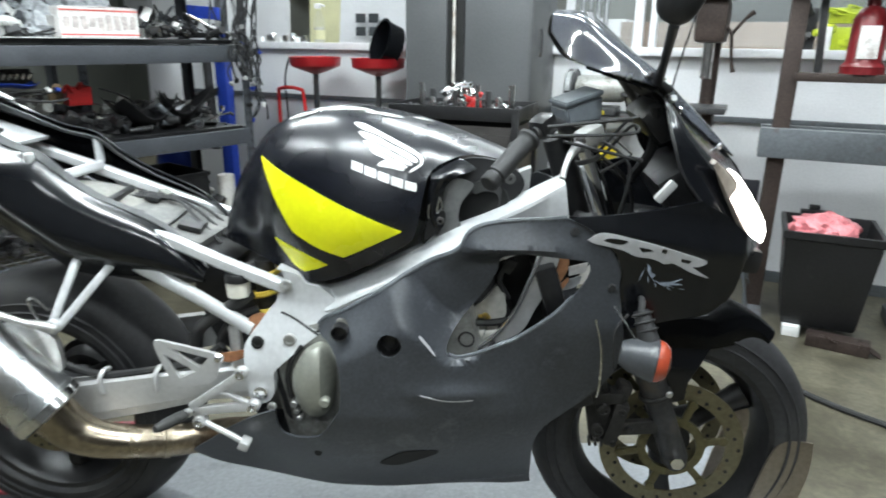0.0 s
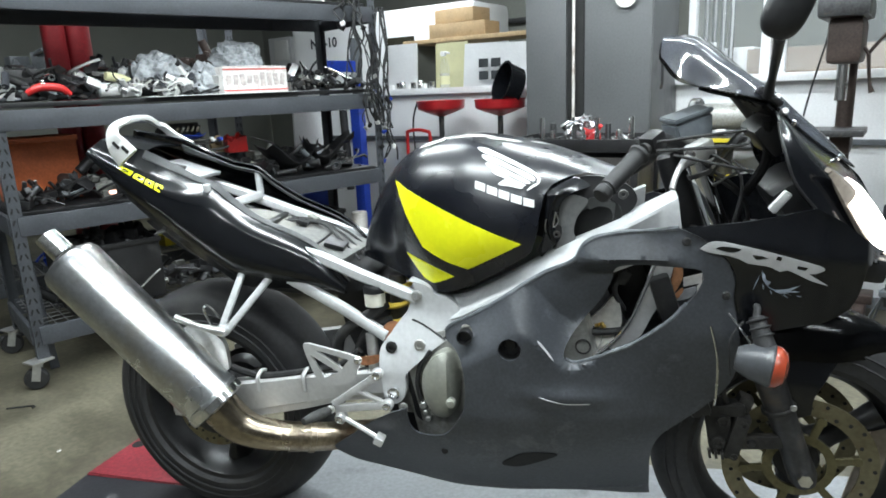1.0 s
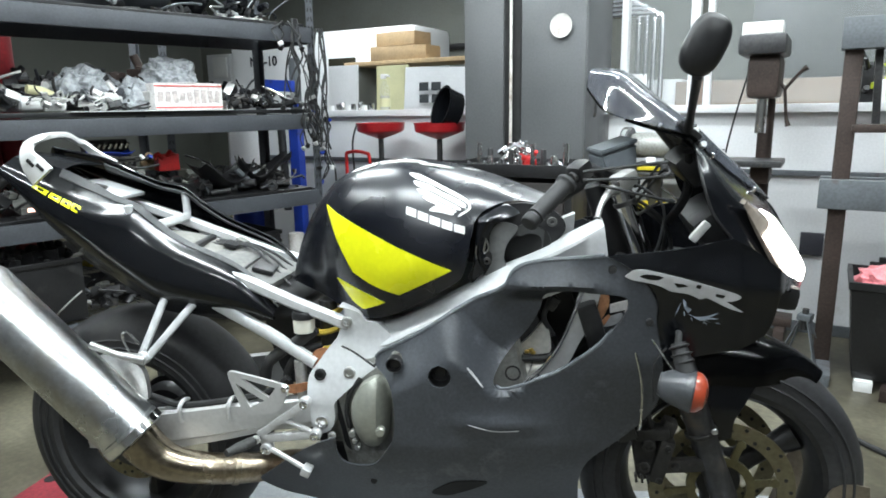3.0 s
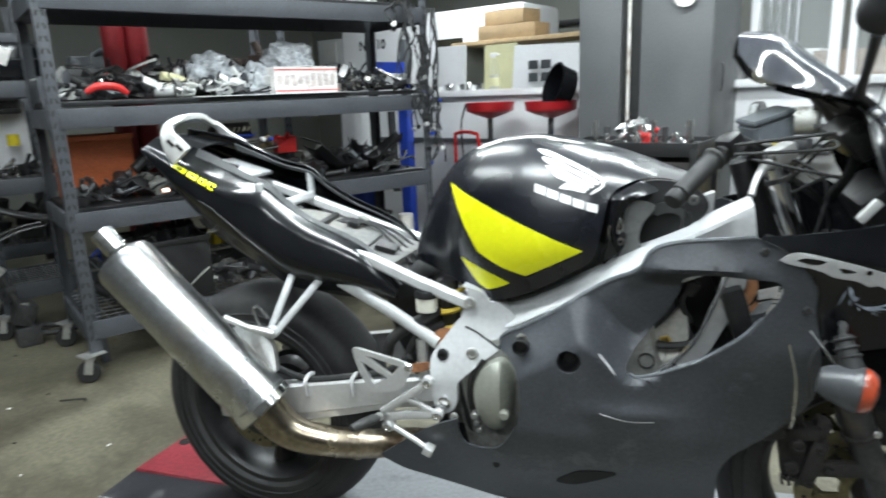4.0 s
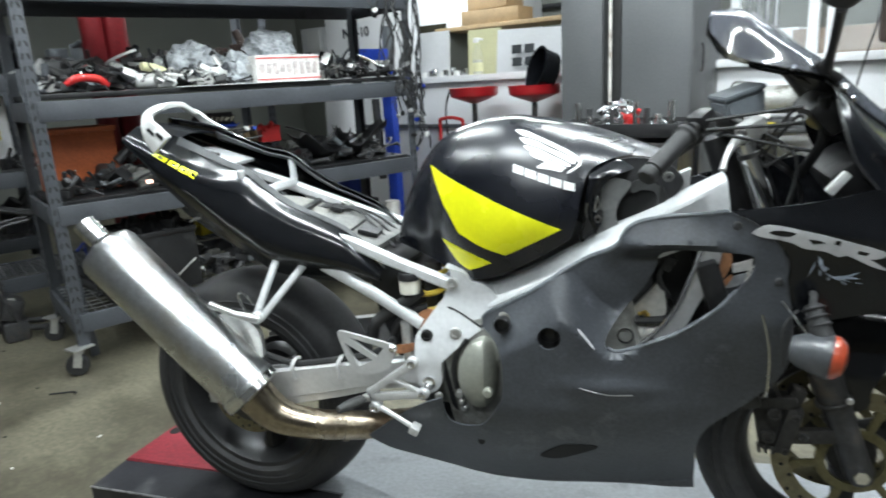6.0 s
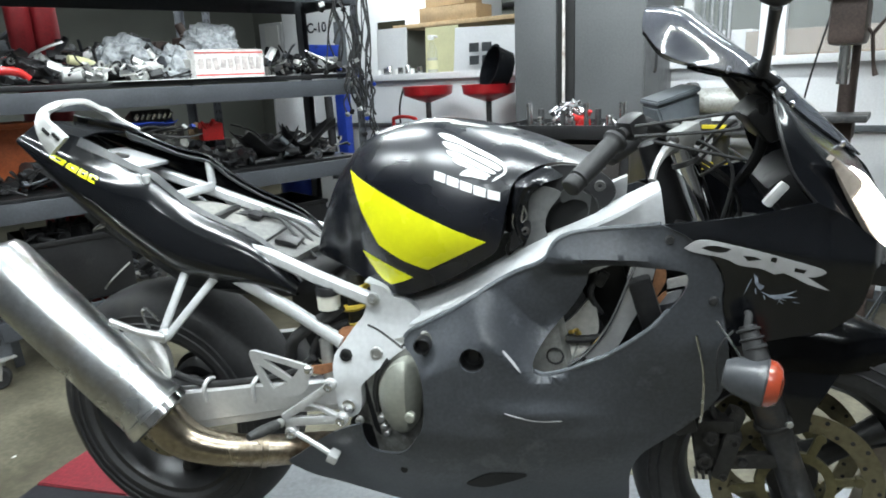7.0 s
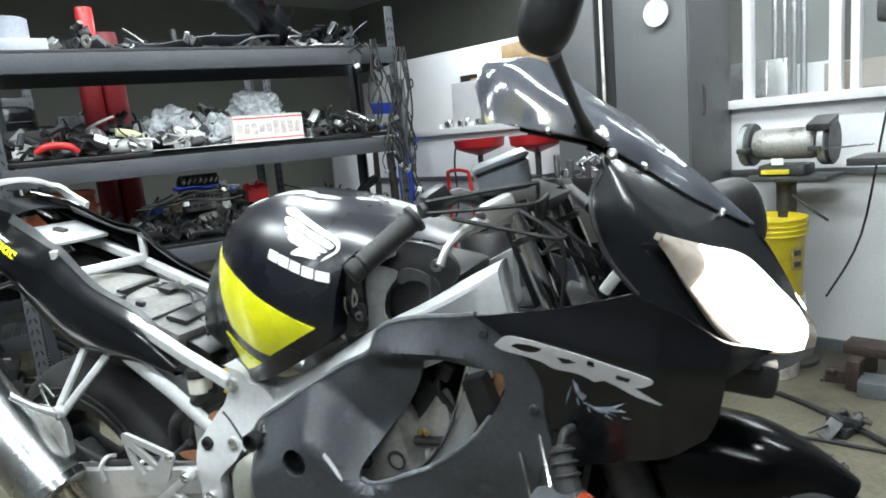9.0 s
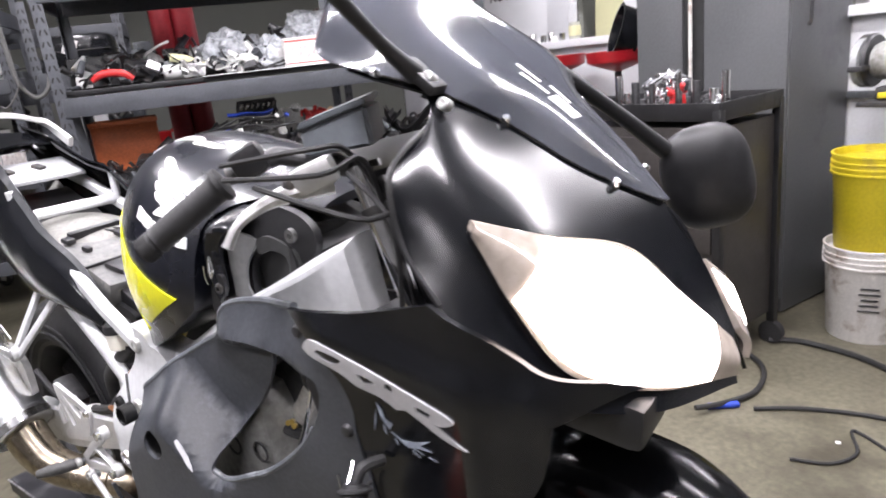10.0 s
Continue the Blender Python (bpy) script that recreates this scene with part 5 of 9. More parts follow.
def fair_y(x, z):
    h = 0.231 + 0.036 * near(-x, -0.22, 0.12)
    h -= 0.1 * min(1.0, max(0.0, (0.6 - z) / 0.22)) ** 1.5
    h -= 0.05 * near(-x, 0.2, 0.5)
    h -= 0.028 * near(x, 0.45, 0.53) + 0.09 * near(x, 0.52, 0.6)
    h -= 0.04 * near(x, 0.12, 0.3) * (1 - near(z, 0.6, 0.78))
    d = lerp(TOP_EDGE, x) - z
    tuck = 0.05 * (1 - near(d, -0.01, 0.09)) * (1 - near(x, 0.1, 0.3))
    h += 0.009 * math.exp(-((x - 0.02) / 0.07) ** 2 - ((z - 0.642 + 0.06 * (x - 0.02)) / 0.016) ** 2)
    h -= 0.03 * (1 - near(x, -0.225, -0.17)) * near(z, 0.66, 0.72)
    return -h + (tuck ** 4 + scoop_depth(x, z) ** 4) ** 0.25


grey_out = [(-0.228, 0.746), (-0.212, 0.763), (-0.168, 0.792), (-0.129, 0.814), (-0.081, 0.844), (-0.028, 0.872), (0.015, 0.891), (0.035, 0.906), (0.042, 0.921), (0.051, 0.935), (0.071, 0.946), (0.106, 0.952), (0.179, 0.96), (0.217, 0.967, 1), (0.252, 0.952), (0.275, 0.932), (0.3, 0.906), (0.311, 0.876), (0.311, 0.847), (0.32, 0.8), (0.327, 0.767, 1), (0.33, 0.724), (0.323, 0.668), (0.291, 0.618), (0.241, 0.578), (0.201, 0.547), (0.184, 0.502), (0.187, 0.43), (0.193, 0.359, 1), (0.1, 0.371), (-0.012, 0.377), (-0.129, 0.375), (-0.227, 0.378), (-0.316, 0.388), (-0.4, 0.392), (-0.46, 0.4), (-0.5, 0.43), (-0.506, 0.446, 1), (-0.455, 0.49), (-0.408, 0.533), (-0.347, 0.578), (-0.304, 0.6, 1), (-0.301, 0.563), (-0.287, 0.543), (-0.257, 0.54), (-0.223, 0.549), (-0.194, 0.589), (-0.181, 0.621), (-0.179, 0.674), (-0.186, 0.709), (-0.204, 0.724), (-0.225, 0.73)]
vent = [(0.115, 0.886), (0.176, 0.894), (0.244, 0.896), (0.259, 0.884), (0.254, 0.86), (0.233, 0.829), (0.201, 0.793), (0.143, 0.752), (0.097, 0.733), (0.058, 0.717), (0.03, 0.709), (0.014, 0.715), (0.014, 0.733), (0.04, 0.768), (0.078, 0.812), (0.1, 0.85)]
slot = [(-0.114, 0.471), (-0.092, 0.493), (-0.064, 0.508), (-0.014, 0.508), (-0.003, 0.5), (-0.043, 0.479), (-0.083, 0.464)]
holes = [vent] + [[(x + r * math.cos(a), z + r * math.sin(a)) for a in [2 * math.pi * i / 8 for i in range(8)]] for x, z, r in ((-0.09, 0.741, 0.0215), (-0.178, 0.761, 0.0135))]
fairing = part("side_fairing", panel(grey_out, holes, fair_y, 0.006, 0.01), GREY_PRIMER, bike, "matt dark grey primed side fairing with scuffed edges")
part("side_fairing_far", flip(panel(grey_out, [], fair_y, 0.006, 0.03)), GREY_PRIMER, bike)
part("mount_recess", lt([(0.0, 0.022), (0.01, 0.022), (0.012, 0.028), (0.02, 0.028), (0.0212, 0.0), (0.024, 0.001), (0.024, 0.034), (0.0, 0.034)], (-0.09, -0.262, 0.741), (0, 1, 0), 24), BLACK_PLASTIC, fairing)
part("mount_recess", lt([(0.0, 0.012), (0.006, 0.012), (0.0125, 0.013), (0.0135, 0.0), (0.015, 0.001), (0.015, 0.02), (0.0, 0.02)], (-0.178, -0.262, 0.761), (0, 1, 0), 24), BLACK_PLASTIC, fairing)
for x, z in ((0.23, 0.944), (0.299, 0.848)):
    part("fairing_bolt", lt([(0.0, 0.005), (0.006, 0.0045), (0.008, 0.0), (0.008, -0.004)], (x, fair_y(x, z), z), (0, -1, 0), 14), DARK_METAL, fairing)
part("scuff", panel([(-0.035, 0.646), (-0.016, 0.641), (0.018, 0.632), (0.057, 0.631), (0.057, 0.629), (0.018, 0.6302), (-0.016, 0.639)], [], lambda x, z: fair_y(x, z) - 0.0012, 0.002, 0.02), GREY_DECAL, fairing)
part("scuff", panel([(-0.035, 0.757), (-0.02, 0.739), (-0.008, 0.722), (-0.0095, 0.7215), (-0.022, 0.7375), (-0.0365, 0.7555)], [], lambda x, z: fair_y(x, z) - 0.0015, 0.002, 0.02), GREY_DECAL, fairing)
# paler than the panel: the edge's highlight is in the colour, with scuffs
EDGE_SHINE_WEAR = mat("highlit_worn_primer_edge", (0.1, 0.108, 0.12), 0.4, var=0.3, bump=0.1, dirt=(0.26, 0.28, 0.3), dirt_amount=0.46, dirt_scale=16)
rim_ = [along([(x, 0, z) for x, z in TOP_EDGE] + [(0.217, 0, 0.967)], k / 40) for k in range(41)]
part("rolled_edge", tb([(p.x, fair_y(p.x, p.z) + 0.003, p.z) for p in rim_], 0.0048, 8, 1), EDGE_SHINE_WEAR, fairing, "scuffed fairing edge, its highlight painted pale")
rim_ = [along([(0.014, 0, 0.716), (0.03, 0, 0.709), (0.058, 0, 0.717), (0.097, 0, 0.733), (0.143, 0, 0.752), (0.201, 0, 0.793), (0.233, 0, 0.829)], k / 16) for k in range(17)]
part("rolled_edge", tb([(p.x, fair_y(p.x, p.z) + 0.003, p.z) for p in rim_], 0.0042, 8, 1), EDGE_SHINE_WEAR, fairing)
part("low_slot", panel(slot, [], lambda x, z: fair_y(x, z) - 0.002, 0.003, 0.02), RACK_HOLE, fairing)
part("low_slot", cy((-0.231, fair_y(-0.231, 0.5) + 0.006, 0.5), (-0.231, fair_y(-0.231, 0.5) - 0.002, 0.5), 0.007, n=12), RACK_HOLE, fairing)
part("loose_wire", tb([(-0.298, -0.185, 0.768), (-0.27, -0.2, 0.762), (-0.222, -0.226, 0.742)], 0.0022, 6), BLACK_RUBBER, bike)

def up_y(x, z):
    """The black panel carries a soft crease along its lettering."""
    ridge = 0.955 - 0.18 * max(0.0, x - 0.25)
    return fair_y(x, z) - 0.007 * math.exp(-((z - ridge) / 0.03) ** 2) + 0.006 * near(ridge - z, 0.03, 0.15)


# upper black panel with its worn lettering
black_out = [(0.2185, 0.969, 1), (0.275, 0.978), (0.347, 0.987), (0.435, 1.006, 1), (0.479, 0.982), (0.511, 0.958), (0.544, 0.934), (0.575, 0.915), (0.594, 0.905, 1), (0.565, 0.9), (0.536, 0.895, 1), (0.532, 0.87), (0.524, 0.84), (0.512, 0.818, 1), (0.47, 0.8), (0.42, 0.79), (0.328, 0.767, 1), (0.322, 0.8), (0.3135, 0.847), (0.3135, 0.876), (0.3025, 0.907), (0.2775, 0.933), (0.2545, 0.953)]
upper = part("upper_fairing", panel(black_out, [], lambda x, z: up_y(x, z) - 0.003, 0.006, 0.012), BLACK_GLOSS, bike, "scratched glossy black upper fairing with a broken edge")
part("upper_fairing_far", flip(panel(black_out, [], lambda x, z: fair_y(x, z) - 0.003, 0.006, 0.03)), BLACK_GLOSS, bike)
UP = lambda o: (lambda x, z: up_y(x, z) - o)
part("worn_lettering", panel([(0.25, 0.935, 1), (0.266, 0.948), (0.288, 0.949), (0.328, 0.94), (0.364, 0.931), (0.405, 0.919), (0.432, 0.911), (0.451, 0.904), (0.453, 0.898), (0.44, 0.892), (0.429, 0.892, 1), (0.463, 0.87, 1), (0.434, 0.879), (0.409, 0.892), (0.395, 0.898, 1), (0.383, 0.895, 1), (0.364, 0.904), (0.345, 0.907, 1), (0.329, 0.91), (0.314, 0.918), (0.293, 0.924), (0.263, 0.929)],
                             [[(0.274, 0.936, 1), (0.284, 0.941), (0.302, 0.94), (0.318, 0.936, 1), (0.309, 0.93), (0.293, 0.93)], [(0.335, 0.926, 1), (0.352, 0.924, 1), (0.363, 0.919, 1), (0.343, 0.916, 1)], [(0.376, 0.924, 1), (0.384, 0.922), (0.383, 0.914, 1), (0.374, 0.917, 1)], [(0.41, 0.907, 1), (0.428, 0.903, 1), (0.424, 0.897, 1), (0.41, 0.9, 1)]], UP(0.0048), 0.002, 0.016, 3), GREY_DECAL, upper, "worn silver lettering shape")
SCUFF = mat("pale_scuff", (0.22, 0.25, 0.3), 0.6, var=0.6, scale=60)
for pts in ([(0.354, 0.896, 1), (0.36, 0.889, 1), (0.362, 0.88, 1), (0.371, 0.875, 1), (0.366, 0.867, 1), (0.362, 0.872, 1), (0.357, 0.879, 1)], [(0.368, 0.866, 1), (0.38, 0.86, 1), (0.398, 0.862, 1), (0.419, 0.869, 1), (0.404, 0.86, 1), (0.42, 0.857, 1), (0.398, 0.856, 1), (0.389, 0.853, 1), (0.38, 0.857, 1)]):
    part("scuff", panel(pts, [], UP(0.0045), 0.0008, 0.0, 1), SCUFF, upper)
for x_, z_, a_, l_ in ((0.352, 0.888, -1.9, 0.03), (0.358, 0.872, -1.4, 0.012), (0.366, 0.866, -0.5, 0.014), (0.371, 0.86, -1.2, 0.009), (0.386, 0.858, -0.35, 0.022), (0.392, 0.852, -0.6, 0.012), (0.399, 0.861, -2.0, 0.016), (0.413, 0.85, -0.2, 0.012)):
    dx_, dz_ = math.cos(a_) * l_, math.sin(a_) * l_
    part("scuff", panel([(x_, z_, 1), (x_ + 0.4 * dx_ - 0.0012, z_ + 0.4 * dz_, 1), (x_ + dx_, z_ + dz_, 1), (x_ + 0.5 * dx_ + 0.001, z_ + 0.5 * dz_ + 0.0008, 1)], [], UP(0.0045), 0.0008, 0.02, 1), SCUFF, upper)
# nose, in the motorcycle's own axes: screen, cowl strips and headlight laid between edge lines triangulated from camera
# views, far cowl and headlight narrowed to fit the view
NC = 0.012
S_MID = [(-0.14, NC, 1.312), (-0.08, NC, 1.305), (-0.022, NC, 1.262), (0.045, NC, 1.204), (0.105, NC, 1.155), (0.165, NC, 1.1), (0.216, NC, 1.046)]
S_HALF = [(-0.148, -0.03, 1.303), (-0.1, -0.078, 1.288), (-0.04, -0.085, 1.25), (0.045, -0.066, 1.2), (0.1, -0.03, 1.152), (0.16, -0.014, 1.098), (0.216, 0.01, 1.0455)]
S_EDGE = [(-0.152, -0.062, 1.272), (-0.112, -0.118, 1.226), (-0.05, -0.131, 1.204), (0.034, -0.122, 1.18), (0.087, -0.067, 1.137), (0.15, -0.038, 1.088), (0.216, 0.008, 1.045)]
bm = skin([S_MID, S_HALF, S_EDGE], 60, 24, 0.003, (0.05, NC, 1.0), 0.004)
part("windscreen", join(bm, mirrored(skin([S_MID, S_HALF, S_EDGE], 60, 24, 0.003, (0.05, NC, 1.0), 0.004), NC)), SCREEN, bike, "smoked clear windscreen with scratches and a painted reflection haze", raw=True, angle=60)
C_TOP = [(0.034, -0.122, 1.18), (0.06, -0.098, 1.16), (0.087, -0.067, 1.137), (0.15, -0.038, 1.088), (0.216, NC, 1.043), (0.252, NC, 0.988), (0.283, NC, 0.918)]
C_MID = [(0.045, -0.13, 1.165), (0.077, -0.158, 1.126), (0.11, -0.162, 1.084), (0.165, -0.152, 1.026), (0.21, -0.116, 0.974), (0.256, -0.06, 0.932), (0.286, 0.0, 0.896)]
C_LOW = [(0.047, -0.14, 1.147), (0.05, -0.205, 1.105), (0.068, -0.216, 1.05), (0.104, -0.219, 1.002), (0.175, -0.206, 0.928), (0.245, -0.12, 0.885), (0.291, -0.008, 0.872)]
CORE = (0.1, NC, 1.0)
for s in (1, -1):
    side = lambda bm: bm if s == 1 else mirrored(bm, NC, 0.72)
    part("nose_cowl", side(skin([C_TOP, C_MID, C_LOW], 72, 32, 0.004, CORE, ease=110)), BLACK_GLOSS, bike, "glossy black nose cowl", raw=True, angle=60)
    part("cowl_rim", side(tb([(0.05, -0.14, 1.147), (0.047, -0.18, 1.128), (0.05, -0.206, 1.105), (0.068, -0.217, 1.05), (0.104, -0.22, 1.003)], 0.003, 6)), BLACK_PLASTIC, bike, raw=True)
H_TOP = [(0.12, -0.187, 1.07), (0.163, -0.135, 1.046), (0.206, -0.066, 1.02), (0.245, -0.036, 0.97), (0.283, -0.004, 0.916)]
H_LOW = [(0.125, -0.189, 1.06), (0.158, -0.188, 1.0), (0.2, -0.171, 0.936), (0.248, -0.1, 0.9), (0.29, -0.01, 0.883)]
H_MID = [tuple((Vector(a) + Vector(b)) / 2 + Vector((0.016, -0.012, 0.002)) * math.sin(math.pi * (0.1 + k * 0.2))) for k, (a, b) in enumerate(zip(H_TOP, H_LOW))]
HEAD_GLASS = mat("headlight_lens", (0.34, 0.29, 0.25), 0.08, var=0.15, bump=0.01, coat=0.6)
for s in (1, -1):
    side = lambda bm: bm if s == 1 else mirrored(bm, NC, 0.72)
    p_ = part("headlight", side(skin([H_TOP, H_MID, H_LOW], 40, 20, 0.008, CORE, 0.003, (0.0 if s == 1 else 0.72, 1))), HEAD_GLASS, bike, "clear headlight lens, unlit at its corners", raw=True, angle=60)
    part("lit_reflector", side(skin([H_TOP, H_MID, H_LOW], 30, 16, 0.0012, CORE, 0.0048, (0.24 if s == 1 else 0.76, 0.9), (0.04, 0.95))), LENS_LIT, p_, "glaring white lit reflector", raw=True, angle=60)
for p, d_ in (((0.045, -0.128, 1.19), (0.1, -1, 0.5)), ((0.06, -0.128, 1.165), (0.2, -1, 0.4))):
    part("foot_bolt", lt([(0.0, 0.004), (0.004, 0.005), (0.006, 0.004), (0.0065, 0.0), (0.0065, -0.006)], Vector(p), Vector(d_), 14), ALU, bike, raw=True)
for p, q_ in (((0.087, -0.067, 1.139), (0.35, -0.45, 0.8)), ((0.179, -0.024, 1.069), (0.5, -0.3, 0.8)), ((-0.02, -0.131, 1.2), (0.1, -0.9, 0.35))):
    for s in (1, -1):
        c_, d_ = Vector(p), Vector(q_).normalized()
        bm = lt([(0.0, 0.005), (0.0035, 0.0045), (0.005, 0.001), (0.005, -0.006)], c_ + d_ * 0.003, d_, 12)
        part("screen_bolt", bm if s == 1 else mirrored(bm, NC), CHROME, bike, raw=True)
# worn white sticker strokes on the screen
for u0, u1, v0, v1 in ((0.55, 0.62, 0.12, 0.16), (0.58, 0.66, 0.22, 0.27), (0.64, 0.7, 0.05, 0.1), (0.67, 0.74, 0.14, 0.34)):
    part("sticker_stroke", skin([S_MID, S_HALF, S_EDGE], 6, 2, 0.0008, (0.05, NC, 1.0), 0.0052, (u0, u1), (v0, v1)), WHITE_DECAL, bike, raw=True)
for s in (1, -1):
    bm = skin([S_MID, S_HALF, S_EDGE], 24, 6, 0.003, (0.05, NC, 1.0), -0.005, (0.3, 0.56), (0.74, 1.0))
    part("screen_arm", bm if s == 1 else mirrored(bm, NC), BLACK_GLOSS, bike, raw=True)
part("inner_shroud", skin([S_MID[3:], S_HALF[3:], S_EDGE[3:]], 20, 8, 0.003, (0.05, NC, 1.0), -0.012), BLACK_PLASTIC, bike, raw=True)
part("inner_shroud_far", mirrored(skin([S_MID[3:], S_HALF[3:], S_EDGE[3:]], 20, 8, 0.003, (0.05, NC, 1.0), -0.012), NC), BLACK_PLASTIC, bike, raw=True)
part("cowl_stay", tb([(0.02, -0.02, 1.0), (0.05, -0.05, 1.07), (0.04, -0.09, 1.15)], 0.01, 8), BLACK_PLASTIC, bike, raw=True)
part("dashboard", bx((0.055, NC, 1.115), (0.05, 0.2, 0.07), (0, -40, 0), 0.015), BLACK_PLASTIC, bike, raw=True)
part("inner_cowl", bx((0.11, NC, 0.99), (0.08, 0.24, 0.1), (0, -35, 0), 0.02), BLACK_PLASTIC, bike, raw=True)
part("connector", bx((0.06, -0.15, 1.005), (0.016, 0.018, 0.045), (0, 38, 0), 0.005), PAPER, bike, "white plastic wiring connector", raw=True)
part("lower_nose", bx((0.5, 0, 0.88), (0.2, 0.28, 0.05), (0, 8, 0), 0.02), BLACK_PLASTIC, bike)
part("marker_bulb", bx((0.545, -0.09, 0.86), (0.022, 0.014, 0.01), (0, 10, 0), 0.003), GLOW_ORANGE, bike, "small lit amber bulb on loose wires")

# forks, bars, front end
for s in (1, -1):
    part("fork_tube", cy((-0.092, -s * 0.095, 1.1), (-0.005, -s * 0.095, 0.862), 0.0205, n=28), FORK, bike, "chrome upper fork tube", raw=True)
    part("fork_leg", lt([(0.028, 0), (0.031, 0.02), (0.031, 0.16), (0.026, 0.36), (0.028, 0.45), (0.02, 0.47)], (0.0, -s * 0.095, 0.845), (0.151, 0, -0.412), 20), DARK_METAL, bike, raw=True)
    part("fork_band", lt([(0.0215, -0.005), (0.0235, -0.004), (0.0235, 0.004), (0.0215, 0.005)], (-0.074, -s * 0.095, 1.05), (0.087, 0, -0.238), 20), BLACK_RUBBER, bike, raw=True)
part("axle_nut", cy((FAX[0], -0.115, FAX[1]), (FAX[0], -0.135, FAX[1]), 0.014, n=6), CHROME, bike, raw=True)
part("top_clamp", bx((-0.1, 0, 1.098), (0.07, 0.22, 0.022), (0, 20, 0), 0.008), BLACK_PLASTIC, bike, raw=True)
part("lower_clamp", bx((-0.045, 0, 0.905), (0.09, 0.25, 0.035), (0, 20, 0), 0.008), DARK_METAL, bike, raw=True)
part("steering_head", cy((-0.13, 0, 1.08), (-0.07, 0, 0.9), 0.027, n=24, bev=0.006), BLACK_PLASTIC, bike, raw=True)
for k, y_ in enumerate((-0.02, 0.03)):
    part("wiring_loom", tb([(-0.1, y_, 1.07), (-0.03 + 0.01 * k, y_ - 0.05, 1.03), (0.02, y_ - 0.02, 0.98), (0.03 - 0.02 * k, y_, 0.9)], 0.004, 8), BLACK_RUBBER, bike, raw=True)


def bar_side(s):
    Y = lambda v: s * v
    rod = part("clip_on", tb([(0.235, Y(-0.11), 1.1), (0.19, Y(-0.17), 1.125), (0.15, Y(-0.215), 1.11)], 0.011, 10, 3, False), DARK_METAL, bike)
    g = part("hand_grip", lt([(0.0, 0.0), (0.013, 0.001), (0.0155, 0.004), (0.0155, 0.018), (0.0135, 0.02), (0.0135, 0.022), (0.0165, 0.024)] + [(0.0162 if k % 2 else 0.0152, 0.028 + 0.004 * k) for k in range(21)] + [(0.0165, 0.113), (0.02, 0.116), (0.02, 0.122), (0.012, 0.123)], (0.072, Y(-0.293), 1.04), (0.07, Y(0.075), 0.062), 24), BLACK_RUBBER, bike, "black rubber hand grip")
    sw = part("switch_box", bx((0.168, Y(-0.195), 1.122), (0.04, 0.035, 0.036), (0, -25, s * 45), 0.01), BLACK_PLASTIC, bike)
    if s < 0:  # far bar parts shifted forward and down to hide from the camera's view
        for ob in (g, rod, sw):
            ob.location = (0.09, 0.0, -0.035)
    return g


bar_side(1)
bar_side(-1)
RESV = mat("satin_reservoir_plastic", (0.085, 0.095, 0.105), 0.32, var=0.2, bump=0.03)
near_face = [Vector(p) for p in ((-0.126, -0.153, 1.146), (-0.0575, -0.115, 1.168), (-0.0545, -0.113, 1.124), (-0.116, -0.158, 1.118))]
back = Vector((-0.026, 0.05, 0.004))
bm = bmesh.new()
rings(bm, [near_face, [p + back for p in near_face]])
bmesh.ops.bevel(bm, geom=bm.edges[:], offset=0.004, segments=2, affect="EDGES")
resv = part("fluid_reservoir", bm, RESV, bike, "black square brake fluid reservoir", raw=True)
lid_ = [p + Vector((0, 0, h)) - back * 0.04 for p, h in ((near_face[0], 0.001), (near_face[1], 0.001), (near_face[1], 0.009), (near_face[0], 0.009))]
bm = bmesh.new()
rings(bm, [lid_, [p + back * 1.08 for p in lid_]])
bmesh.ops.bevel(bm, geom=bm.edges[:], offset=0.002, segments=2, affect="EDGES")
part("reservoir_lid", bm, RESV, resv, raw=True)
part("brake_lever", tb([(0.262, -0.16, 1.093), (0.232, -0.195, 1.09), (0.214, -0.225, 1.082), (0.201, -0.25, 1.067), (0.194, -0.263, 1.047)], [0.011, 0.011, 0.007, 0.005, 0.006], 8, 5), ALU, bike, "silver brake lever")
part("lever_pivot", lt([(0.0, 0.006), (0.006, 0.005), (0.009, 0.0), (0.009, -0.02)], (0.232, -0.197, 1.1), (0, -0.3, 1), 14), DARK_METAL, bike)
part("lever_perch", bx((0.25, -0.175, 1.104), (0.05, 0.03, 0.03), (0, -18, 35), 0.008), ALU, bike)
for k, (a, b) in enumerate((((0.17, -0.235, 1.125), (0.3, -0.18, 1.13)), ((0.17, -0.235, 1.11), (0.31, -0.17, 1.12)), ((0.2, -0.22, 1.1), (0.32, -0.14, 1.06)))):
    mid = (Vector(a) + Vector(b)) / 2 + Vector((0.07, -0.02, 0.012 * (1 - k)))
    part("control_cable", tb([a, mid, (b[0] + 0.01, b[1], b[2]), (0.28, -0.1, 1.06 - 0.02 * k)], 0.003, 6), BLACK_RUBBER, bike)
part("brake_line", tb([(0.265, -0.14, 1.1), (0.33, -0.15, 1.05), (0.32, -0.14, 0.95), (0.3, -0.13, 0.9)], 0.0032, 6), BLACK_RUBBER, bike)
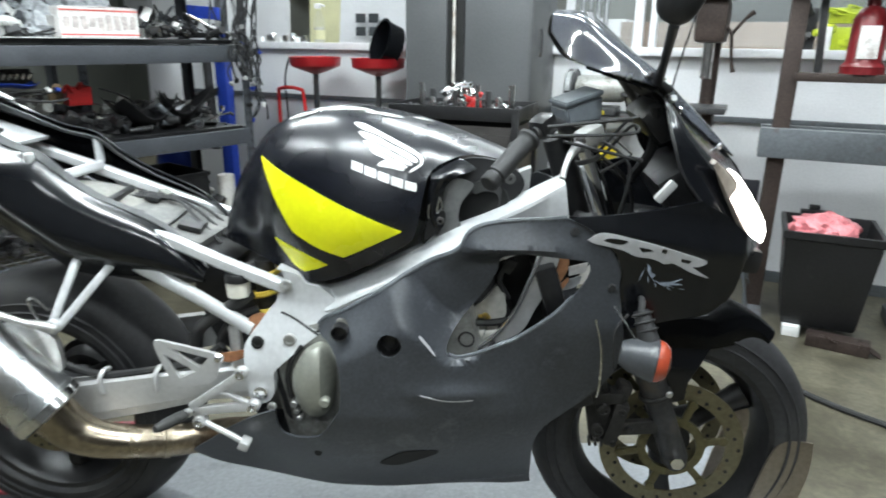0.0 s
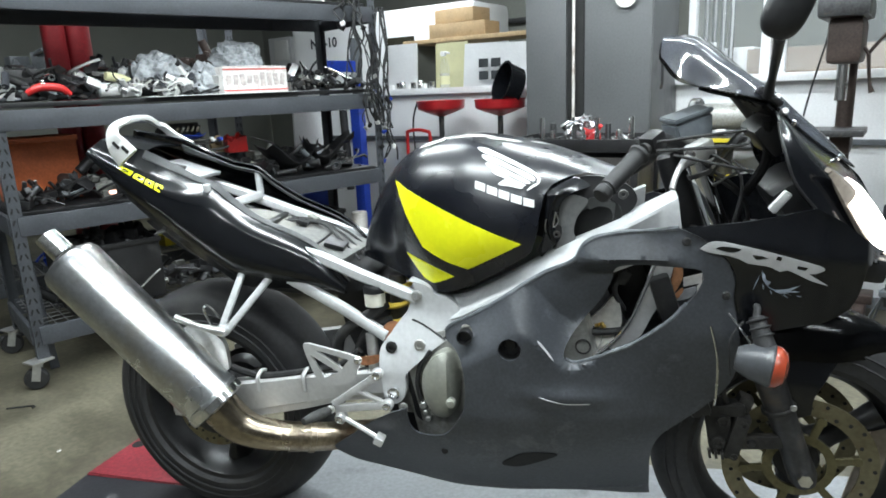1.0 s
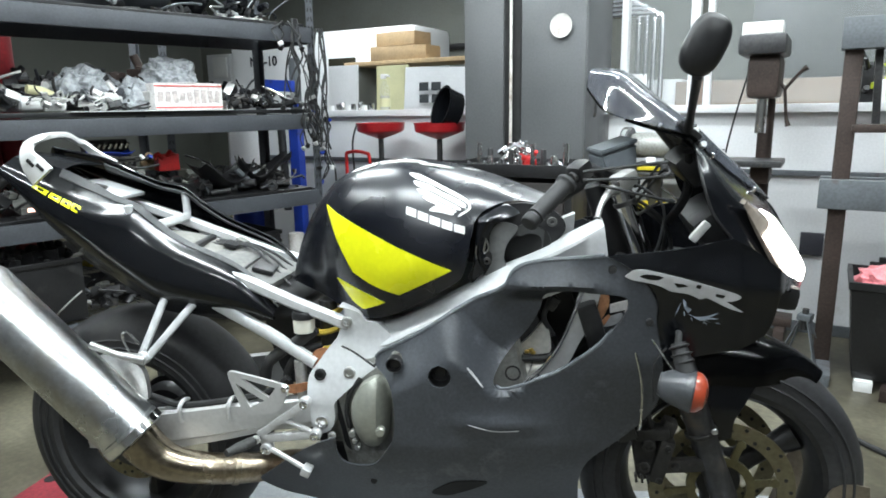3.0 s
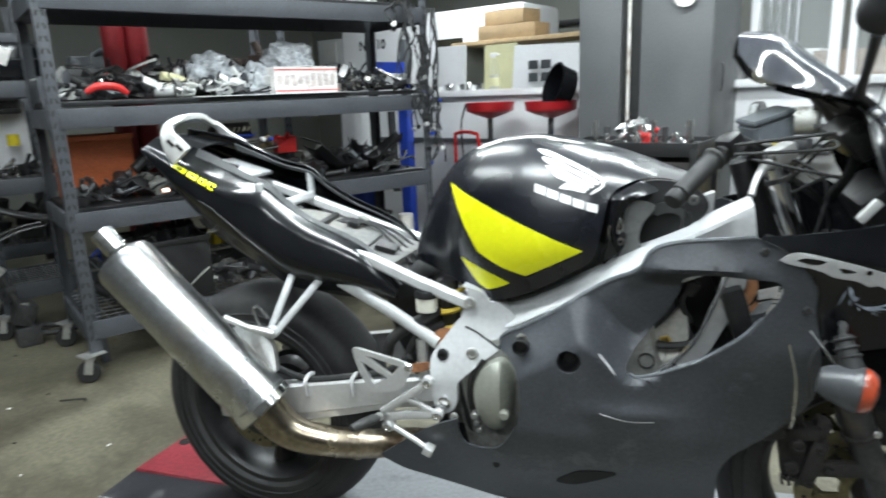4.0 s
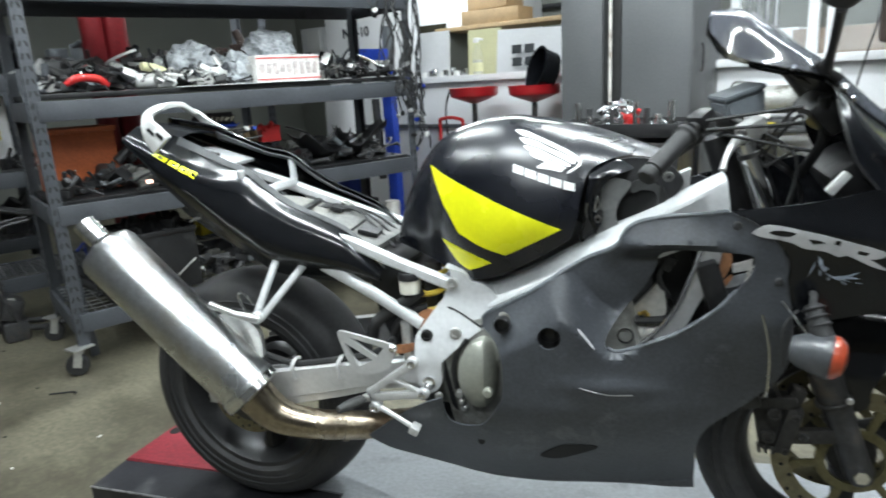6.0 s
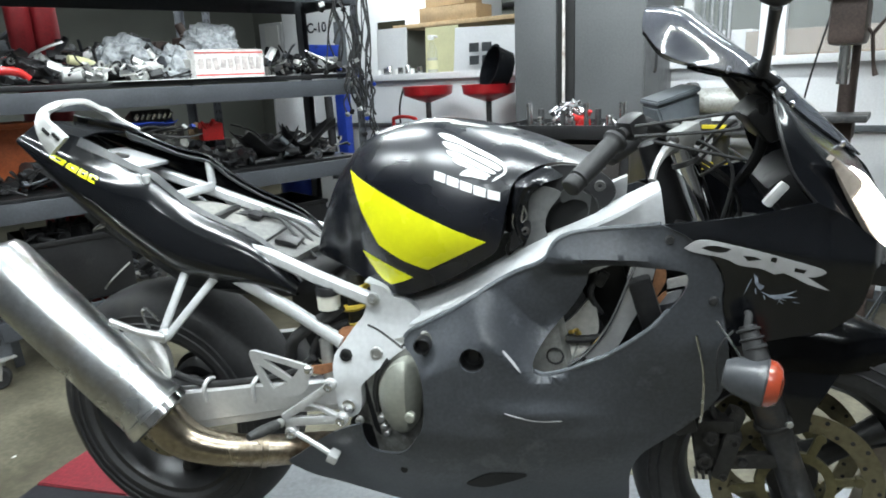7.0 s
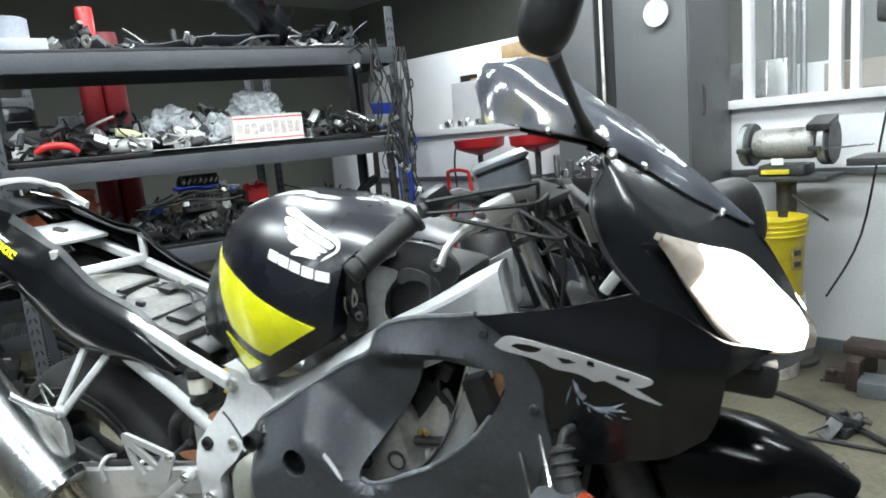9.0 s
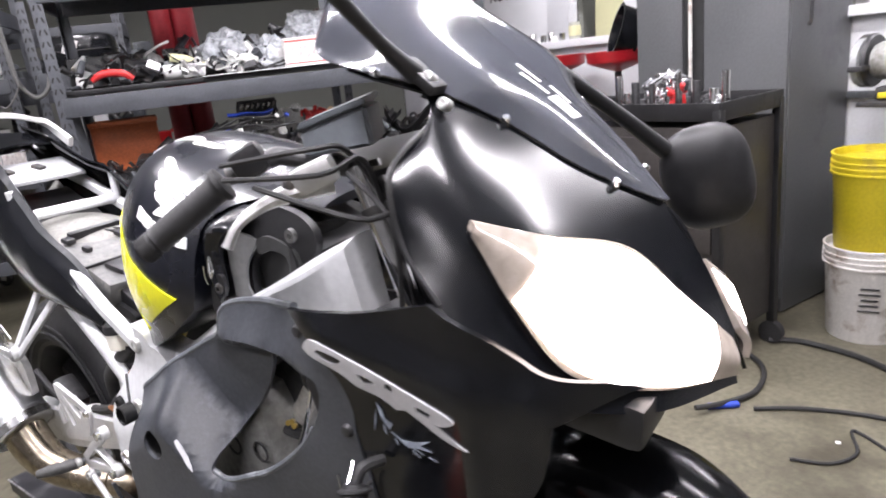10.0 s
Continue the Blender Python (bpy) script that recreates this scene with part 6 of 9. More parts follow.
for s in (1, -1):
    Y = lambda v: s * v
    part("mirror_foot", bx((0.375, Y(-0.125), 1.192), (0.05, 0.026, 0.012), (0, 38, 0), 0.005), BLACK_PLASTIC, bike)
    if s == 1:
        part("mirror_stalk", tb([(0.37, -0.13, 1.195), (0.365, -0.17, 1.225), (0.355, -0.235, 1.285)], [0.011, 0.007, 0.009], 10, 4), BLACK_PLASTIC, bike, "black folded mirror stalk")
        c_, rx_ = Vector((0.359, -0.255, 1.334)), (0, 24, 0)
    else:
        part("mirror_stalk", tb([(0.37, 0.13, 1.195), (0.44, 0.21, 1.12), (0.5, 0.27, 1.05)], [0.014, 0.01, 0.013], 10, 4), BLACK_PLASTIC, bike)
        c_, rx_ = Vector((0.55, 0.3, 1.008)), (0, -12, 20)
    bm = bmesh.new()
    bmesh.ops.create_uvsphere(bm, u_segments=24, v_segments=16, radius=1)
    for v in bm.verts:
        v.co = Vector((math.copysign(abs(v.co.x) ** 0.75, v.co.x), math.copysign(abs(v.co.y) ** 0.8, v.co.y), math.copysign(abs(v.co.z) ** 0.75, v.co.z)))
    bmesh.ops.transform(bm, matrix=pose(*c_, *rx_) @ Matrix.Diagonal((0.034, 0.02, 0.052, 1) if s == 1 else (0.064, 0.034, 0.074, 1)), verts=bm.verts)
    part("mirror_shell", bm, BLACK_PLASTIC, bike, "black plastic mirror housing")

# front mudguard: a swept arch
bm, loops = bmesh.new(), []
for i in range(33):
    a = radians(52 + 88 * i / 32)
    r, w = 0.322 + 0.014 * math.sin(math.pi * i / 32), 0.03 + 0.048 * near(i / 32, 0, 0.3)
    d = Vector((math.cos(a), 0, math.sin(a)))
    loops.append([Vector((FAX[0], 0, FAX[1])) + d * (r - 0.1 * (abs(t) ** 2.4) * (0.5 + 0.5 * near(i / 32, 0, 0.4))) + Vector((0, w * math.sin(t * math.pi / 2), 0)) for t in [k / 8 - 1 for k in range(17)]])
rings(bm, loops, False, False)
bmesh.ops.solidify(bm, geom=bm.faces[:], thickness=0.004)
part("front_mudguard", bm, BLACK_GLOSS, bike, "glossy black front mudguard", raw=True)
part("mudguard_skirt", panel([(0.045, 0.715, 1), (0.142, 0.715), (0.205, 0.67, 1), (0.182, 0.627), (0.165, 0.592), (0.162, 0.555, 1), (0.115, 0.543), (0.077, 0.593)], [], lambda x, z: -0.084 + 0.02 * near(z, 0.6, 0.72), 0.004, 0.012), BLACK_GLOSS, bike, "black mudguard side skirt behind the fork leg", raw=True)
part("skirt_bolt", lt([(0.0, 0.004), (0.005, 0.004), (0.007, 0.0)], (0.119, -0.127, 0.588), (0, -1, 0), 12), ALU, bike, raw=True)
GRIME = mat("grimy_caliper_paint", (0.022, 0.021, 0.02), 0.6, 0.2, var=0.4, bump=0.3, dirt=(0.07, 0.062, 0.055), dirt_amount=0.46, dirt_scale=16)
cal_ = part("brake_caliper", bx((-0.012, -0.098, 0.52), (0.05, 0.05, 0.115), (0, -10, 0), 0.012), GRIME, bike, "grimy black brake caliper with worn edges", raw=True)
part("caliper_half", bx((0.02, -0.114, 0.512), (0.032, 0.042, 0.1), (0, 14, 0), 0.01), GRIME, cal_, raw=True)
part("caliper_half", bx((-0.002, -0.112, 0.57), (0.07, 0.04, 0.026), (0, -6, 0), 0.008), GRIME, cal_, raw=True)
part("caliper_bridge", bx((0.03, -0.1, 0.572), (0.03, 0.036, 0.05), (0, 20, 0), 0.008), GRIME, cal_, raw=True)
for x_, z_, r_ in ((-0.008, 0.548, 0.013), (-0.016, 0.5, 0.013), (0.03, 0.545, 0.008), (0.016, 0.472, 0.007)):
    part("caliper_bolt", lt([(0.0, 0.006), (r_ * 0.5, 0.005), (r_ * 0.6, 0.009), (r_, 0.008), (r_ * 1.15, 0.0)], (x_, -0.13, z_), (0, -1, 0), 14), GRIME, cal_, raw=True)
for x_ in (-0.026, -0.014, -0.002):
    part("pad_rib", bx((x_ - 0.004, -0.125, 0.47), (0.006, 0.012, 0.02), (0, -10, 0), 0.002), DARK_METAL, cal_, raw=True)
part("caliper_bracket", bx((0.066, -0.105, 0.497), (0.09, 0.02, 0.03), (0, -8, 0), 0.008), GRIME, bike, raw=True)
part("bracket_bolt", lt([(0.0, 0.008), (0.007, 0.007), (0.009, 0.0)], (0.05, -0.116, 0.497), (0, -1, 0), 12), DARK_METAL, bike, raw=True)
part("brake_hose", tb([(0.0, -0.118, 0.58), (-0.012, -0.13, 0.62), (-0.004, -0.125, 0.68), (0.01, -0.115, 0.75)], 0.005, 8, 5), BLACK_RUBBER, bike, raw=True)
part("clamp_band", cy((0.098, -0.095, 0.575), (0.101, -0.095, 0.566), 0.034, n=20, bev=0.002), GRIME, bike, raw=True)
# indicator hanging on its wires
SG, SD = Vector((0.362, -0.304, 0.746)), Vector((0.95, -0.28, -0.12)).normalized()
ind = part("indicator_body", lt([(0.0, -0.058), (0.02, -0.056), (0.029, -0.04), (0.035, -0.015), (0.038, 0.0), (0.036, 0.003)], SG, SD, 24), mat("grey_indicator_plastic", (0.055, 0.058, 0.063), 0.3, var=0.2, bump=0.06, dirt=(0.3, 0.3, 0.31), dirt_amount=0.4, dirt_scale=14), bike, "grey turn indicator hanging by its wires")
part("indicator_lens", lt([(0.037, 0.0), (0.036, 0.008), (0.029, 0.018), (0.013, 0.023), (0.0, 0.024)], SG + SD * 0.003, SD, 24), ORANGE, ind, "orange indicator lens")
part("indicator_stem", tb([(0.342, -0.27, 0.822), (0.346, -0.28, 0.805), (0.354, -0.292, 0.776)], [0.013, 0.015, 0.018], 14, 3), BLACK_RUBBER, bike)
for k in range(3):
    part("stem_rib", lt([(0.014, -0.003), (0.0185, -0.001), (0.0185, 0.001), (0.014, 0.003)], (0.343 + 0.004 * k, -0.273 - 0.006 * k, 0.817 - 0.012 * k), (0.12, -0.2, -0.4), 18), BLACK_RUBBER, bike)
part("indicator_wire", tb([(0.35, -0.235, 0.83), (0.345, -0.26, 0.835), (0.342, -0.27, 0.822)], 0.006, 8), BLACK_RUBBER, bike)
part("cable_tie", tb([(0.275, -0.236, 0.79), (0.288, -0.242, 0.73), (0.29, -0.24, 0.66), (0.288, -0.236, 0.635)], 0.0022, 6), STEEL, bike)
part("cable_tie", tb([(0.305, -0.236, 0.815), (0.33, -0.29, 0.78), (0.355, -0.33, 0.73)], 0.0022, 6), STEEL, bike)
part("cable_tie", tb([(0.33, -0.236, 0.8), (0.306, -0.25, 0.77), (0.31, -0.25, 0.7)], 0.002, 6), BLACK_RUBBER, bike)

# ---- lift table under the motorcycle ----
lift = thing("lift_table", "low motorcycle lift with grey deck and worn red rear plate", "lift table", pose(0, BIKE_Y, 0))


DECK = lambda x: 0.1 + 0.0235 * (x + 0.93)


def slab(poly, z0, drop=0.0):
    """A plate with the deck's slight slope on top."""
    bm = bmesh.new()
    rings(bm, [[(x, y, z0) for x, y in poly], [(x, y, DECK(x) - drop) for x, y in poly]])
    es = [e for e in bm.edges if min(v.co.z for v in e.verts) > z0 + 0.01]
    bmesh.ops.bevel(bm, geom=es, offset=0.004, segments=2, affect="EDGES")
    return bm


part("deck", slab([(-0.697, -0.3), (0.84, -0.36), (0.84, 0.36), (-0.92, 0.4), (-0.92, 0.104), (-0.697, 0.086)], 0.05), GREY_PLATE, lift, "scuffed pale grey steel deck")
part("rear_plate", slab([(-1.492, 0.17), (-1.118, 0.141), (-0.925, 0.112), (-0.925, 0.5), (-1.455, 0.45)], 0.045), RED_PLATE, lift, "worn dark red rear plate")
part("plate_hole", lt([(0.0, 0.002), (0.022, 0.002), (0.023, 0.0)], (-1.432, 0.35, DECK(-1.432) - 0.001), (0, 0, 1), 20), RACK_HOLE, lift)
part("edge_skirt", slab([(-1.498, 0.022), (-0.942, -0.024), (-0.702, -0.045), (-0.702, 0.082), (-0.924, 0.108), (-1.118, 0.137), (-1.492, 0.166)], 0.042, 0.002), BLACK_PLATE, lift, "chipped black painted lift edge")
part("worn_edge", tb([(-1.498, 0.021, DECK(-1.498) - 0.004), (-1.2, -0.002, DECK(-1.2) - 0.004), (-0.942, -0.025, DECK(-0.942) - 0.004), (-0.7, -0.046, DECK(-0.7) - 0.004)], 0.0032, 6, 2, False), mat("bare_steel_edge", (0.42, 0.42, 0.42), 0.4, 0.7, var=0.3, scale=20, bump=0.1, dirt=(0.08, 0.08, 0.08), dirt_amount=0.5, dirt_scale=20), lift, "paint worn to bare steel along the edge")
part("base", slab([(-1.3, 0.08), (0.75, -0.32), (0.75, 0.32), (-1.3, 0.34)], 0.0, 0.055), BLACK_PLATE, lift)
chock = part("wheel_chock", panel([(0.64, 0.145, 1), (0.68, 0.33), (0.72, 0.448), (0.79, 0.452, 1), (0.79, 0.36), (0.74, 0.145, 1)], [], lambda x, z: -0.1, 0.005, 0), CHOCK, lift, "bent steel wheel chock plate")
part("wheel_chock_far", panel([(0.64, 0.145, 1), (0.68, 0.33), (0.72, 0.448), (0.79, 0.452, 1), (0.79, 0.36), (0.74, 0.145, 1)], [], lambda x, z: 0.095, 0.005, 0), CHOCK, lift)


# ---- steel racks ----
def rack(m, length, deep, beams, top, label):
    r = thing("storage_rack", label, "rack", m, "storage racks")
    for x in (0.0, length):
        for y in (0.0, deep):
            sx = 1 if x == 0 else -1
            sy = 1 if y == 0 else -1
            bm = bmesh.new()
            box(bm, (x + sx * 0.022, y, 0.13 + (top - 0.13) / 2), (0.05, 0.004, top - 0.13), None, 0.001)
            box(bm, (x, y + sy * 0.022, 0.13 + (top - 0.13) / 2), (0.004, 0.05, top - 0.13), None, 0.001)
            p = part("post", bm, RACK, r)
            bm = bmesh.new()
            z = 0.2
            while z < top - 0.04:
                for dx in (-0.011, 0.011):
                    box(bm, (x + sx * 0.022 + dx, y - sy * 0.002, z), (0.007, 0.0025, 0.024), (0, 18 if dx < 0 else -18, 0), 0)
                box(bm, (x - sx * 0.002, y + sy * 0.022, z), (0.0025, 0.008, 0.024), None, 0)
                z += 0.05
            tagged(part("slot_strip", bm, RACK_HOLE, p), kind="stuff")
            caster(r, x, y)
    for z in beams:
        for y in (0.0, deep):
            part("beam", bx((length / 2, y, z), (length - 0.05, 0.02, 0.085), None, 0.003), RACK, r)
        for x in (0.0, length):
            part("beam", bx((x, deep / 2, z), (0.018, deep - 0.05, 0.085), None, 0.003), RACK, r)
        bm = bmesh.new()
        k = int(length / 0.05)
        for i in range(k):
            box(bm, (0.05 + (length - 0.1) * i / (k - 1), deep / 2, z + 0.036), (0.004, deep - 0.03, 0.004), None, 0)
        for j in range(9):
            box(bm, (length / 2, 0.03 + (deep - 0.06) * j / 8, z + 0.032), (length - 0.06, 0.005, 0.004), None, 0)
        part("wire_shelf", bm, WIRE_DECK, r)
    return r


def caster(r, x, y):
    c = part("caster", bx((x, y, 0.128), (0.1, 0.08, 0.008), (0, 0, 20), 0.002), ALU, r)
    o = Vector((x - 0.02, y, 0.05))
    part("caster_wheel", lt([(0.012, -0.02), (0.044, -0.02), (0.05, -0.012), (0.05, 0.012), (0.044, 0.02), (0.012, 0.02)], o, (0.35, 1, 0), 24), BLACK_RUBBER, c, "black rubber caster wheel")
    for s in (-0.026, 0.026):
        box_ = bx((x - 0.012 + 0.35 * s, y + s, 0.085), (0.034, 0.003, 0.085), (0, 12, -19), 0.001)
        part("caster_fork", box_, ALU, c)


rack(SHELF @ pose(0.033, 0, 0), 1.967, 0.6, (0.235, 0.73, 1.175, 1.66), 1.92, "dark grey slotted steel rack on casters, loaded with motorcycle parts")
SHELF_WEST = pose(-4.645, 0.986, 0, 0, 0, 52.7)
rack(SHELF_WEST, 2.0, 0.6, (0.28, 0.775, 1.325, 1.7), 1.92, "dark grey slotted steel rack on casters, loaded with bins and parts")

# ---- grey steel cabinet ----
cab = thing("steel_cabinet", "tall grey steel cabinet with scratched doors", "cabinet", WALL)
part("body", bx((-0.87, -0.235, 0.93), (0.74, 0.44, 1.84), None, 0.004), CABINET, cab)
for a, b, nm in ((-1.235, -0.985, "door"), (-0.875, -0.505, "door")):
    part(nm, bx(((a + b) / 2, -0.462, 0.95), (b - a, 0.012, 1.76), None, 0.003), CABINET, cab)
part("door_gap", bx((-0.93, -0.459, 0.95), (0.1, 0.006, 1.76), None, 0.001), RACK_HOLE, cab)
part("white_pole", cy((-0.935, -0.478, 0.06), (-0.935, -0.478, 1.84), 0.0085, n=10), WHITE_BUCKET, cab, "thin white pole leaning on the cabinet")
part("handle", tb([(-0.488, -0.36, 1.32), (-0.478, -0.36, 1.3), (-0.478, -0.36, 1.2), (-0.488, -0.36, 1.18)], 0.007, 8), DARK_METAL, cab, "dark door handle")
solo("paper_plate", lt([(0.0, 0.0), (0.045, 0.001), (0.06, 0.008), (0.062, 0.009), (0.045, 0.003), (0.0, 0.002)], (0, 0, 0), (0, -1, 0), 28), WHITE_BUCKET, "small cream plate hung on the grey cabinet", "plate", WALL @ Matrix.Translation((-0.64, -0.48, 1.66)))

# ---- buckets ----
def bucket(m, material, label, with_handle=True):
    b = thing("bucket", label, "bucket", m, "stacked buckets")
    part("pail", lt([(0.0, 0.004), (0.128, 0.0), (0.132, 0.008), (0.146, 0.29), (0.152, 0.3), (0.152, 0.33), (0.15, 0.335), (0.152, 0.34), (0.152, 0.358), (0.156, 0.362), (0.156, 0.37), (0.147, 0.37), (0.142, 0.3), (0.126, 0.02), (0.0, 0.016)], n=40), material, b)
    for z in (0.3, 0.32, 0.34):
        part("rib", lt([(0.15, -0.004), (0.157, -0.003), (0.157, 0.003), (0.15, 0.004)], (0, 0, z), n=40), material, b)
    if with_handle:
        part("bail", tb([(0.156, 0, 0.31), (0.17, 0.03, 0.26), (0.175, 0.06, 0.2), (0.16, 0.1, 0.23), (0.05, 0.155, 0.3)], 0.003, 6), STEEL, b)
    if material is WHITE_BUCKET:
        for k in range(5):
            part("print_bar", bx((-0.04, -0.1385 - 0.0008 * k, 0.14 + 0.022 * k), (0.07 - 0.008 * (k % 3), 0.004, 0.006), (-3, 0, -16), 0.001), DARK_METAL, b)
    else:
        patch = part("label_patch", bx((-0.04, -0.139, 0.2), (0.06, 0.004, 0.1), (-3, 0, -16), 0.001), mat("soiled_yellow_label", (0.3, 0.24, 0.06), 0.6, var=0.25), b)
        for z in (0.175, 0.225):
            part("print_bar", bx((-0.04, -0.142, z), (0.04, 0.004, 0.022), (-3, 0, -16), 0.001), BAR_DARK, patch)
    return b


BK = Vector((0.73, 3.5, 0))
bucket(pose(BK.x, BK.y, 0, 0, 0, 20), WHITE_BUCKET, "grimy white plastic bucket standing on the floor", False)
bucket(pose(BK.x + 0.01, BK.y + 0.01, 0.345, 0, 0, 60), YELLOW_BUCKET, "yellow plastic bucket stacked on a white one")

# ---- bench grinder on a pedestal ----
gr = thing("bench_grinder", "grey bench grinder with wheel guards on an iron pedestal", "grinder", WALL @ Matrix.Translation((-0.17, -0.22, 0)))
part("pedestal", lt([(0.14, 0.0), (0.14, 0.02), (0.05, 0.06), (0.042, 0.1), (0.042, 0.84), (0.06, 0.86)], n=24), DARK_METAL, gr)
part("table", bx((0.03, 0, 0.87), (0.34, 0.24, 0.02), None, 0.006), DARK_METAL, gr)
part("foot", bx((0, 0, 0.905), (0.2, 0.15, 0.05), None, 0.015), DARK_METAL, gr)
part("yellow_plate", bx((-0.02, -0.082, 0.9), (0.12, 0.012, 0.022), None, 0.004), YELLOW_BUCKET, gr)
part("switch_plate", bx((-0.01, -0.08, 0.945), (0.05, 0.012, 0.03), None, 0.003), PAPER, gr)
part("motor", lt([(0.0, -0.13), (0.06, -0.13), (0.07, -0.11), (0.07, 0.11), (0.06, 0.13), (0.0, 0.13)], (0, 0, 1.02), (1, 0, 0), 28), ENGINE, gr)
for s in (-1, 1):
    part("wheel_guard", lt([(0.05, -0.024), (0.094, -0.026), (0.1, -0.018), (0.1, 0.018), (0.094, 0.026), (0.05, 0.024)], (s * 0.165, 0.02, 1.02), (1, 0, 0), 32), DARK_METAL, gr)
    part("grinding_wheel", lt([(0.0, -0.012), (0.088, -0.012), (0.088, 0.012), (0.03, 0.012), (0.03, 0.018), (0.0, 0.018)], (s * 0.165, -0.02, 1.02), (s, 0, 0), 32), mat("worn_grinding_stone", (0.32, 0.33, 0.33), 0.5, 0.3, var=0.2, bump=0.1), gr)
    part("shaft", cy((s * 0.12, 0, 1.02), (s * 0.16, 0, 1.02), 0.03, n=16), ENGINE, gr)
    part("rest_arm", bx((s * 0.15, -0.09, 1.0), (0.05, 0.07, 0.02), None, 0.004), DARK_METAL, gr)
part("guard_shield", bx((0.155, -0.03, 1.105), (0.09, 0.15, 0.03), (14, 0, 0), 0.008), DARK_METAL, gr)
part("tool_rest", bx((0.25, -0.08, 1.0), (0.22, 0.02, 0.008), (0, -4, 0), 0.002), STEEL, gr)
part("cable", tb([(0.06, -0.1, 0.8), (0.14, -0.16, 0.76), (0.22, -0.16, 0.7)], 0.006, 6), BLACK_RUBBER, gr)

# ---- drill press ----
dp = thing("drill_press", "old brown iron pillar drill press", "drill press", WALL @ Matrix.Translation((0.37, -0.34, 0)))
part("base", bx((-0.03, 0.02, 0.15), (0.46, 0.13, 0.045), None, 0.008), BROWN_IRON, dp, "rusty base beam under the column")
for x in (-0.2, 0.15):
    part("foot", bx((x, 0.02, 0.064), (0.05, 0.3, 0.128), None, 0.006), BROWN_IRON, dp)
part("column", cy((0, 0.06, 0.165), (0, 0.06, 1.45), 0.036, n=20), BROWN_IRON, dp)
part("table", bx((-0.06, -0.06, 0.955), (0.32, 0.26, 0.03), None, 0.006), DARK_METAL, dp)
part("table_arm", bx((0, 0.0, 0.9), (0.09, 0.16, 0.1), None, 0.02), BROWN_IRON, dp)
part("head", bx((-0.01, -0.04, 1.36), (0.14, 0.3, 0.2), None, 0.03), BROWN_IRON, dp)
part("belt_cover", bx((-0.02, -0.05, 1.5), (0.2, 0.4, 0.09), None, 0.02), DARK_METAL, dp)
part("paper_box", bx((-0.03, -0.12, 1.575), (0.17, 0.1, 0.06), None, 0.003), WHITE_CARD, dp, "white box on the belt cover")
part("quill", cy((-0.01, -0.12, 1.26), (-0.01, -0.12, 1.1), 0.025, n=16), STEEL, dp)
for k in range(3):
    a = radians(35 + 120 * k)
    part("feed_handle", tb([(0.08, -0.1, 1.3), (0.09 + 0.05 * math.cos(a), -0.1, 1.3 + 0.12 * math.sin(a)), (0.1 + 0.08 * math.cos(a), -0.1, 1.3 + 0.17 * math.sin(a))], [0.008, 0.007, 0.013], 8, 3), BROWN_IRON, dp)
part("cord", tb([(-0.1, 0.1, 1.4), (-0.17, 0.15, 1.1), (-0.26, 0.2, 0.6), (-0.4, 0.22, 0.3)], 0.005, 6), BLACK_RUBBER, dp)

solo("steel_block", bx((0, 0, 0.032), (0.27, 0.13, 0.064), None, 0.006), BEAM, "dusty grey steel block lying on the floor", "block", pose(1.19, 3.27, 0, 0, 0, -17))
st = thing("axle_stand", "grey steel axle stand on splayed legs", "stand", pose(1.4, 2.99, 0, 0, 0, -40))
for x, y in ((-0.1, -0.09), (0.1, -0.09), (0.1, 0.09), (-0.1, 0.09)):
    part("leg", bar([(x, y, 0.0), (x * 0.18, y * 0.18, 0.25)], 0.03, 0.006), BEAM, st)
part("saddle", bx((0, 0, 0.262), (0.06, 0.06, 0.03), None, 0.006), BEAM, st)
part("post", cy((0, 0, 0.2), (0, 0, 0.3), 0.015, n=12), DARK_METAL, st)

# ---- shop press ----
pr = thing("shop_press", "grey steel hydraulic shop press with a red bottle jack", "press", pose(1.5, 3.02, 0, 0, 0, -24))
for x in (0, 0.62):
    part("upright", bx((x, 0, 0.8), (0.07, 0.11, 1.56), None, 0.006), BROWN_IRON if x == 0 else BEAM, pr)
    part("foot", bx((x, 0, 0.03), (0.08, 0.5, 0.06), None, 0.006), BEAM, pr)
part("top_beam", bx((0.31, -0.05, 1.52), (0.72, 0.1, 0.13), None, 0.006), BEAM, pr)
part("bed_beam", bx((0.3, -0.07, 0.84), (0.76, 0.05, 0.13), None, 0.005), BEAM, pr)
part("bed_beam", bx((0.3, 0.07, 0.84), (0.76, 0.05, 0.13), None, 0.005), BEAM, pr)
part("jack_plate", bx((0.27, 0, 1.125), (0.5, 0.14, 0.035), None, 0.004), BROWN_IRON, pr)
part("bottle_jack", lt([(0.085, 0.0), (0.085, 0.03), (0.068, 0.05), (0.066, 0.22), (0.045, 0.26), (0.026, 0.27), (0.026, 0.34)], (0.27, 0, 1.142), (0, 0, 1), 24), DARK_RED, pr, "red hydraulic bottle jack")
part("jack_label", bx((0.27, -0.066, 1.27), (0.075, 0.008, 0.13), None, 0.001), WHITE_CARD, pr)
for x in (0.1, 0.44):
    part("guide_rod", bx((x, 0.02, 1.31), (0.03, 0.03, 0.36), (0, -3, 0), 0.004), DARK_METAL, pr)

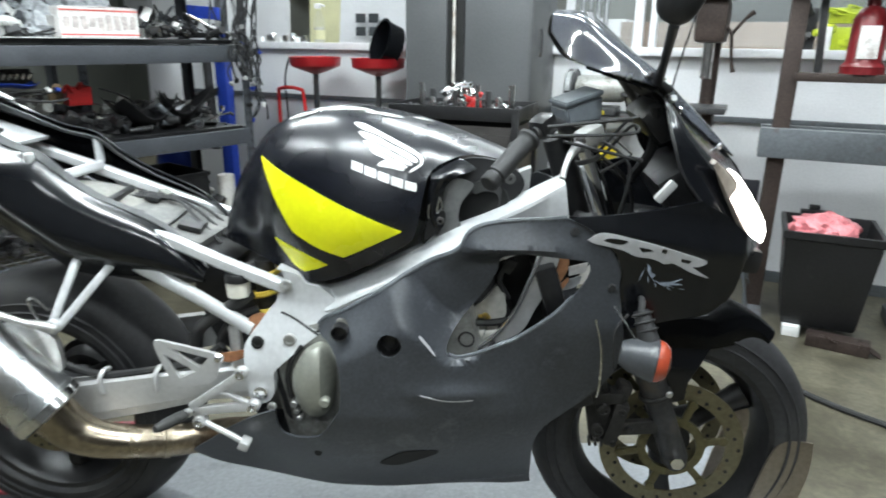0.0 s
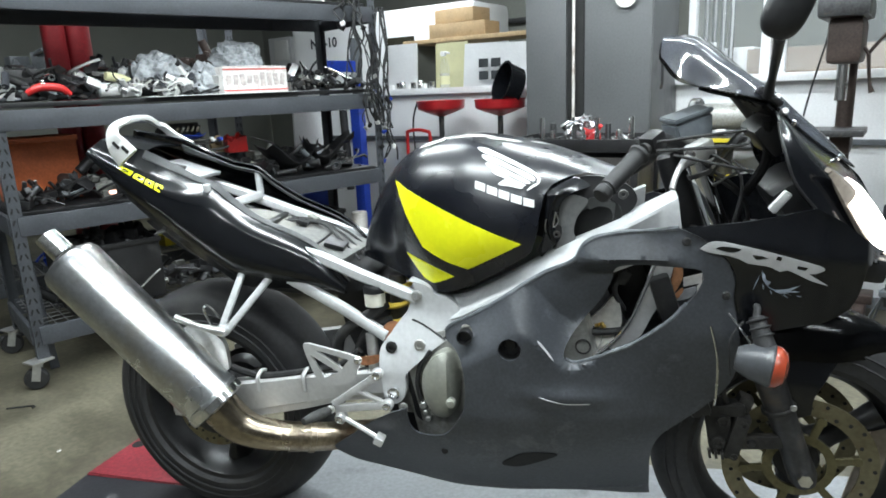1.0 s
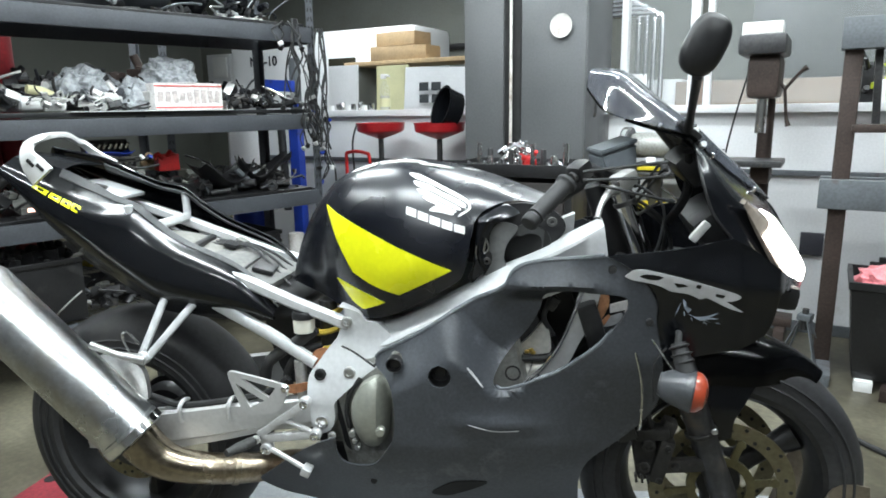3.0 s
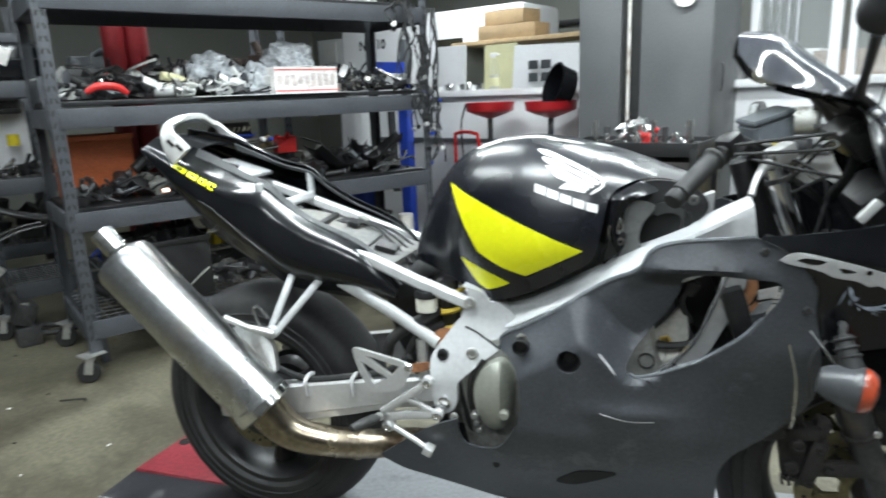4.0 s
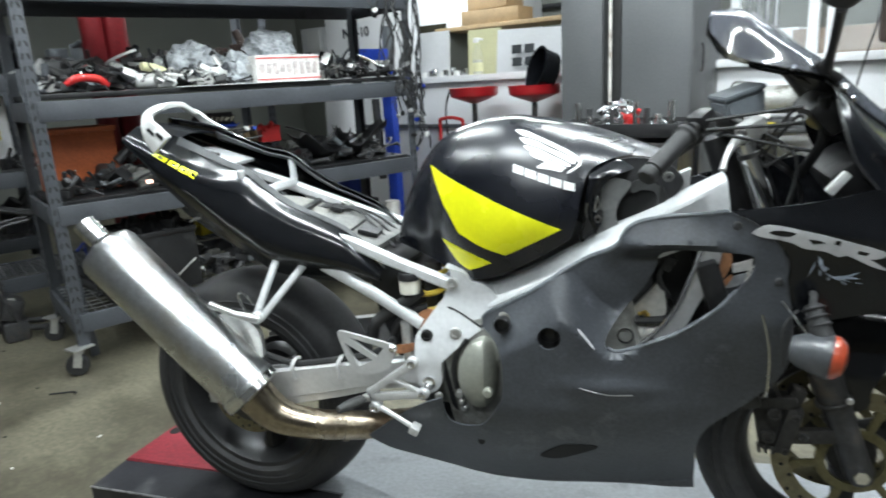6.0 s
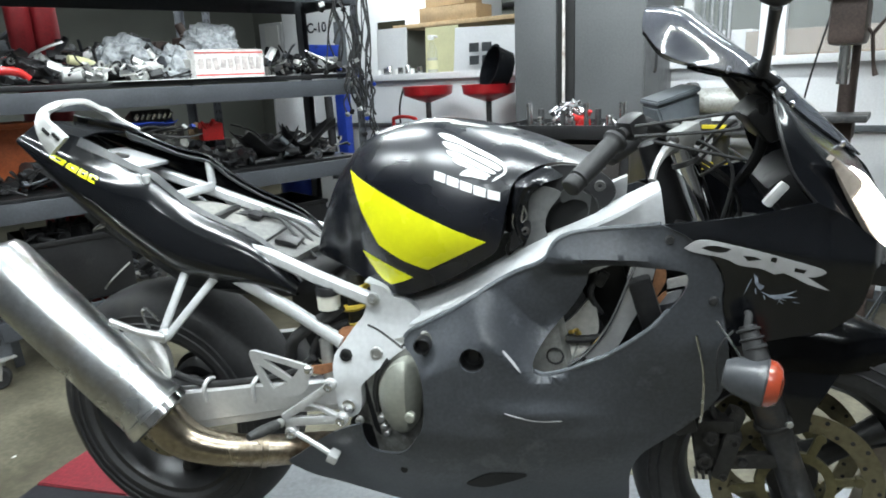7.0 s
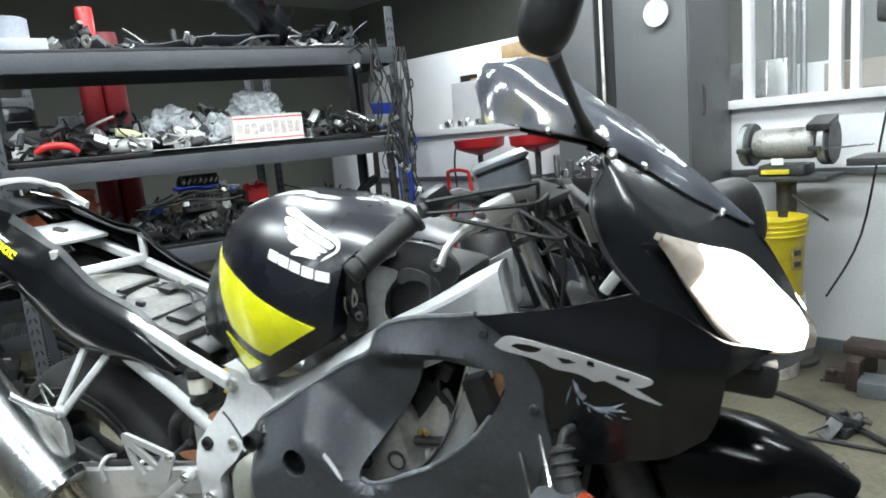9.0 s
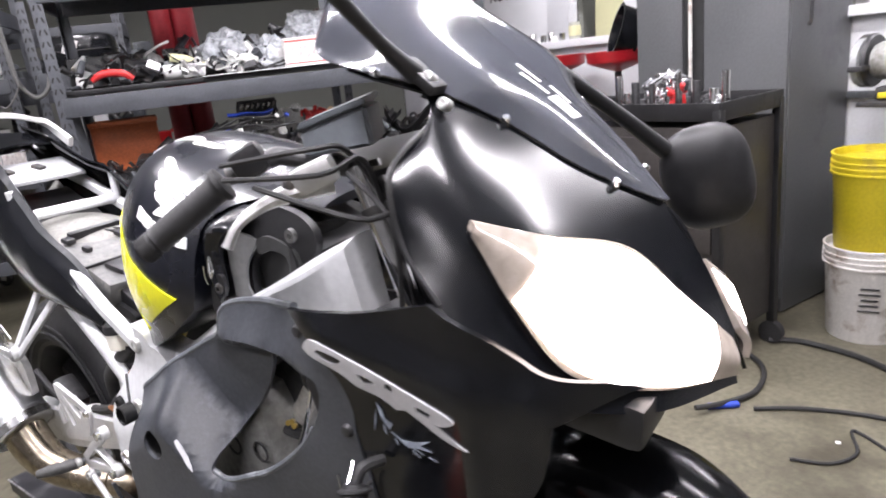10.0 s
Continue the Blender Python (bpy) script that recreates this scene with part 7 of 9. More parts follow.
# ---- bin with a pink bag ----
bn = thing("storage_bin", "black plastic storage bin with pink bags inside", "bin", pose(1.72, 2.86, 0, 0, 0, -24))
part("tub", lt([(0.0, 0.01), (0.2, 0.0), (0.21, 0.02), (0.26, 0.4), (0.275, 0.41), (0.275, 0.44), (0.25, 0.44), (0.2, 0.03), (0.0, 0.03)], (0, 0, 0), (0, 0, 1), 4), BLACK_PLASTIC, bn, m=pose(0, 0, 0.05, 0, 0, 45))
part("block", bx((-0.1, -0.14, 0.025), (0.07, 0.07, 0.05), None, 0.004), PAPER, bn)
bm = bmesh.new()
bmesh.ops.create_icosphere(bm, subdivisions=4, radius=1)
for v in bm.verts:
    v.co = Vector((v.co.x * 0.15, v.co.y * 0.13, v.co.z * 0.1)) * (1 + 0.25 * noise.noise(v.co * 4))
part("bag", bm, PINK, bn, "crumpled pink plastic bag", m=pose(-0.03, 0, 0.44))

# ---- oil drain funnels ----
BOWL_RED = mat("bowl_red_plastic", (0.42, 0.014, 0.02), 0.35, var=0.15, bump=0.04, coat=0.2, dirt=(0.2, 0.02, 0.02), dirt_amount=0.42, dirt_scale=8)


def drain(m, tall):
    d = thing("oil_drainer", "red wheeled oil drainer with a funnel bowl", "oil drainer", m, "oil drainers")
    part("bowl", lt([(0.02, 1.045), (0.1, 1.072), (0.15, 1.092), (0.158, 1.1), (0.162, 1.142), (0.168, 1.15), (0.16, 1.15), (0.152, 1.104), (0.08, 1.08), (0.0, 1.055)], n=40), BOWL_RED, d)
    part("stem", cy((0, 0, 0.5), (0, 0, 1.06), 0.018, n=14), DARK_METAL, d)
    part("drum", lt([(0.0, 0.1), (0.17, 0.1), (0.18, 0.12), (0.18, 0.52), (0.15, 0.56), (0.0, 0.57)], n=28), DARK_METAL, d, "grimy dark drum")
    for s in (-1, 1):
        part("wheel", lt([(0.0, -0.02), (0.08, -0.02), (0.09, -0.01), (0.09, 0.01), (0.08, 0.02), (0.0, 0.02)], (s * 0.18, 0.1, 0.09), (1, 0, 0), 20), BLACK_RUBBER, d)
    part("foot", cy((0, -0.14, 0), (0, -0.14, 0.12), 0.02, n=10), STEEL, d)
    if tall:
        part("push_handle", tb([(-0.28, -0.02, 0.4), (-0.27, -0.04, 0.88), (-0.24, -0.05, 0.95), (-0.1, -0.05, 0.95), (-0.07, -0.04, 0.88), (-0.06, -0.02, 0.4)], 0.012, 8, 5), RED, d)
        part("hose", tb([(-0.2, 0, 1.14), (-0.26, 0.02, 1.0), (-0.24, 0, 0.7), (-0.34, 0, 0.6), (-0.4, -0.05, 0.62)], 0.007, 6), BLACK_RUBBER, d)
    return d


drain(pose(-0.855, 4.325, 0, 0, 0, -24), True)
drain(pose(-0.435, 4.14, 0, 0, 0, -24), False)
pan = thing("drain_pan", "black round drain pan propped in a red funnel", "pan", pose(-0.32, 4.12, 1.215, 72, 0, -60))
part("shell", lt([(0.0, 0.0), (0.1, 0.0), (0.115, 0.01), (0.125, 0.11), (0.135, 0.115), (0.12, 0.115), (0.108, 0.014), (0.0, 0.008)], n=40), BLACK_GLOSS, pan)

# ---- tool cart with sockets ----
ct = thing("tool_cart", "dark steel tool cart with tools on top", "cart", pose(0.08, 3.22, 0, 0, 0, -20))
for z in (0.97,):
    part("tray", bx((0, 0, z - 0.05), (0.62, 0.4, 0.012), None, 0.003), BLACK_PLASTIC, ct)
    for y in (-0.2, 0.2):
        part("tray_lip", bx((0, y, z - 0.025), (0.62, 0.008, 0.06), None, 0.003), BLACK_PLASTIC, ct)
    for x in (-0.31, 0.31):
        part("tray_lip", bx((x, 0, z - 0.025), (0.008, 0.4, 0.06), None, 0.003), BLACK_PLASTIC, ct)
CART = mat("dark_brown_cart_paint", (0.032, 0.028, 0.026), 0.5, var=0.2, bump=0.05, dirt=(0.06, 0.055, 0.05), dirt_amount=0.42, dirt_scale=6)
part("carcase", bx((0, 0, 0.51), (0.59, 0.37, 0.76), None, 0.004), CART, ct, "dark brown steel cart body")
for z in (0.25, 0.46, 0.67):
    part("drawer", bx((0, -0.19, z + 0.09), (0.55, 0.012, 0.19), None, 0.004), CART, ct)
for x in (-0.3, 0.3):
    for y in (-0.19, 0.19):
        part("leg", bx((x, y, 0.52), (0.03, 0.03, 0.86), None, 0.003), BLACK_PLASTIC, ct)
        part("caster_wheel", lt([(0.0, -0.015), (0.045, -0.015), (0.045, 0.015), (0.0, 0.015)], (x, y, 0.045), (0, 1, 0), 16), BLACK_RUBBER, ct)


# ---- things on and round the racks ----
rnd = random.Random(7)


def casting(name, m, size, material, seed, label, category="part", bits=5):
    """A lumpy machine part: a body with bosses, flanges and stubs grown out of it."""
    r = random.Random(seed)
    sx, sy, sz = size
    ob = thing(name, label, category, m)

    def add(kind, bm):
        for v in bm.verts:
            v.co.z = max(v.co.z, 0.0)
        part(kind, bm, material, ob)

    if bits < 4:
        add("body", bx((0, 0, sz * 0.45), (sx * 0.8, sy * 0.8, sz * 0.9), (0, 0, r.uniform(-10, 10)), min(size) * 0.06))
    else:
        for h in (0.25, 0.6):
            add("body", bx((r.uniform(-0.15, 0.15) * sx, 0, sz * h), (sx * r.uniform(0.4, 0.75), sy * r.uniform(0.4, 0.7), sz * 0.45), (r.uniform(-12, 12), r.uniform(-15, 15), r.uniform(-30, 30)), min(size) * 0.05))
    for _ in range(bits + 2):
        p = Vector((r.uniform(-0.4, 0.4) * sx, r.uniform(-0.45, 0.2) * sy, r.uniform(0.25, 0.9) * sz))
        k = r.random()
        if k < 0.45:
            d = Vector((r.uniform(-1, 1), r.uniform(-1, 0.2), r.uniform(-0.3, 1))).normalized()
            add("boss", cy(p, p + d * min(size) * r.uniform(0.4, 0.9), min(size) * r.uniform(0.1, 0.25), None, 12, min(size) * 0.03))
        elif k < 0.8:
            add("flange", bx(p, (sx * r.uniform(0.2, 0.5), sy * r.uniform(0.2, 0.5), sz * r.uniform(0.1, 0.3)), (r.uniform(-40, 40), r.uniform(-40, 40), r.uniform(-60, 60)), 0.003))
        else:
            add("pipe_stub", tb([p, p + Vector((r.uniform(-0.4, 0.4) * sx, -0.3 * sy, 0.25 * sz)), p + Vector((r.uniform(-0.6, 0.6) * sx, -0.35 * sy, r.uniform(-0.1, 0.1) * sz))], min(size) * 0.06, 7, 4))
    return ob


def pile(m, wide, deep, n, mats, seed, label, tall=0.09):
    """A low heap of small greasy parts: rods, blocks, tubes and brackets, one mesh for each material."""
    r = random.Random(seed)
    ob = thing("small_parts", label, "parts", m, kind="stuff")
    for mt in mats:
        bm = bmesh.new()
        for _ in range(n // len(mats)):
            x, y = r.uniform(0, wide), r.uniform(0, deep)
            p = Vector((x, y, r.uniform(0.0, tall) * (0.4 + 0.6 * y / deep)))
            q, s = r.random(), r.uniform(0.02, 0.07)
            d = Vector((r.uniform(-1, 1), r.uniform(-1, 1), r.uniform(-0.2, 0.7))).normalized()
            if q < 0.3:
                cyl(bm, p, p + d * s * 1.6, s * r.uniform(0.12, 0.4), None, 10)
            elif q < 0.6:
                box(bm, p + Vector((0, 0, s * 0.3)), (s * r.uniform(0.5, 1.6), s, s * r.uniform(0.2, 0.8)), (r.uniform(-50, 50), r.uniform(-50, 50), r.uniform(-90, 90)), 0.002)
            elif q < 0.8:
                lathe(bm, [(s * 0.3, -s * 0.1), (s * 0.6, -s * 0.1), (s * 0.6, s * 0.1), (s * 0.3, s * 0.1)], p + Vector((0, 0, s * 0.4)), d, 12, True)
            else:
                e = Vector((d.y, -d.x, 0.2))
                tube(bm, [p, p + d * s + e * s * 0.5, p + d * s * 2.2, p + d * s * 3 - e * s * 0.6], r.uniform(0.003, 0.007), 6, 3)
        for v in bm.verts:
            v.co.z = max(v.co.z, 0.0)
        part("heap", bm, mt, ob)
    return ob


def loom(name, m, n, spread, length, material, seed, label, drop=True):
    """A tangle of wires hanging from or lying on something."""
    r = random.Random(seed)
    t = thing(name, label, "wiring", m)
    for k in range(n):
        pts = [Vector((r.uniform(-0.02, 0.02), r.uniform(-0.015, 0.015), 0))]
        for i in range(5):
            q = pts[-1].copy()
            q.x += r.uniform(-spread, spread)
            q.y += r.uniform(-0.03, 0.03)
            q.z += -length / 5 * r.uniform(0.5, 1.2) if drop else r.uniform(-0.02, 0.03)
            if not drop:
                q.x += length / 5 * r.choice((1, 1, -0.3))
                q.z = max(0.006, q.z)
            pts.append(q)
        part("wire", tb(pts, r.uniform(0.003, 0.0065), 6, 4), material, t)
        if r.random() < 0.75:
            part("connector", bx(pts[-1], (0.022, 0.016, 0.028), (r.uniform(0, 90), r.uniform(0, 90), 0), 0.003), r.choice((PAPER, BLACK_PLASTIC, BLACK_PLASTIC, BLUE, ALU)), t)
    return t


def bag(m, size, seed, label="crumpled clear plastic bag"):
    bm = bmesh.new()
    bmesh.ops.create_icosphere(bm, subdivisions=4, radius=1)
    o = Vector((seed * 3.1, seed * 1.7, 0))
    for v in bm.verts:
        c = v.co.copy()
        k = 1 + 0.35 * noise.noise(c * 2.2 + o) + 0.28 * abs(noise.noise(c * 5 + o)) - 0.12 * abs(noise.noise(c * 11 + o))
        v.co = Vector((c.x * size[0] * k, c.y * size[1] * k, max(-0.45, c.z) * size[2] * k + 0.45 * size[2]))
        v.co.z = max(0, v.co.z)
    return solo("plastic_bag", bm, BAG, label, "bag", m, angle=25)


def sheet(name, m, w, h, curl, material, label, category, seed=0):
    """A bent moulded panel lying or leaning."""
    bm = bmesh.new()
    bmesh.ops.create_grid(bm, x_segments=18, y_segments=12, size=0.5)
    for v in bm.verts:
        x, y = v.co.x, v.co.y
        e = 1 - 0.5 * near(abs(x + 0.15 * math.sin(5 * y + seed)), 0.25, 0.6)
        v.co = Vector((x * w, y * h * e, curl * (x * x * 1.8 + y * y) + 0.2 * curl * math.sin(6 * x + seed)))
    bmesh.ops.solidify(bm, geom=bm.faces[:], thickness=0.004)
    zmin = min(v.co.z for v in bm.verts)
    for v in bm.verts:
        v.co.z -= zmin
    return solo(name, bm, material, label, category, m)


def carton(name, m, s, material, label, stripes=False):
    c = thing(name, label, "box", m)
    part("shell", bx((0, 0, s[2] / 2), s, None, 0.004), material, c)
    for a in (-1, 1):
        part("flap", bx((a * s[0] / 4, 0, s[2] + 0.003), (s[0] / 2 - 0.002, s[1], 0.004), (0, a * 1.5, 0), 0.001), material, c)
    if stripes:
        for z in (0.012, s[2] - 0.012):
            part("stripe", bx((0, -s[1] / 2 - 0.001, z), (s[0] * 0.99, 0.003, 0.006), None, 0), BAR_RED, c)
        r = random.Random(3)
        for k in range(9):
            part("print_blot", bx(((k - 4) * s[0] / 9.6, -s[1] / 2 - 0.001, s[2] * 0.5), (s[0] / 14, 0.003, s[2] * r.uniform(0.3, 0.55)), (0, r.uniform(-12, 12), 0), 0.001), mat("faded_print", (0.5, 0.45, 0.43), 0.6, var=0.25, scale=40), c)
    return c


def tray(name, m, s, material, label):
    t = thing(name, label, "bin", m)
    part("bottom", bx((0, 0, 0.006), (s[0], s[1], 0.012), None, 0.003), material, t)
    for y in (-1, 1):
        part("side", bx((0, y * s[1] / 2, s[2] / 2), (s[0], 0.008, s[2]), None, 0.003), material, t)
    for x in (-1, 1):
        part("side", bx((x * s[0] / 2, 0, s[2] / 2), (0.008, s[1], s[2]), None, 0.003), material, t)
    part("rim", bx((0, -s[1] / 2 - 0.006, s[2] - 0.012), (s[0] + 0.02, 0.012, 0.024), None, 0.004), material, t)
    return t


def can(name, m, r, h, material, label, category="can"):
    return solo(name, lt([(0.0, 0.0), (r, 0.0), (r, h * 0.96), (r * 0.92, h), (r * 0.5, h), (0.0, h * 0.99)], n=24), material, label, category, m)


def on(u, y, z, a=0.0):
    return SHELF @ pose(u, y, z, 0, 0, a)


# boards on the rack levels
MID, LOW, TOP, BOT = 1.25, 0.79, 1.725, 0.29
solo("shelf_board", bx((1.0, 0.3, 1.236), (1.9, 0.56, 0.022), None, 0.003), BLACK_PLASTIC, "dark board lying on the rack's middle shelf", "board", SHELF)
solo("shelf_board", bx((1.0, 0.3, 0.778), (1.9, 0.56, 0.02), None, 0.003), BLACK_PLASTIC, "dark board lying on the rack's lower shelf", "board", SHELF)
solo("shelf_board", bx((1.0, 0.3, 1.713), (1.9, 0.56, 0.02), None, 0.003), BLACK_PLASTIC, "dark board lying on the rack's top shelf", "board", SHELF)
solo("paper_sheet", bx((1.06, 0.07, 1.249), (0.8, 0.15, 0.003), (0, 0, 1), 0.001), PAPER, "white paper lining along the rack's middle shelf", "paper", SHELF)
# middle level
carton("parts_carton", on(1.245, 0.2, 1.252, 2), (0.37, 0.28, 0.13), WHITE_CARD, "white printed carton with red edge stripes on the rack", True)
bag(on(1.24, 0.24, 1.39), (0.13, 0.1, 0.085), 3)
bag(on(1.02, 0.18, 1.252), (0.09, 0.07, 0.11), 5)
bag(on(1.3, 0.3, 1.4), (0.09, 0.07, 0.07), 8)
bag(on(0.8, 0.24, 1.33), (0.12, 0.09, 0.09), 11, "clear plastic bag round a cylinder head")
bag(on(0.48, 0.3, 1.252), (0.12, 0.08, 0.06), 13)
bag(on(0.3, 0.26, 1.252), (0.12, 0.09, 0.05), 17)
bag(on(0.93, 0.36, 1.3), (0.1, 0.08, 0.09), 19)
casting("cylinder_head", on(0.84, 0.16, 1.252, 8), (0.22, 0.12, 0.1), ALU, 4, "dull aluminium cylinder head", bits=9)
casting("engine_cover", on(0.66, 0.34, 1.252), (0.16, 0.14, 0.12), ALU, 9, "cast aluminium engine cover")
casting("throttle_body", on(0.95, 0.3, 1.252, 30), (0.16, 0.12, 0.15), DARK_METAL, 14, "dark throttle body on the rack", bits=8)
casting("starter_motor", on(0.4, 0.12, 1.252, 15), (0.13, 0.09, 0.07), DARK_METAL, 15, "black starter motor on the rack", bits=7)
casting("carburettor", on(0.62, 0.1, 1.252, -12), (0.12, 0.09, 0.06), ALU, 16, "small grey carburettor on the rack", bits=8)
casting("pump", on(0.22, 0.13, 1.252), (0.1, 0.08, 0.07), DARK_METAL, 18, "dark water pump on the rack")
can("white_canister", on(0.56, 0.22, 1.252), 0.035, 0.07, PAPER, "small white plastic canister")
solo("white_cylinder", cy((-0.09, 0, 0.035), (0.1, -0.02, 0.035), 0.034, n=20, bev=0.008), PAPER, "white plastic cylinder lying on the rack", "cylinder", on(0.58, 0.15, 1.252, 6))
solo("cream_handle", tb([(-0.07, 0, 0.1), (0, 0, 0.085), (0.08, -0.01, 0.045)], [0.02, 0.022, 0.018], 10, 4), PALE_YELLOW, "cream plastic handle leaning on a white cylinder", "handle", on(0.6, 0.13, 1.252, 5))
solo("red_lever", tb([(-0.08, 0, 0.03), (-0.03, -0.01, 0.055), (0.05, 0, 0.05), (0.09, 0, 0.02)], [0.012, 0.018, 0.018, 0.014], 10, 5), RED, "bent red plastic lever", "lever", on(0.27, 0.06, 1.252, 4))
carton("black_case", on(0.2, 0.36, 1.252, -8), (0.24, 0.2, 0.14), BLACK_PLASTIC, "black plastic case with a paper label")
solo("paper_tag", bx((0, 0, 0.05), (0.09, 0.003, 0.1), (-12, 0, 0), 0), PAPER, "white paper label leaning on a black case", "paper", on(0.14, 0.24, 1.255, -8))
can("silver_socket", on(1.53, 0.2, 1.252), 0.034, 0.05, STEEL, "bright steel ring on the rack", "ring")
casting("bracket", on(1.68, 0.25, 1.252, 20), (0.16, 0.1, 0.08), DARK_METAL, 21, "dark steel bracket on the rack shelf", bits=6)
casting("regulator", on(1.82, 0.3, 1.252), (0.12, 0.1, 0.09), DARK_METAL, 22, "dark finned regulator on the rack", bits=6)
loom("wiring_loom", on(0.95, 0.12, 1.256), 6, 0.04, 0.25, BLACK_RUBBER, 23, "black wiring lying on the rack", False)
loom("wiring_loom", on(0.3, 0.18, 1.256), 5, 0.04, 0.3, BLACK_RUBBER, 24, "black wiring lying on the rack", False)
sheet("fairing_piece", on(0.5, 0.42, 1.252, 10), 0.5, 0.2, 0.25, BLACK_GLOSS, "broken black fairing piece", "fairing", 2)
# hanging wires at the right-hand post
for k, (u, y, z, n, L_) in enumerate(((1.86, -0.03, 1.74, 7, 0.5), (1.93, -0.04, 1.55, 6, 0.4), (1.9, -0.05, 1.28, 6, 0.3), (2.02, -0.03, 1.7, 6, 0.75), (2.03, -0.03, 1.2, 5, 0.4), (1.78, -0.04, 1.72, 4, 0.16))):
    loom("wiring_loom", on(u, y, z), n, 0.035, L_, BLACK_RUBBER, 40 + k, "black wiring harness with connectors hung on the rack post")
# top level
casting("plastic_tub", on(0.2, 0.22, 1.725, 5), (0.28, 0.24, 0.07), mat("pale_grey_plastic", (0.42, 0.44, 0.48), 0.5, var=0.08, bump=0.04), 50, "pale grey plastic tub on the rack", bits=1)
can("grey_pot", on(0.17, 0.24, 1.79), 0.085, 0.1, mat("blue_grey_plastic", (0.3, 0.32, 0.37), 0.5, var=0.1, bump=0.04), "blue-grey plastic pot on the tub", "pot")
can("black_tin", on(0.47, 0.2, 1.725), 0.085, 0.06, BLACK_PLASTIC, "round black tin on the rack", "tin")
casting("red_can_stack", on(0.47, 0.24, 1.785, 10), (0.1, 0.08, 0.07), DARK_METAL, 52, "small dark motor on a tin", bits=6)
can("red_bottle", on(0.5, 0.36, 1.725), 0.04, 0.24, RED, "red bottle on the rack", "bottle")
sheet("fairing_piece", on(0.95, 0.3, 1.725, 0), 0.6, 0.3, 0.15, mat("grey_fairing", (0.14, 0.15, 0.17), 0.45, var=0.15), "grey fairing panel lying on the rack", "fairing", 1)
sheet("fairing_piece", on(1.35, 0.26, 1.725, 15), 0.36, 0.26, 0.4, BLACK_GLOSS, "curved black mudguard on the rack", "mudguard", 3)
casting("headlamp_unit", on(1.66, 0.2, 1.725, 10), (0.24, 0.16, 0.12), BLACK_GLOSS, 54, "black headlamp unit with wires", bits=6)
loom("wiring_loom", on(1.55, 0.1, 1.73), 6, 0.05, 0.3, ALU, 55, "grey cables lying on the top shelf", False)
for k in range(7):
    casting("loose_part", on(0.6 + 0.18 * k, 0.42, 1.725, 30 * k), (0.13, 0.1, 0.06 + 0.02 * (k % 3)), (DARK_METAL, BLACK_PLASTIC, ALU)[k % 3], 60 + k, "dusty motorcycle part on the top shelf")
# lower level
tray("orange_bin", on(0.24, 0.4, 0.79, 4), (0.3, 0.22, 0.3), ORANGE_PLASTIC, "dirty orange plastic bin")
for k in range(16):
    u = 0.12 + 0.115 * k + rnd.uniform(-0.02, 0.02)
    casting("engine_part", on(u, rnd.uniform(0.08, 0.34), 0.79, rnd.uniform(0, 90)), (rnd.uniform(0.1, 0.2), rnd.uniform(0.08, 0.14), rnd.uniform(0.06, 0.15)), (DARK_METAL, BLACK_PLASTIC, DARK_METAL, ENGINE)[k % 4], 80 + k, "greasy dark engine part on the lower shelf", bits=7)
sheet("fairing_piece", on(1.45, 0.14, 0.82, 12), 0.36, 0.2, 0.14, BLACK_PLASTIC, "black inner fairing piece", "fairing", 5)
sheet("fairing_piece", on(1.7, 0.14, 0.82, -20), 0.3, 0.2, 0.2, BLACK_PLASTIC, "crumpled black plastic undertray", "fairing", 6)
sheet("blue_rag", on(0.85, 0.12, 1.03, 8), 0.22, 0.08, 0.06, BLUE, "blue rag lying on parts", "rag", 2)
casting("red_part", on(1.2, 0.3, 0.93), (0.14, 0.1, 0.1), RED, 97, "red plastic part on the rack", bits=3)
rk = thing("socket_rack", "block of bright metal parts in rows", "tray", on(0.9, 0.3, 0.9, 3))
part("plate", bx((0, 0, 0.1), (0.2, 0.1, 0.2), (-20, 0, 0), 0.006), DARK_METAL, rk)
for i in range(4):
    for j in range(7):
        part("fin", cy((-0.085 + 0.028 * j, -0.06 + 0.012 * i, 0.03 + 0.045 * i), (-0.075 + 0.028 * j, -0.075 + 0.012 * i, 0.055 + 0.045 * i), 0.009, n=8), STEEL, rk)
loom("wiring_loom", on(0.6, 0.08, 0.97), 7, 0.05, 0.4, BLACK_RUBBER, 99, "black cables lying over parts", False)
# a bracket with a small lamp on the lower shelf edge
lm = thing("marker_lamp", "small lit lamp on a bracket at the rack's lower shelf", "lamp", on(0.44, -0.04, 0.8))
part("lens", bx((0, 0, 0.035), (0.028, 0.02, 0.016), None, 0.004), GLOW_RED, lm)
part("arm", bx((-0.01, 0.01, 0.01), (0.1, 0.016, 0.016), (0, -8, 0), 0.004), BLACK_PLASTIC, lm)
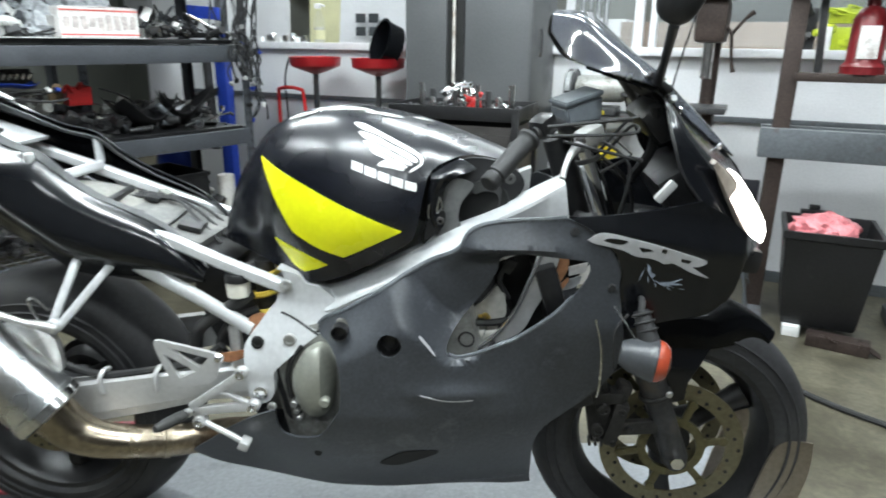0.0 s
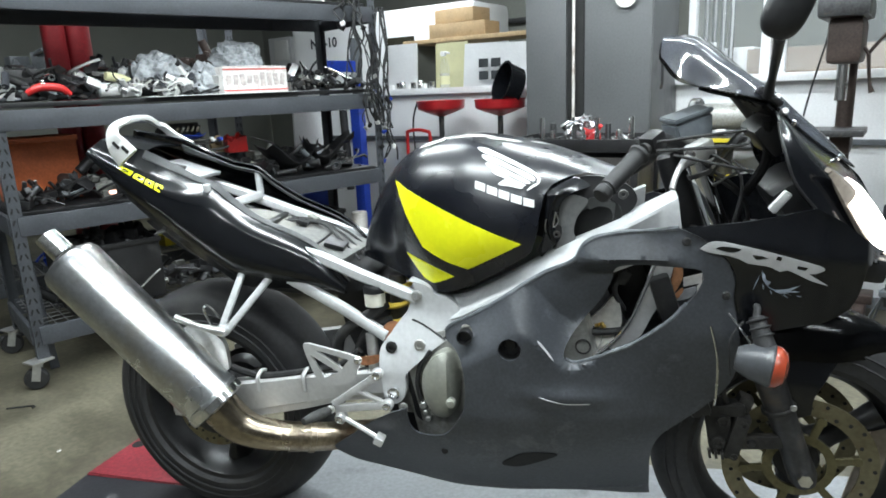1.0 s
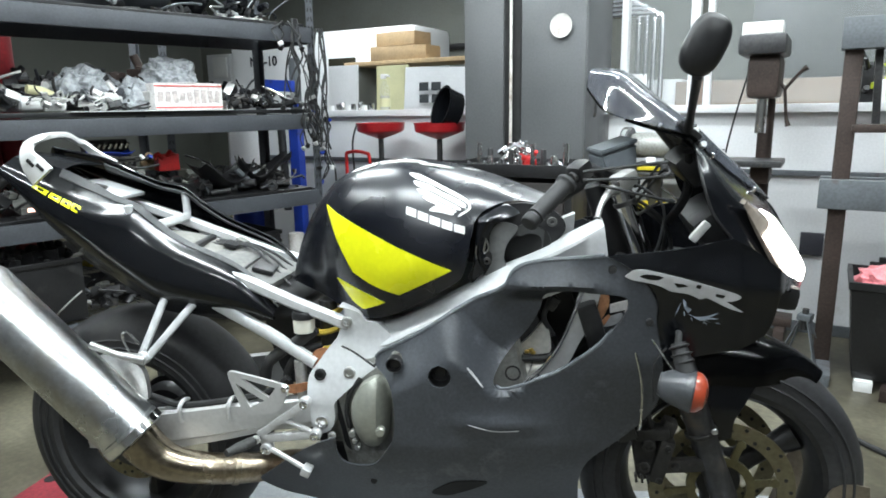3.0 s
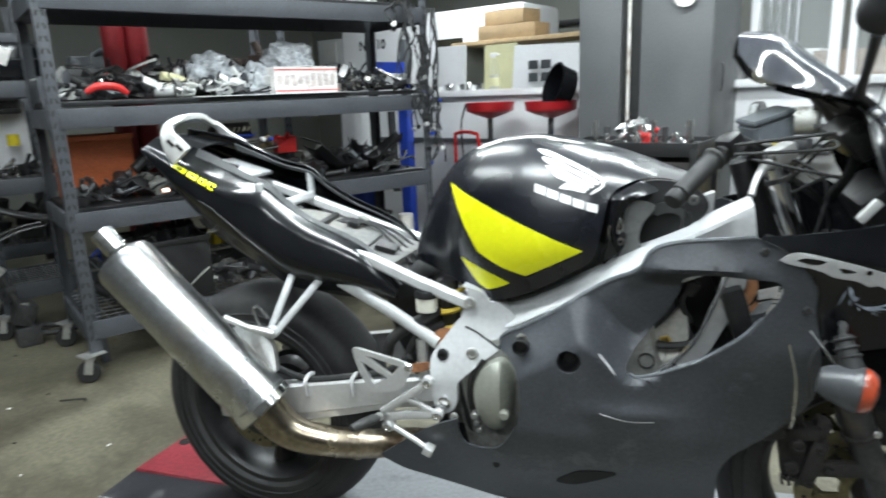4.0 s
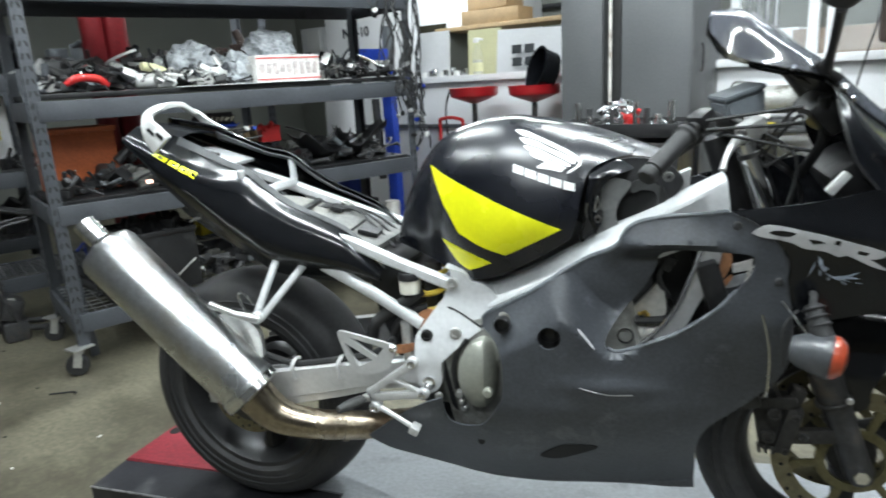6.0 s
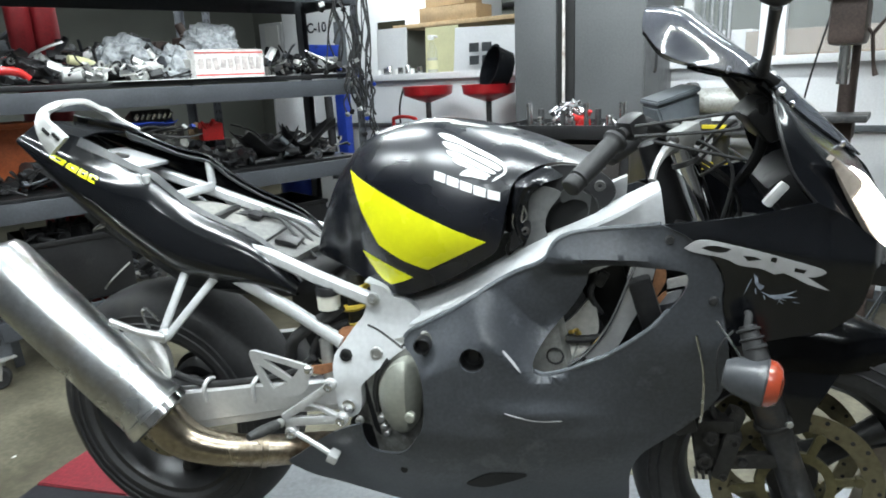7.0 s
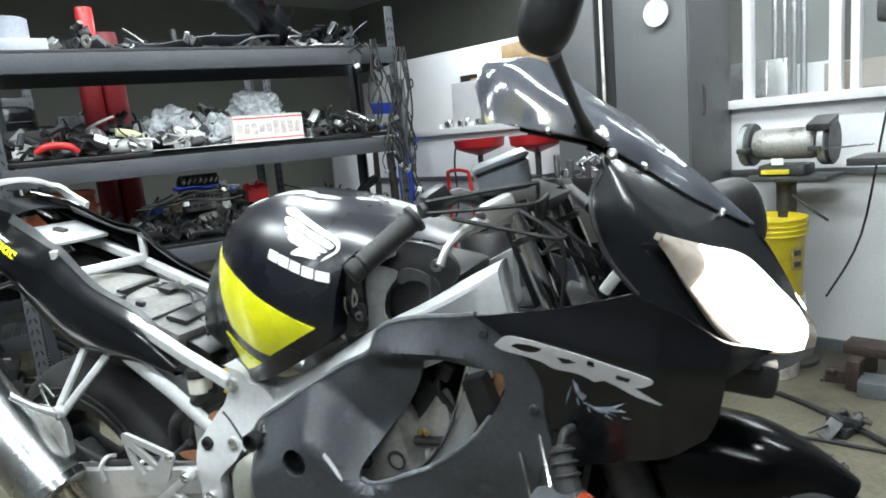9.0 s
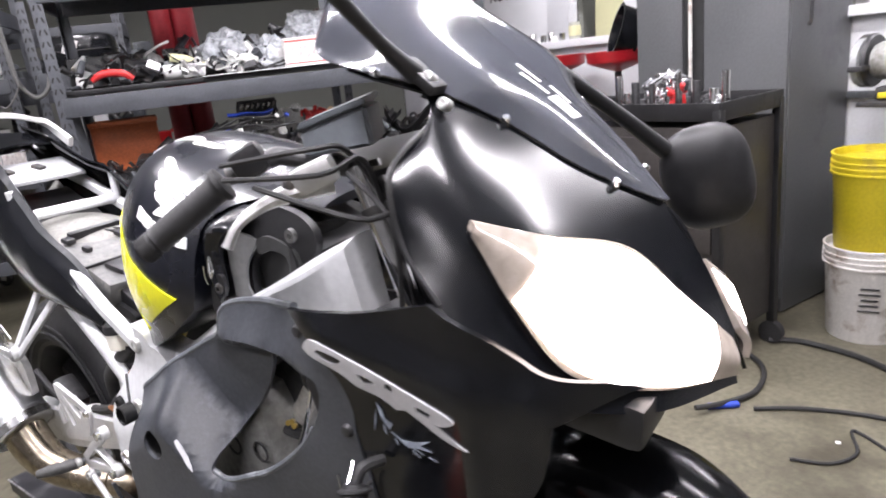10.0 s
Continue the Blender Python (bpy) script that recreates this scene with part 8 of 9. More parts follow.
# bottom level
tray("black_bin", on(0.42, 0.24, 0.285), (0.42, 0.4, 0.3), BLACK_PLASTIC, "large black plastic bin on the bottom shelf")
tray("black_bin", on(1.5, 0.3, 0.285), (0.5, 0.4, 0.26), BLACK_PLASTIC, "large black plastic bin on the bottom shelf")
for k in range(9):
    casting("engine_part", on(0.75 + 0.13 * k, 0.16 + 0.05 * (k % 3), 0.285, 40 * k), (0.15, 0.12, 0.1 + 0.03 * (k % 4)), (DARK_METAL, BLACK_PLASTIC, ENGINE)[k % 3], 110 + k, "greasy engine part on the bottom shelf", bits=6)
for k in range(6):
    casting("engine_part", on(0.28 + 0.06 * k, 0.16 + 0.03 * (k % 3), 0.5, 40 * k), (0.12, 0.1, 0.14), (DARK_METAL, BLACK_PLASTIC)[k % 2], 130 + k, "dark part heaped in a bin", bits=5)
can("blue_drum", on(1.95, 0.75, 0.0), 0.12, 0.62, BLUE, "blue drum behind the rack", "drum")
can("white_jug", on(1.93, 0.2, 0.285), 0.05, 0.2, WHITE_BUCKET, "white plastic jug on the bottom shelf", "jug")
# second rack
def on2(u, y, z, a=0.0):
    return SHELF_WEST @ pose(u, y, z, 0, 0, a)


carton("parts_carton", on2(1.57, 0.16, 0.82, 8), (0.44, 0.26, 0.19), WHITE_CARD, "white printed carton with red edge stripes on the rack", True)
carton("parts_carton", on2(1.875, 0.18, 0.82, -3), (0.13, 0.2, 0.17), WHITE_CARD, "small scuffed white carton beside a larger one", True)
bag(on2(1.62, 0.18, 1.02), (0.12, 0.09, 0.07), 31)
solo("metal_sheet", bx((0, 0, 0.13), (0.12, 0.02, 0.26), (6, 0, 0), 0.004), ENGINE, "dusty grey metal panel leaning on a shelf", "sheet", on2(1.76, 0.38, 0.82))
tray("black_bin", on2(1.5, 0.25, 0.325), (0.5, 0.4, 0.33), BLACK_PLASTIC, "large black plastic bin with a paper label")
SMOKE_BIN = mat("smoky_brown_plastic", (0.045, 0.04, 0.034), 0.4, var=0.3, bump=0.05, dirt=(0.09, 0.085, 0.075), dirt_amount=0.45, dirt_scale=5)
tray("storage_tub", on2(1.9, 0.32, 0.325), (0.2, 0.4, 0.4), SMOKE_BIN, "smoky brown plastic tub on the bottom shelf")
tray("black_bin", on2(0.9, 0.25, 0.325), (0.5, 0.4, 0.33), BLACK_PLASTIC, "large black plastic bin on the bottom shelf")
solo("paper_tag", bx((0, 0, 0), (0.09, 0.003, 0.08), None, 0), PAPER, "white paper label on a black bin", "paper", on2(1.5, 0.04, 0.42))
sheet("fairing_piece", on2(1.62, 0.15, 1.37, 5), 0.5, 0.24, 0.2, BLACK_GLOSS, "black fairing piece on the rack", "fairing", 7)
for k in range(5):
    casting("engine_part", on2(1.4 + 0.12 * k, 0.2, 1.368, 35 * k), (0.14, 0.1, 0.1), (DARK_METAL, ALU, BLACK_PLASTIC)[k % 3], 150 + k, "dusty engine part on the rack", bits=7)
loom("wiring_loom", on2(1.72, 0.0, 1.72), 8, 0.04, 0.32, BLACK_RUBBER, 160, "wiring harnesses hung from the rack")
loom("wiring_loom", on2(1.86, -0.03, 1.76), 5, 0.05, 0.36, ALU, 161, "grey cables with connectors hung from the rack")
solo("red_plug", tb([(0, 0, 0.02), (0.03, 0, 0.05), (0.06, 0, 0.02), (0.06, 0, -0.05)], 0.009, 8), RED, "red cable loop hung from the rack", "cable", on2(1.86, -0.05, 1.55))
# between the racks
GREY_HOSE = mat("grey_hose", (0.13, 0.13, 0.125), 0.5, var=0.2)
hose = thing("flexible_hose", "ribbed grey hose hung in a loop between the racks", "hose", on(-0.2, 0.85, 1.25))
part("tube", tb([(-0.1, 0, 0.65), (-0.092, 0, 0.3), (-0.08, 0, 0.1), (-0.03, 0, 0.01), (0.02, 0, 0.0), (0.07, 0, 0.06), (0.09, 0, 0.2), (0.085, 0, 0.4), (0.07, 0, 0.65)], 0.011, 10, 7), GREY_HOSE, hose)
for k in range(24):
    part("rib", lt([(0.0105, -0.003), (0.0135, 0.0), (0.0105, 0.003)], (-0.1 + 0.0003 * k, 0, 0.64 - 0.0145 * k), (0, 0, 1), 12), GREY_HOSE, hose)
solo("hung_cable", tb([(0, 0, 0.5), (0.02, 0, 0.12), (0.0, 0, 0.03), (-0.06, 0, -0.04), (-0.09, 0, -0.03)], 0.005, 8, 5), GREY_HOSE, "thin grey cable hung between the racks", "cable", on(-0.29, 0.82, 1.25))
fr = thing("bike_frame", "bare motorcycle frame with a silver headstock, standing between racks", "frame", on(-0.2, 0.8, 0.0))
part("headstock", cy((0.0, -0.02, 0.785), (-0.12, -0.05, 0.645), 0.02, n=18, bev=0.003), ENGINE, fr, "scuffed silver headstock")
for y in (-0.05, 0.08):
    part("down_tube", tb([(-0.09, y * 0.4, 0.69), (-0.05, y, 0.53), (0.01, y, 0.33), (0.055, y * 1.3, 0.16)], [0.02, 0.017, 0.016, 0.018], 12, 5), DARK_METAL, fr)
    part("top_rail", tb([(0.0, y * 0.4, 0.735), (0.12, y, 0.69), (0.26, y, 0.65), (0.3, y, 0.66)], 0.012, 10, 4), DARK_METAL, fr)
    part("seat_stay", tb([(-0.05, y, 0.55), (0.1, y, 0.61), (0.22, y, 0.625)], 0.009, 8, 4), DARK_METAL, fr)
    part("cradle", tb([(0.055, y * 1.3, 0.16), (0.12, y * 1.3, 0.06), (0.3, y, 0.05), (0.36, y, 0.12)], 0.016, 10, 4), DARK_METAL, fr)
part("pivot_casting", bx((0.06, 0.015, 0.17), (0.1, 0.18, 0.12), (0, 20, 0), 0.02), DARK_METAL, fr)
part("foot_plate", bx((0.06, 0.015, 0.055), (0.12, 0.2, 0.11), (0, 0, 0), 0.02), DARK_METAL, fr)
for k in range(5):
    part("bracket", bx((-0.085 + 0.035 * k, -0.06, 0.62 - 0.1 * k), (0.035, 0.02, 0.05), (0, 25 * k, 0), 0.004), (ENGINE, DARK_METAL)[k % 2], fr)
solo("steel_bar", bx((0, 0, 0.68), (0.04, 0.008, 1.36), (0, -3, 0), 0.002), RACK, "flat grey steel bar leaning inside the rack's end", "bar", on(0.085, 0.2, 0.0))
# behind the first rack
for k, (u, y) in enumerate(((0.5, 0.84), (0.62, 0.86))):
    can("gas_cylinder", on(u, y, 0.0), 0.058 + 0.006 * k, 1.78 + 0.15 * k, DARK_RED, "tall red gas cylinder standing behind the rack", "cylinder")
MIXED = (BLACK_PLASTIC, DARK_METAL, ALU, STEEL, BLACK_RUBBER, GREY_PRIMER)
DIM = (BLACK_PLASTIC, DARK_METAL, BLACK_RUBBER, BEAM, DARK_METAL, ENGINE)
for m_, w_, d_, n_, mt_, s_, h_ in ((on(0.1, 0.05, 1.255), 1.0, 0.45, 150, MIXED, 401, 0.15), (on(1.4, 0.05, 1.255), 0.55, 0.45, 80, MIXED, 402, 0.13), (on(0.1, 0.05, 0.785), 1.85, 0.5, 240, DIM, 403, 0.14), (on(0.1, 0.05, 0.285), 1.85, 0.5, 140, DIM, 404, 0.16), (on(0.1, 0.08, 1.725), 1.8, 0.45, 90, DIM, 405, 0.06),
                              (on2(0.2, 0.05, 1.37), 1.75, 0.5, 160, DIM, 406, 0.1), (on2(0.2, 0.25, 0.82), 1.2, 0.3, 90, DIM, 407, 0.14), (on2(0.9, 0.08, 1.75), 1.0, 0.45, 60, MIXED, 410, 0.1)):
    pile(m_, w_, d_, n_, mt_, s_, "heap of small greasy motorcycle parts on a shelf", h_)
rack(SHELF @ pose(-0.217, 0.952, 0), 1.77, 0.45, (0.25, 0.82, 1.325), 1.75, "dark steel rack on casters standing behind, full of small boxes")
case = thing("tail_case", "black moulded case with a white label on the rear rack", "case", on(0.03, 1.12, 1.37, -6))
bm = bmesh.new()
box(bm, (0, 0, 0.1), (0.36, 0.22, 0.2), None, 0.05)
part("shell", bm, BLACK_GLOSS, case)
part("lid_seam", bx((0, 0, 0.11), (0.364, 0.224, 0.006), None, 0.003), BLACK_RUBBER, case)
part("label_sheet", bx((-0.03, -0.112, 0.13), (0.07, 0.004, 0.09), (0, 24, 0), 0.001), WHITE_CARD, case, "white printed label")
solo("white_board", bx((0, 0, 0.2), (0.18, 0.012, 0.4), (4, 0, 0), 0.003), WALL_WHITE, "off-white board standing on the rear rack", "board", on(-0.02, 1.22, 0.865))
for z in (1.2, 1.26):
    tray("shallow_tray", on(-0.04, 1.13, z), (0.14, 0.12, 0.03), BLACK_PLASTIC, "shallow black parts tray hung on a board")
can("yellow_cup", on(-0.02, 1.1, 1.03), 0.03, 0.06, YELLOW_BUCKET, "small yellow cup on the rear rack", "cup")
for k in range(6):
    casting("engine_part", on(-0.12 + 0.06 * k, 1.05 + 0.04 * (k % 2), 0.865, 50 * k), (0.08, 0.08, 0.05 + 0.015 * (k % 3)), (DARK_METAL, STEEL, BLACK_PLASTIC)[k % 3], 340 + k, "small dull engine part on the rear rack", bits=6)
for lev, z in enumerate((0.295, 0.865, 1.37)):
    for k in range(9):
        casting("small_box", SHELF @ pose(0.36 + 0.135 * k, 1.12 + 0.05 * (k % 2), z, 0, 0, rnd.uniform(-15, 15)), (0.12, 0.14, rnd.uniform(0.06, 0.18)), rnd.choice((YELLOW_BUCKET, RED, DARK_METAL, BLUE, CARDBOARD, BLACK_PLASTIC, DARK_METAL, ENGINE) if lev < 2 else (DARK_METAL, BROWN_IRON, BLACK_PLASTIC, ENGINE, BEAM)), 200 + 10 * lev + k, "small stored box on the rear rack", "box", 2)
# blue hoist beside the rack
ho = thing("engine_hoist", "blue steel hoist with a grey mast", "hoist", WALL @ pose(-2.78, -0.25, 0))
part("mast", bx((0, 0, 0.56), (0.09, 0.07, 1.12), None, 0.006), BLUE, ho)
part("upper_mast", bx((0.02, 0, 1.36), (0.06, 0.06, 0.5), None, 0.006), BEAM, ho)
part("boom", bx((-0.1, -0.03, 1.42), (0.28, 0.07, 0.08), (0, 4, 0), 0.006), BLUE, ho)
part("foot", bx((0, 0, 0.03), (0.5, 0.08, 0.06), None, 0.006), BLUE, ho)
part("jack", cy((-0.08, -0.05, 0.5), (-0.1, -0.05, 1.1), 0.03, n=14), DARK_METAL, ho)
solo("white_board", bx((0, 0, 0.56), (0.3, 0.02, 1.12), (3, 0, 0), 0.004), WALL_WHITE, "white plank board leaning behind the rack", "board", on(2.02, 0.86, 0.0))
# ledge of the partition
def ledge(u, y=0.05, z=1.234):
    return WALL @ pose(u, y, z)


for k in range(8):
    can("steel_cup", ledge(-2.66 + 0.052 * k, 0.03 + 0.02 * (k % 2)), 0.02, 0.035 + 0.012 * (k % 3), STEEL if k % 3 else PAPER, "small steel socket standing on the ledge", "socket")
sb = thing("spray_bottle", "clear spray bottle with a yellow label", "bottle", ledge(-2.17, 0.04))
part("flask", lt([(0.0, 0.0), (0.036, 0.0), (0.038, 0.02), (0.038, 0.14), (0.02, 0.19), (0.014, 0.21), (0.0, 0.21)], n=20), WINDOW_GLASS, sb)
part("liquid", lt([(0.0, 0.004), (0.034, 0.004), (0.034, 0.1), (0.0, 0.1)], n=20), mat("pale_liquid", (0.5, 0.5, 0.42), 0.2, var=0.1), sb)
part("label_patch", lt([(0.0385, 0.02), (0.039, 0.021), (0.039, 0.08), (0.0385, 0.081)], n=20), PALE_YELLOW, sb)
part("trigger", bx((0.0, -0.01, 0.235), (0.04, 0.03, 0.035), None, 0.008), PAPER, sb)
part("nozzle", cy((0.02, -0.01, 0.245), (0.055, -0.012, 0.235), 0.008, n=10), PAPER, sb)
# next bay, seen over the partition
van = thing("white_van", "white van with a dark side window in the next bay", "van", WALL @ pose(-4.1, 1.9, 0, 0, 0, 2))
part("body", bx((-0.3, 0.4, 1.1), (2.6, 0.8, 1.98), None, 0.08), WALL_WHITE, van)
part("window", bx((0.07, -0.006, 1.52), (0.36, 0.02, 0.54), None, 0.06), mat("dark_glass", (0.03, 0.028, 0.02), 0.1, var=0.1, bump=0), van, "dark side window")
for x in (-0.6, 0.6):
    part("wheel", lt([(0.0, -0.08), (0.28, -0.08), (0.3, -0.05), (0.3, 0.05), (0.28, 0.08), (0.0, 0.08)], (x, 0.1, 0.3), (0, 1, 0), 28), BLACK_RUBBER, van)
part("stencil", text_mesh("NC-10", 0.15, 0.001, 0.004), BAR_DARK, van, "black stencilled lettering", m=pose(-1.07, -0.004, 1.8))
solo("white_board", bx((0, 0, 0.82), (0.34, 0.02, 1.64), (-3, 0, 0), 0.004), WALL_WHITE, "white board leaning behind the partition", "board", WALL @ pose(-3.32, 0.98, 0))
solo("yellow_board", bx((0, 0, 0.81), (0.34, 0.02, 1.62), (-3, 0, 0), 0.004), PALE_YELLOW, "pale yellow board leaning behind the partition", "board", WALL @ pose(-2.78, 1.0, 0))
hp_ = thing("white_hood_panel", "white sheet metal panel with four small openings", "panel", WALL @ pose(-2.2, 0.92, 0))
part("panel_face", bx((0, 0, 0.8), (0.84, 0.02, 1.56), (-4, 2, 0), 0.004), WALL_WHITE, hp_)
# dark plates, not cut openings; the shade inside is their colour
for x in (-0.1, 0.02):
    for z in (1.32, 1.42):
        part("opening", bx((x - 0.05, -0.05, z), (0.09, 0.006, 0.07), (-4, 0, 0), 0.004), mat("shadowed_opening", (0.04, 0.045, 0.05), 0.6, var=0.1), hp_)
lf = thing("storage_deck", "plain timber deck carrying boxes in the next bay", "shelf", WALL @ pose(-2.9, 1.7, 0))
part("top", bx((0, 0, 1.68), (1.5, 0.5, 0.04), None, 0.004), WOOD, lf)
for x in (-0.7, 0.7):
    part("leg", bx((x, 0, 0.83), (0.06, 0.4, 1.66), None, 0.004), CREAM, lf)
carton("cardboard_box", WALL @ pose(-3.02, 1.62, 1.7, 0, 0, 3), (0.62, 0.3, 0.13), CARDBOARD, "brown cardboard box on a deck")
carton("cardboard_box", WALL @ pose(-3.05, 1.64, 1.84, 0, 0, -3), (0.46, 0.28, 0.12), CARDBOARD, "brown cardboard box stacked on another")
solo("wall_pipe", tb([(-3.5, 0, 0), (-1.5, 0, -0.02), (1.5, 0, -0.05)], 0.03, 8, 4), DARK_METAL, "dark pipe along the far wall", "pipe", WALL @ pose(-3.5, 3.38, 2.02))
loom("wall_cable", WALL @ pose(-4.6, 3.4, 2.02), 3, 0.05, 1.4, BLACK_RUBBER, 301, "black cables along the far wall", False)
eb = thing("switch_box", "white electrical switch box on the far wall", "switch box", WALL @ pose(-7.6, 3.4, 1.8))
part("case", bx((0, 0, 0), (0.5, 0.12, 0.6), None, 0.01), WALL_WHITE, eb)
part("cover", bx((0.05, -0.07, 0.1), (0.3, 0.03, 0.3), None, 0.008), PAPER, eb)
solo("red_sign", bx((0, 0, 0), (0.2, 0.01, 0.26), None, 0.002), RED, "red sign on the van's flank", "sign", WALL @ pose(-3.86, 1.86, 1.45))
# window over the partition, with stored trim behind
wn = thing("window_1", "white framed interior window above the partition", "window", WALL, kind="structure")
for u, w in ((-0.44, 0.04), (-0.05, 0.05), (0.03, 0.035), (1.2, 0.05), (2.4, 0.05)):
    part("mullion", bx((u, 0.06, 1.234 + 0.7), (w, 0.06, 1.4), None, 0.004), WALL_WHITE, wn)
part("window_frame", bx((1.0, 0.06, 2.66), (2.92, 0.07, 0.06), None, 0.004), WALL_WHITE, wn)
for a, b in ((-0.42, -0.075), (0.05, 1.175), (1.225, 2.375)):
    pn = part("pane", bx(((a + b) / 2, 0.06, 1.94), (b - a, 0.006, 1.39), None, 0), WINDOW_GLASS, wn)
    pn.visible_shadow = False
for k in range(4):
    solo("bent_tube", tb([(0, 0, 1.0), (0, 0, 1.72 + 0.03 * k), (-0.03, 0, 1.79 + 0.03 * k), (-0.1, 0, 1.81 + 0.03 * k), (-0.6, 0, 1.81 + 0.03 * k)], 0.018, 8, 4), CHROME, "bent chrome tube stored behind the window", "tube", WALL @ pose(-0.33 - 0.055 * k, 0.5 + 0.02 * k, -1.0 + 1.0))
for k in range(3):
    solo("metal_sheet", bx((0, 0, 0.72), (0.12, 0.012, 1.44), (-4, 0, 0), 0.003), (ALU, STEEL, ALU)[k], "grey metal sheet stored behind the window", "sheet", WALL @ pose(-0.66 + 0.09 * k, 0.42 + 0.03 * k, 0.0))
solo("white_crate", bx((0, 0, 0.7), (0.22, 0.3, 1.4), None, 0.01), WALL_WHITE, "white cupboard stored behind the window", "cupboard", WALL @ pose(-0.32, 0.75, 0))
wc = thing("wall_cupboard", "grey wall cupboard in the next bay", "cupboard", WALL @ pose(0.75, 1.6, 0))
part("case", bx((0, 0, 1.75), (1.3, 0.4, 0.75), None, 0.008), CABINET, wc)
part("stand", bx((0, 0.1, 0.68), (1.2, 0.3, 1.36), None, 0.008), CARDBOARD, wc)
for x in (-0.33, 0.33):
    part("door", bx((x, -0.206, 1.75), (0.62, 0.012, 0.7), None, 0.003), CABINET, wc)
# tools on the cart
CT = pose(0.08, 3.22, 0, 0, 0, -20)
for k in range(14):
    u = -0.24 + 0.037 * k
    can("socket", CT @ pose(u, -0.1 + 0.05 * (k % 3), 0.926), 0.012 + 0.002 * (k % 3), 0.05 + 0.03 * ((k * 7) % 4), STEEL if k % 2 else DARK_METAL, "steel socket standing on the tool cart", "socket")
casting("air_tool", CT @ pose(-0.02, 0.02, 0.926, 0, 0, 20), (0.2, 0.1, 0.14), CHROME, 320, "bright chrome air tool on the cart", "tool", 9)
casting("air_tool", CT @ pose(0.06, -0.06, 0.926, 0, 0, -30), (0.1, 0.06, 0.08), RED, 321, "red handled tool on the cart", "tool", 4)
for k in range(10):
    casting("hand_tool", CT @ pose(-0.26 + 0.055 * k, 0.05 * (k % 4) - 0.02, 0.926, 0, 0, 25 * k), (0.09, 0.04, 0.04), STEEL if k % 3 else DARK_METAL, 330 + k, "greasy hand tool on the cart", "tool", 4)
# floor clutter
solo("floor_hose", tb([(1.55, 1.98, 0.012), (1.35, 2.22, 0.012), (1.1, 2.75, 0.012), (0.8, 3.17, 0.012), (0.55, 3.3, 0.012), (0.42, 3.28, 0.012)], 0.011, 8, 8), BLACK_RUBBER, "black hose lying on the floor", "hose")
solo("floor_cable", tb([(0.45, 2.74, 0.008), (0.6, 2.8, 0.008), (0.82, 2.82, 0.008), (1.1, 2.75, 0.008), (1.4, 2.72, 0.008)], 0.007, 8, 8), BLACK_RUBBER, "black cable lying on the floor", "cable")
solo("floor_cable", tb([(0.58, 2.5, 0.006), (0.68, 2.52, 0.006), (0.74, 2.6, 0.006), (0.73, 2.72, 0.006), (0.9, 2.55, 0.006)], 0.005, 8, 8), BLACK_RUBBER, "thin black cable lying on the floor", "cable")
solo("floor_cable", tb([(0.29, 2.64, 0.03), (0.36, 2.72, 0.02), (0.44, 2.86, 0.012), (0.43, 3.05, 0.012), (0.3, 3.2, 0.012)], 0.009, 8, 8), BLACK_RUBBER, "black air line on the floor", "cable")
solo("hose_coupling", cy((-0.05, 0, 0.012), (0.05, 0, 0.012), 0.011, n=10, bev=0.002), BLUE, "blue hose coupling on the floor", "coupling", pose(0.36, 2.72, 0, 0, 0, 30))
casting("brake_part", pose(0.93, 2.9, 0, 0, 0, 30), (0.2, 0.12, 0.07), DARK_METAL, 350, "dusty grey brake part on the floor", "part", 9)
casting("brake_part", pose(0.86, 2.6, 0, 0, 0, 10), (0.1, 0.06, 0.03), DARK_METAL, 351, "small dark clamp on the floor", "part", 5)
casting("iron_block", pose(1.02, 3.42, 0, 0, 0, -20), (0.16, 0.1, 0.06), BROWN_IRON, 352, "brown iron block on the floor", "block", 3)
casting("iron_block", pose(1.7, 2.62, 0, 0, 0, -24), (0.3, 0.1, 0.06), BROWN_IRON, 353, "brown iron bar on the floor", "block", 2)
solo("blue_box", bx((0, 0, 0), (0.11, 0.03, 0.12), None, 0.003), BAR_DARK, "small dark blue box on the partition", "box", WALL @ pose(0.62, -0.03, 0.5))
solo("hex_key", tb([(-0.05, 0, 0.004), (0.05, 0.02, 0.004), (0.06, 0.0, 0.004)], 0.004, 6), DARK_METAL, "bent hex key on the floor", "key", pose(-2.25, 2.0, 0, 0, 0, 10))
for k in range(26):
    q = pose(rnd.uniform(-3.2, -1.5), rnd.uniform(1.0, 2.4), 0, 0, 0, rnd.uniform(0, 90)) if k < 18 else pose(rnd.uniform(0.5, 1.4), rnd.uniform(2.4, 3.2), 0, 0, 0, rnd.uniform(0, 90))
    solo("paper_scrap", bx((0, 0, 0.002), (rnd.uniform(0.006, 0.016), rnd.uniform(0.005, 0.012), 0.003), None, 0), (PAPER, DARK_METAL)[k % 2], "tiny scrap on the concrete floor", "scrap", q, "floor scraps")
solo("floor_line", bx((-3.4, 1.885, 0.002), (1.45, 0.07, 0.003), (0, 0, -30.8), 0), YELLOW_LINE, "worn yellow line painted on the floor", "floor marking", kind="structure")

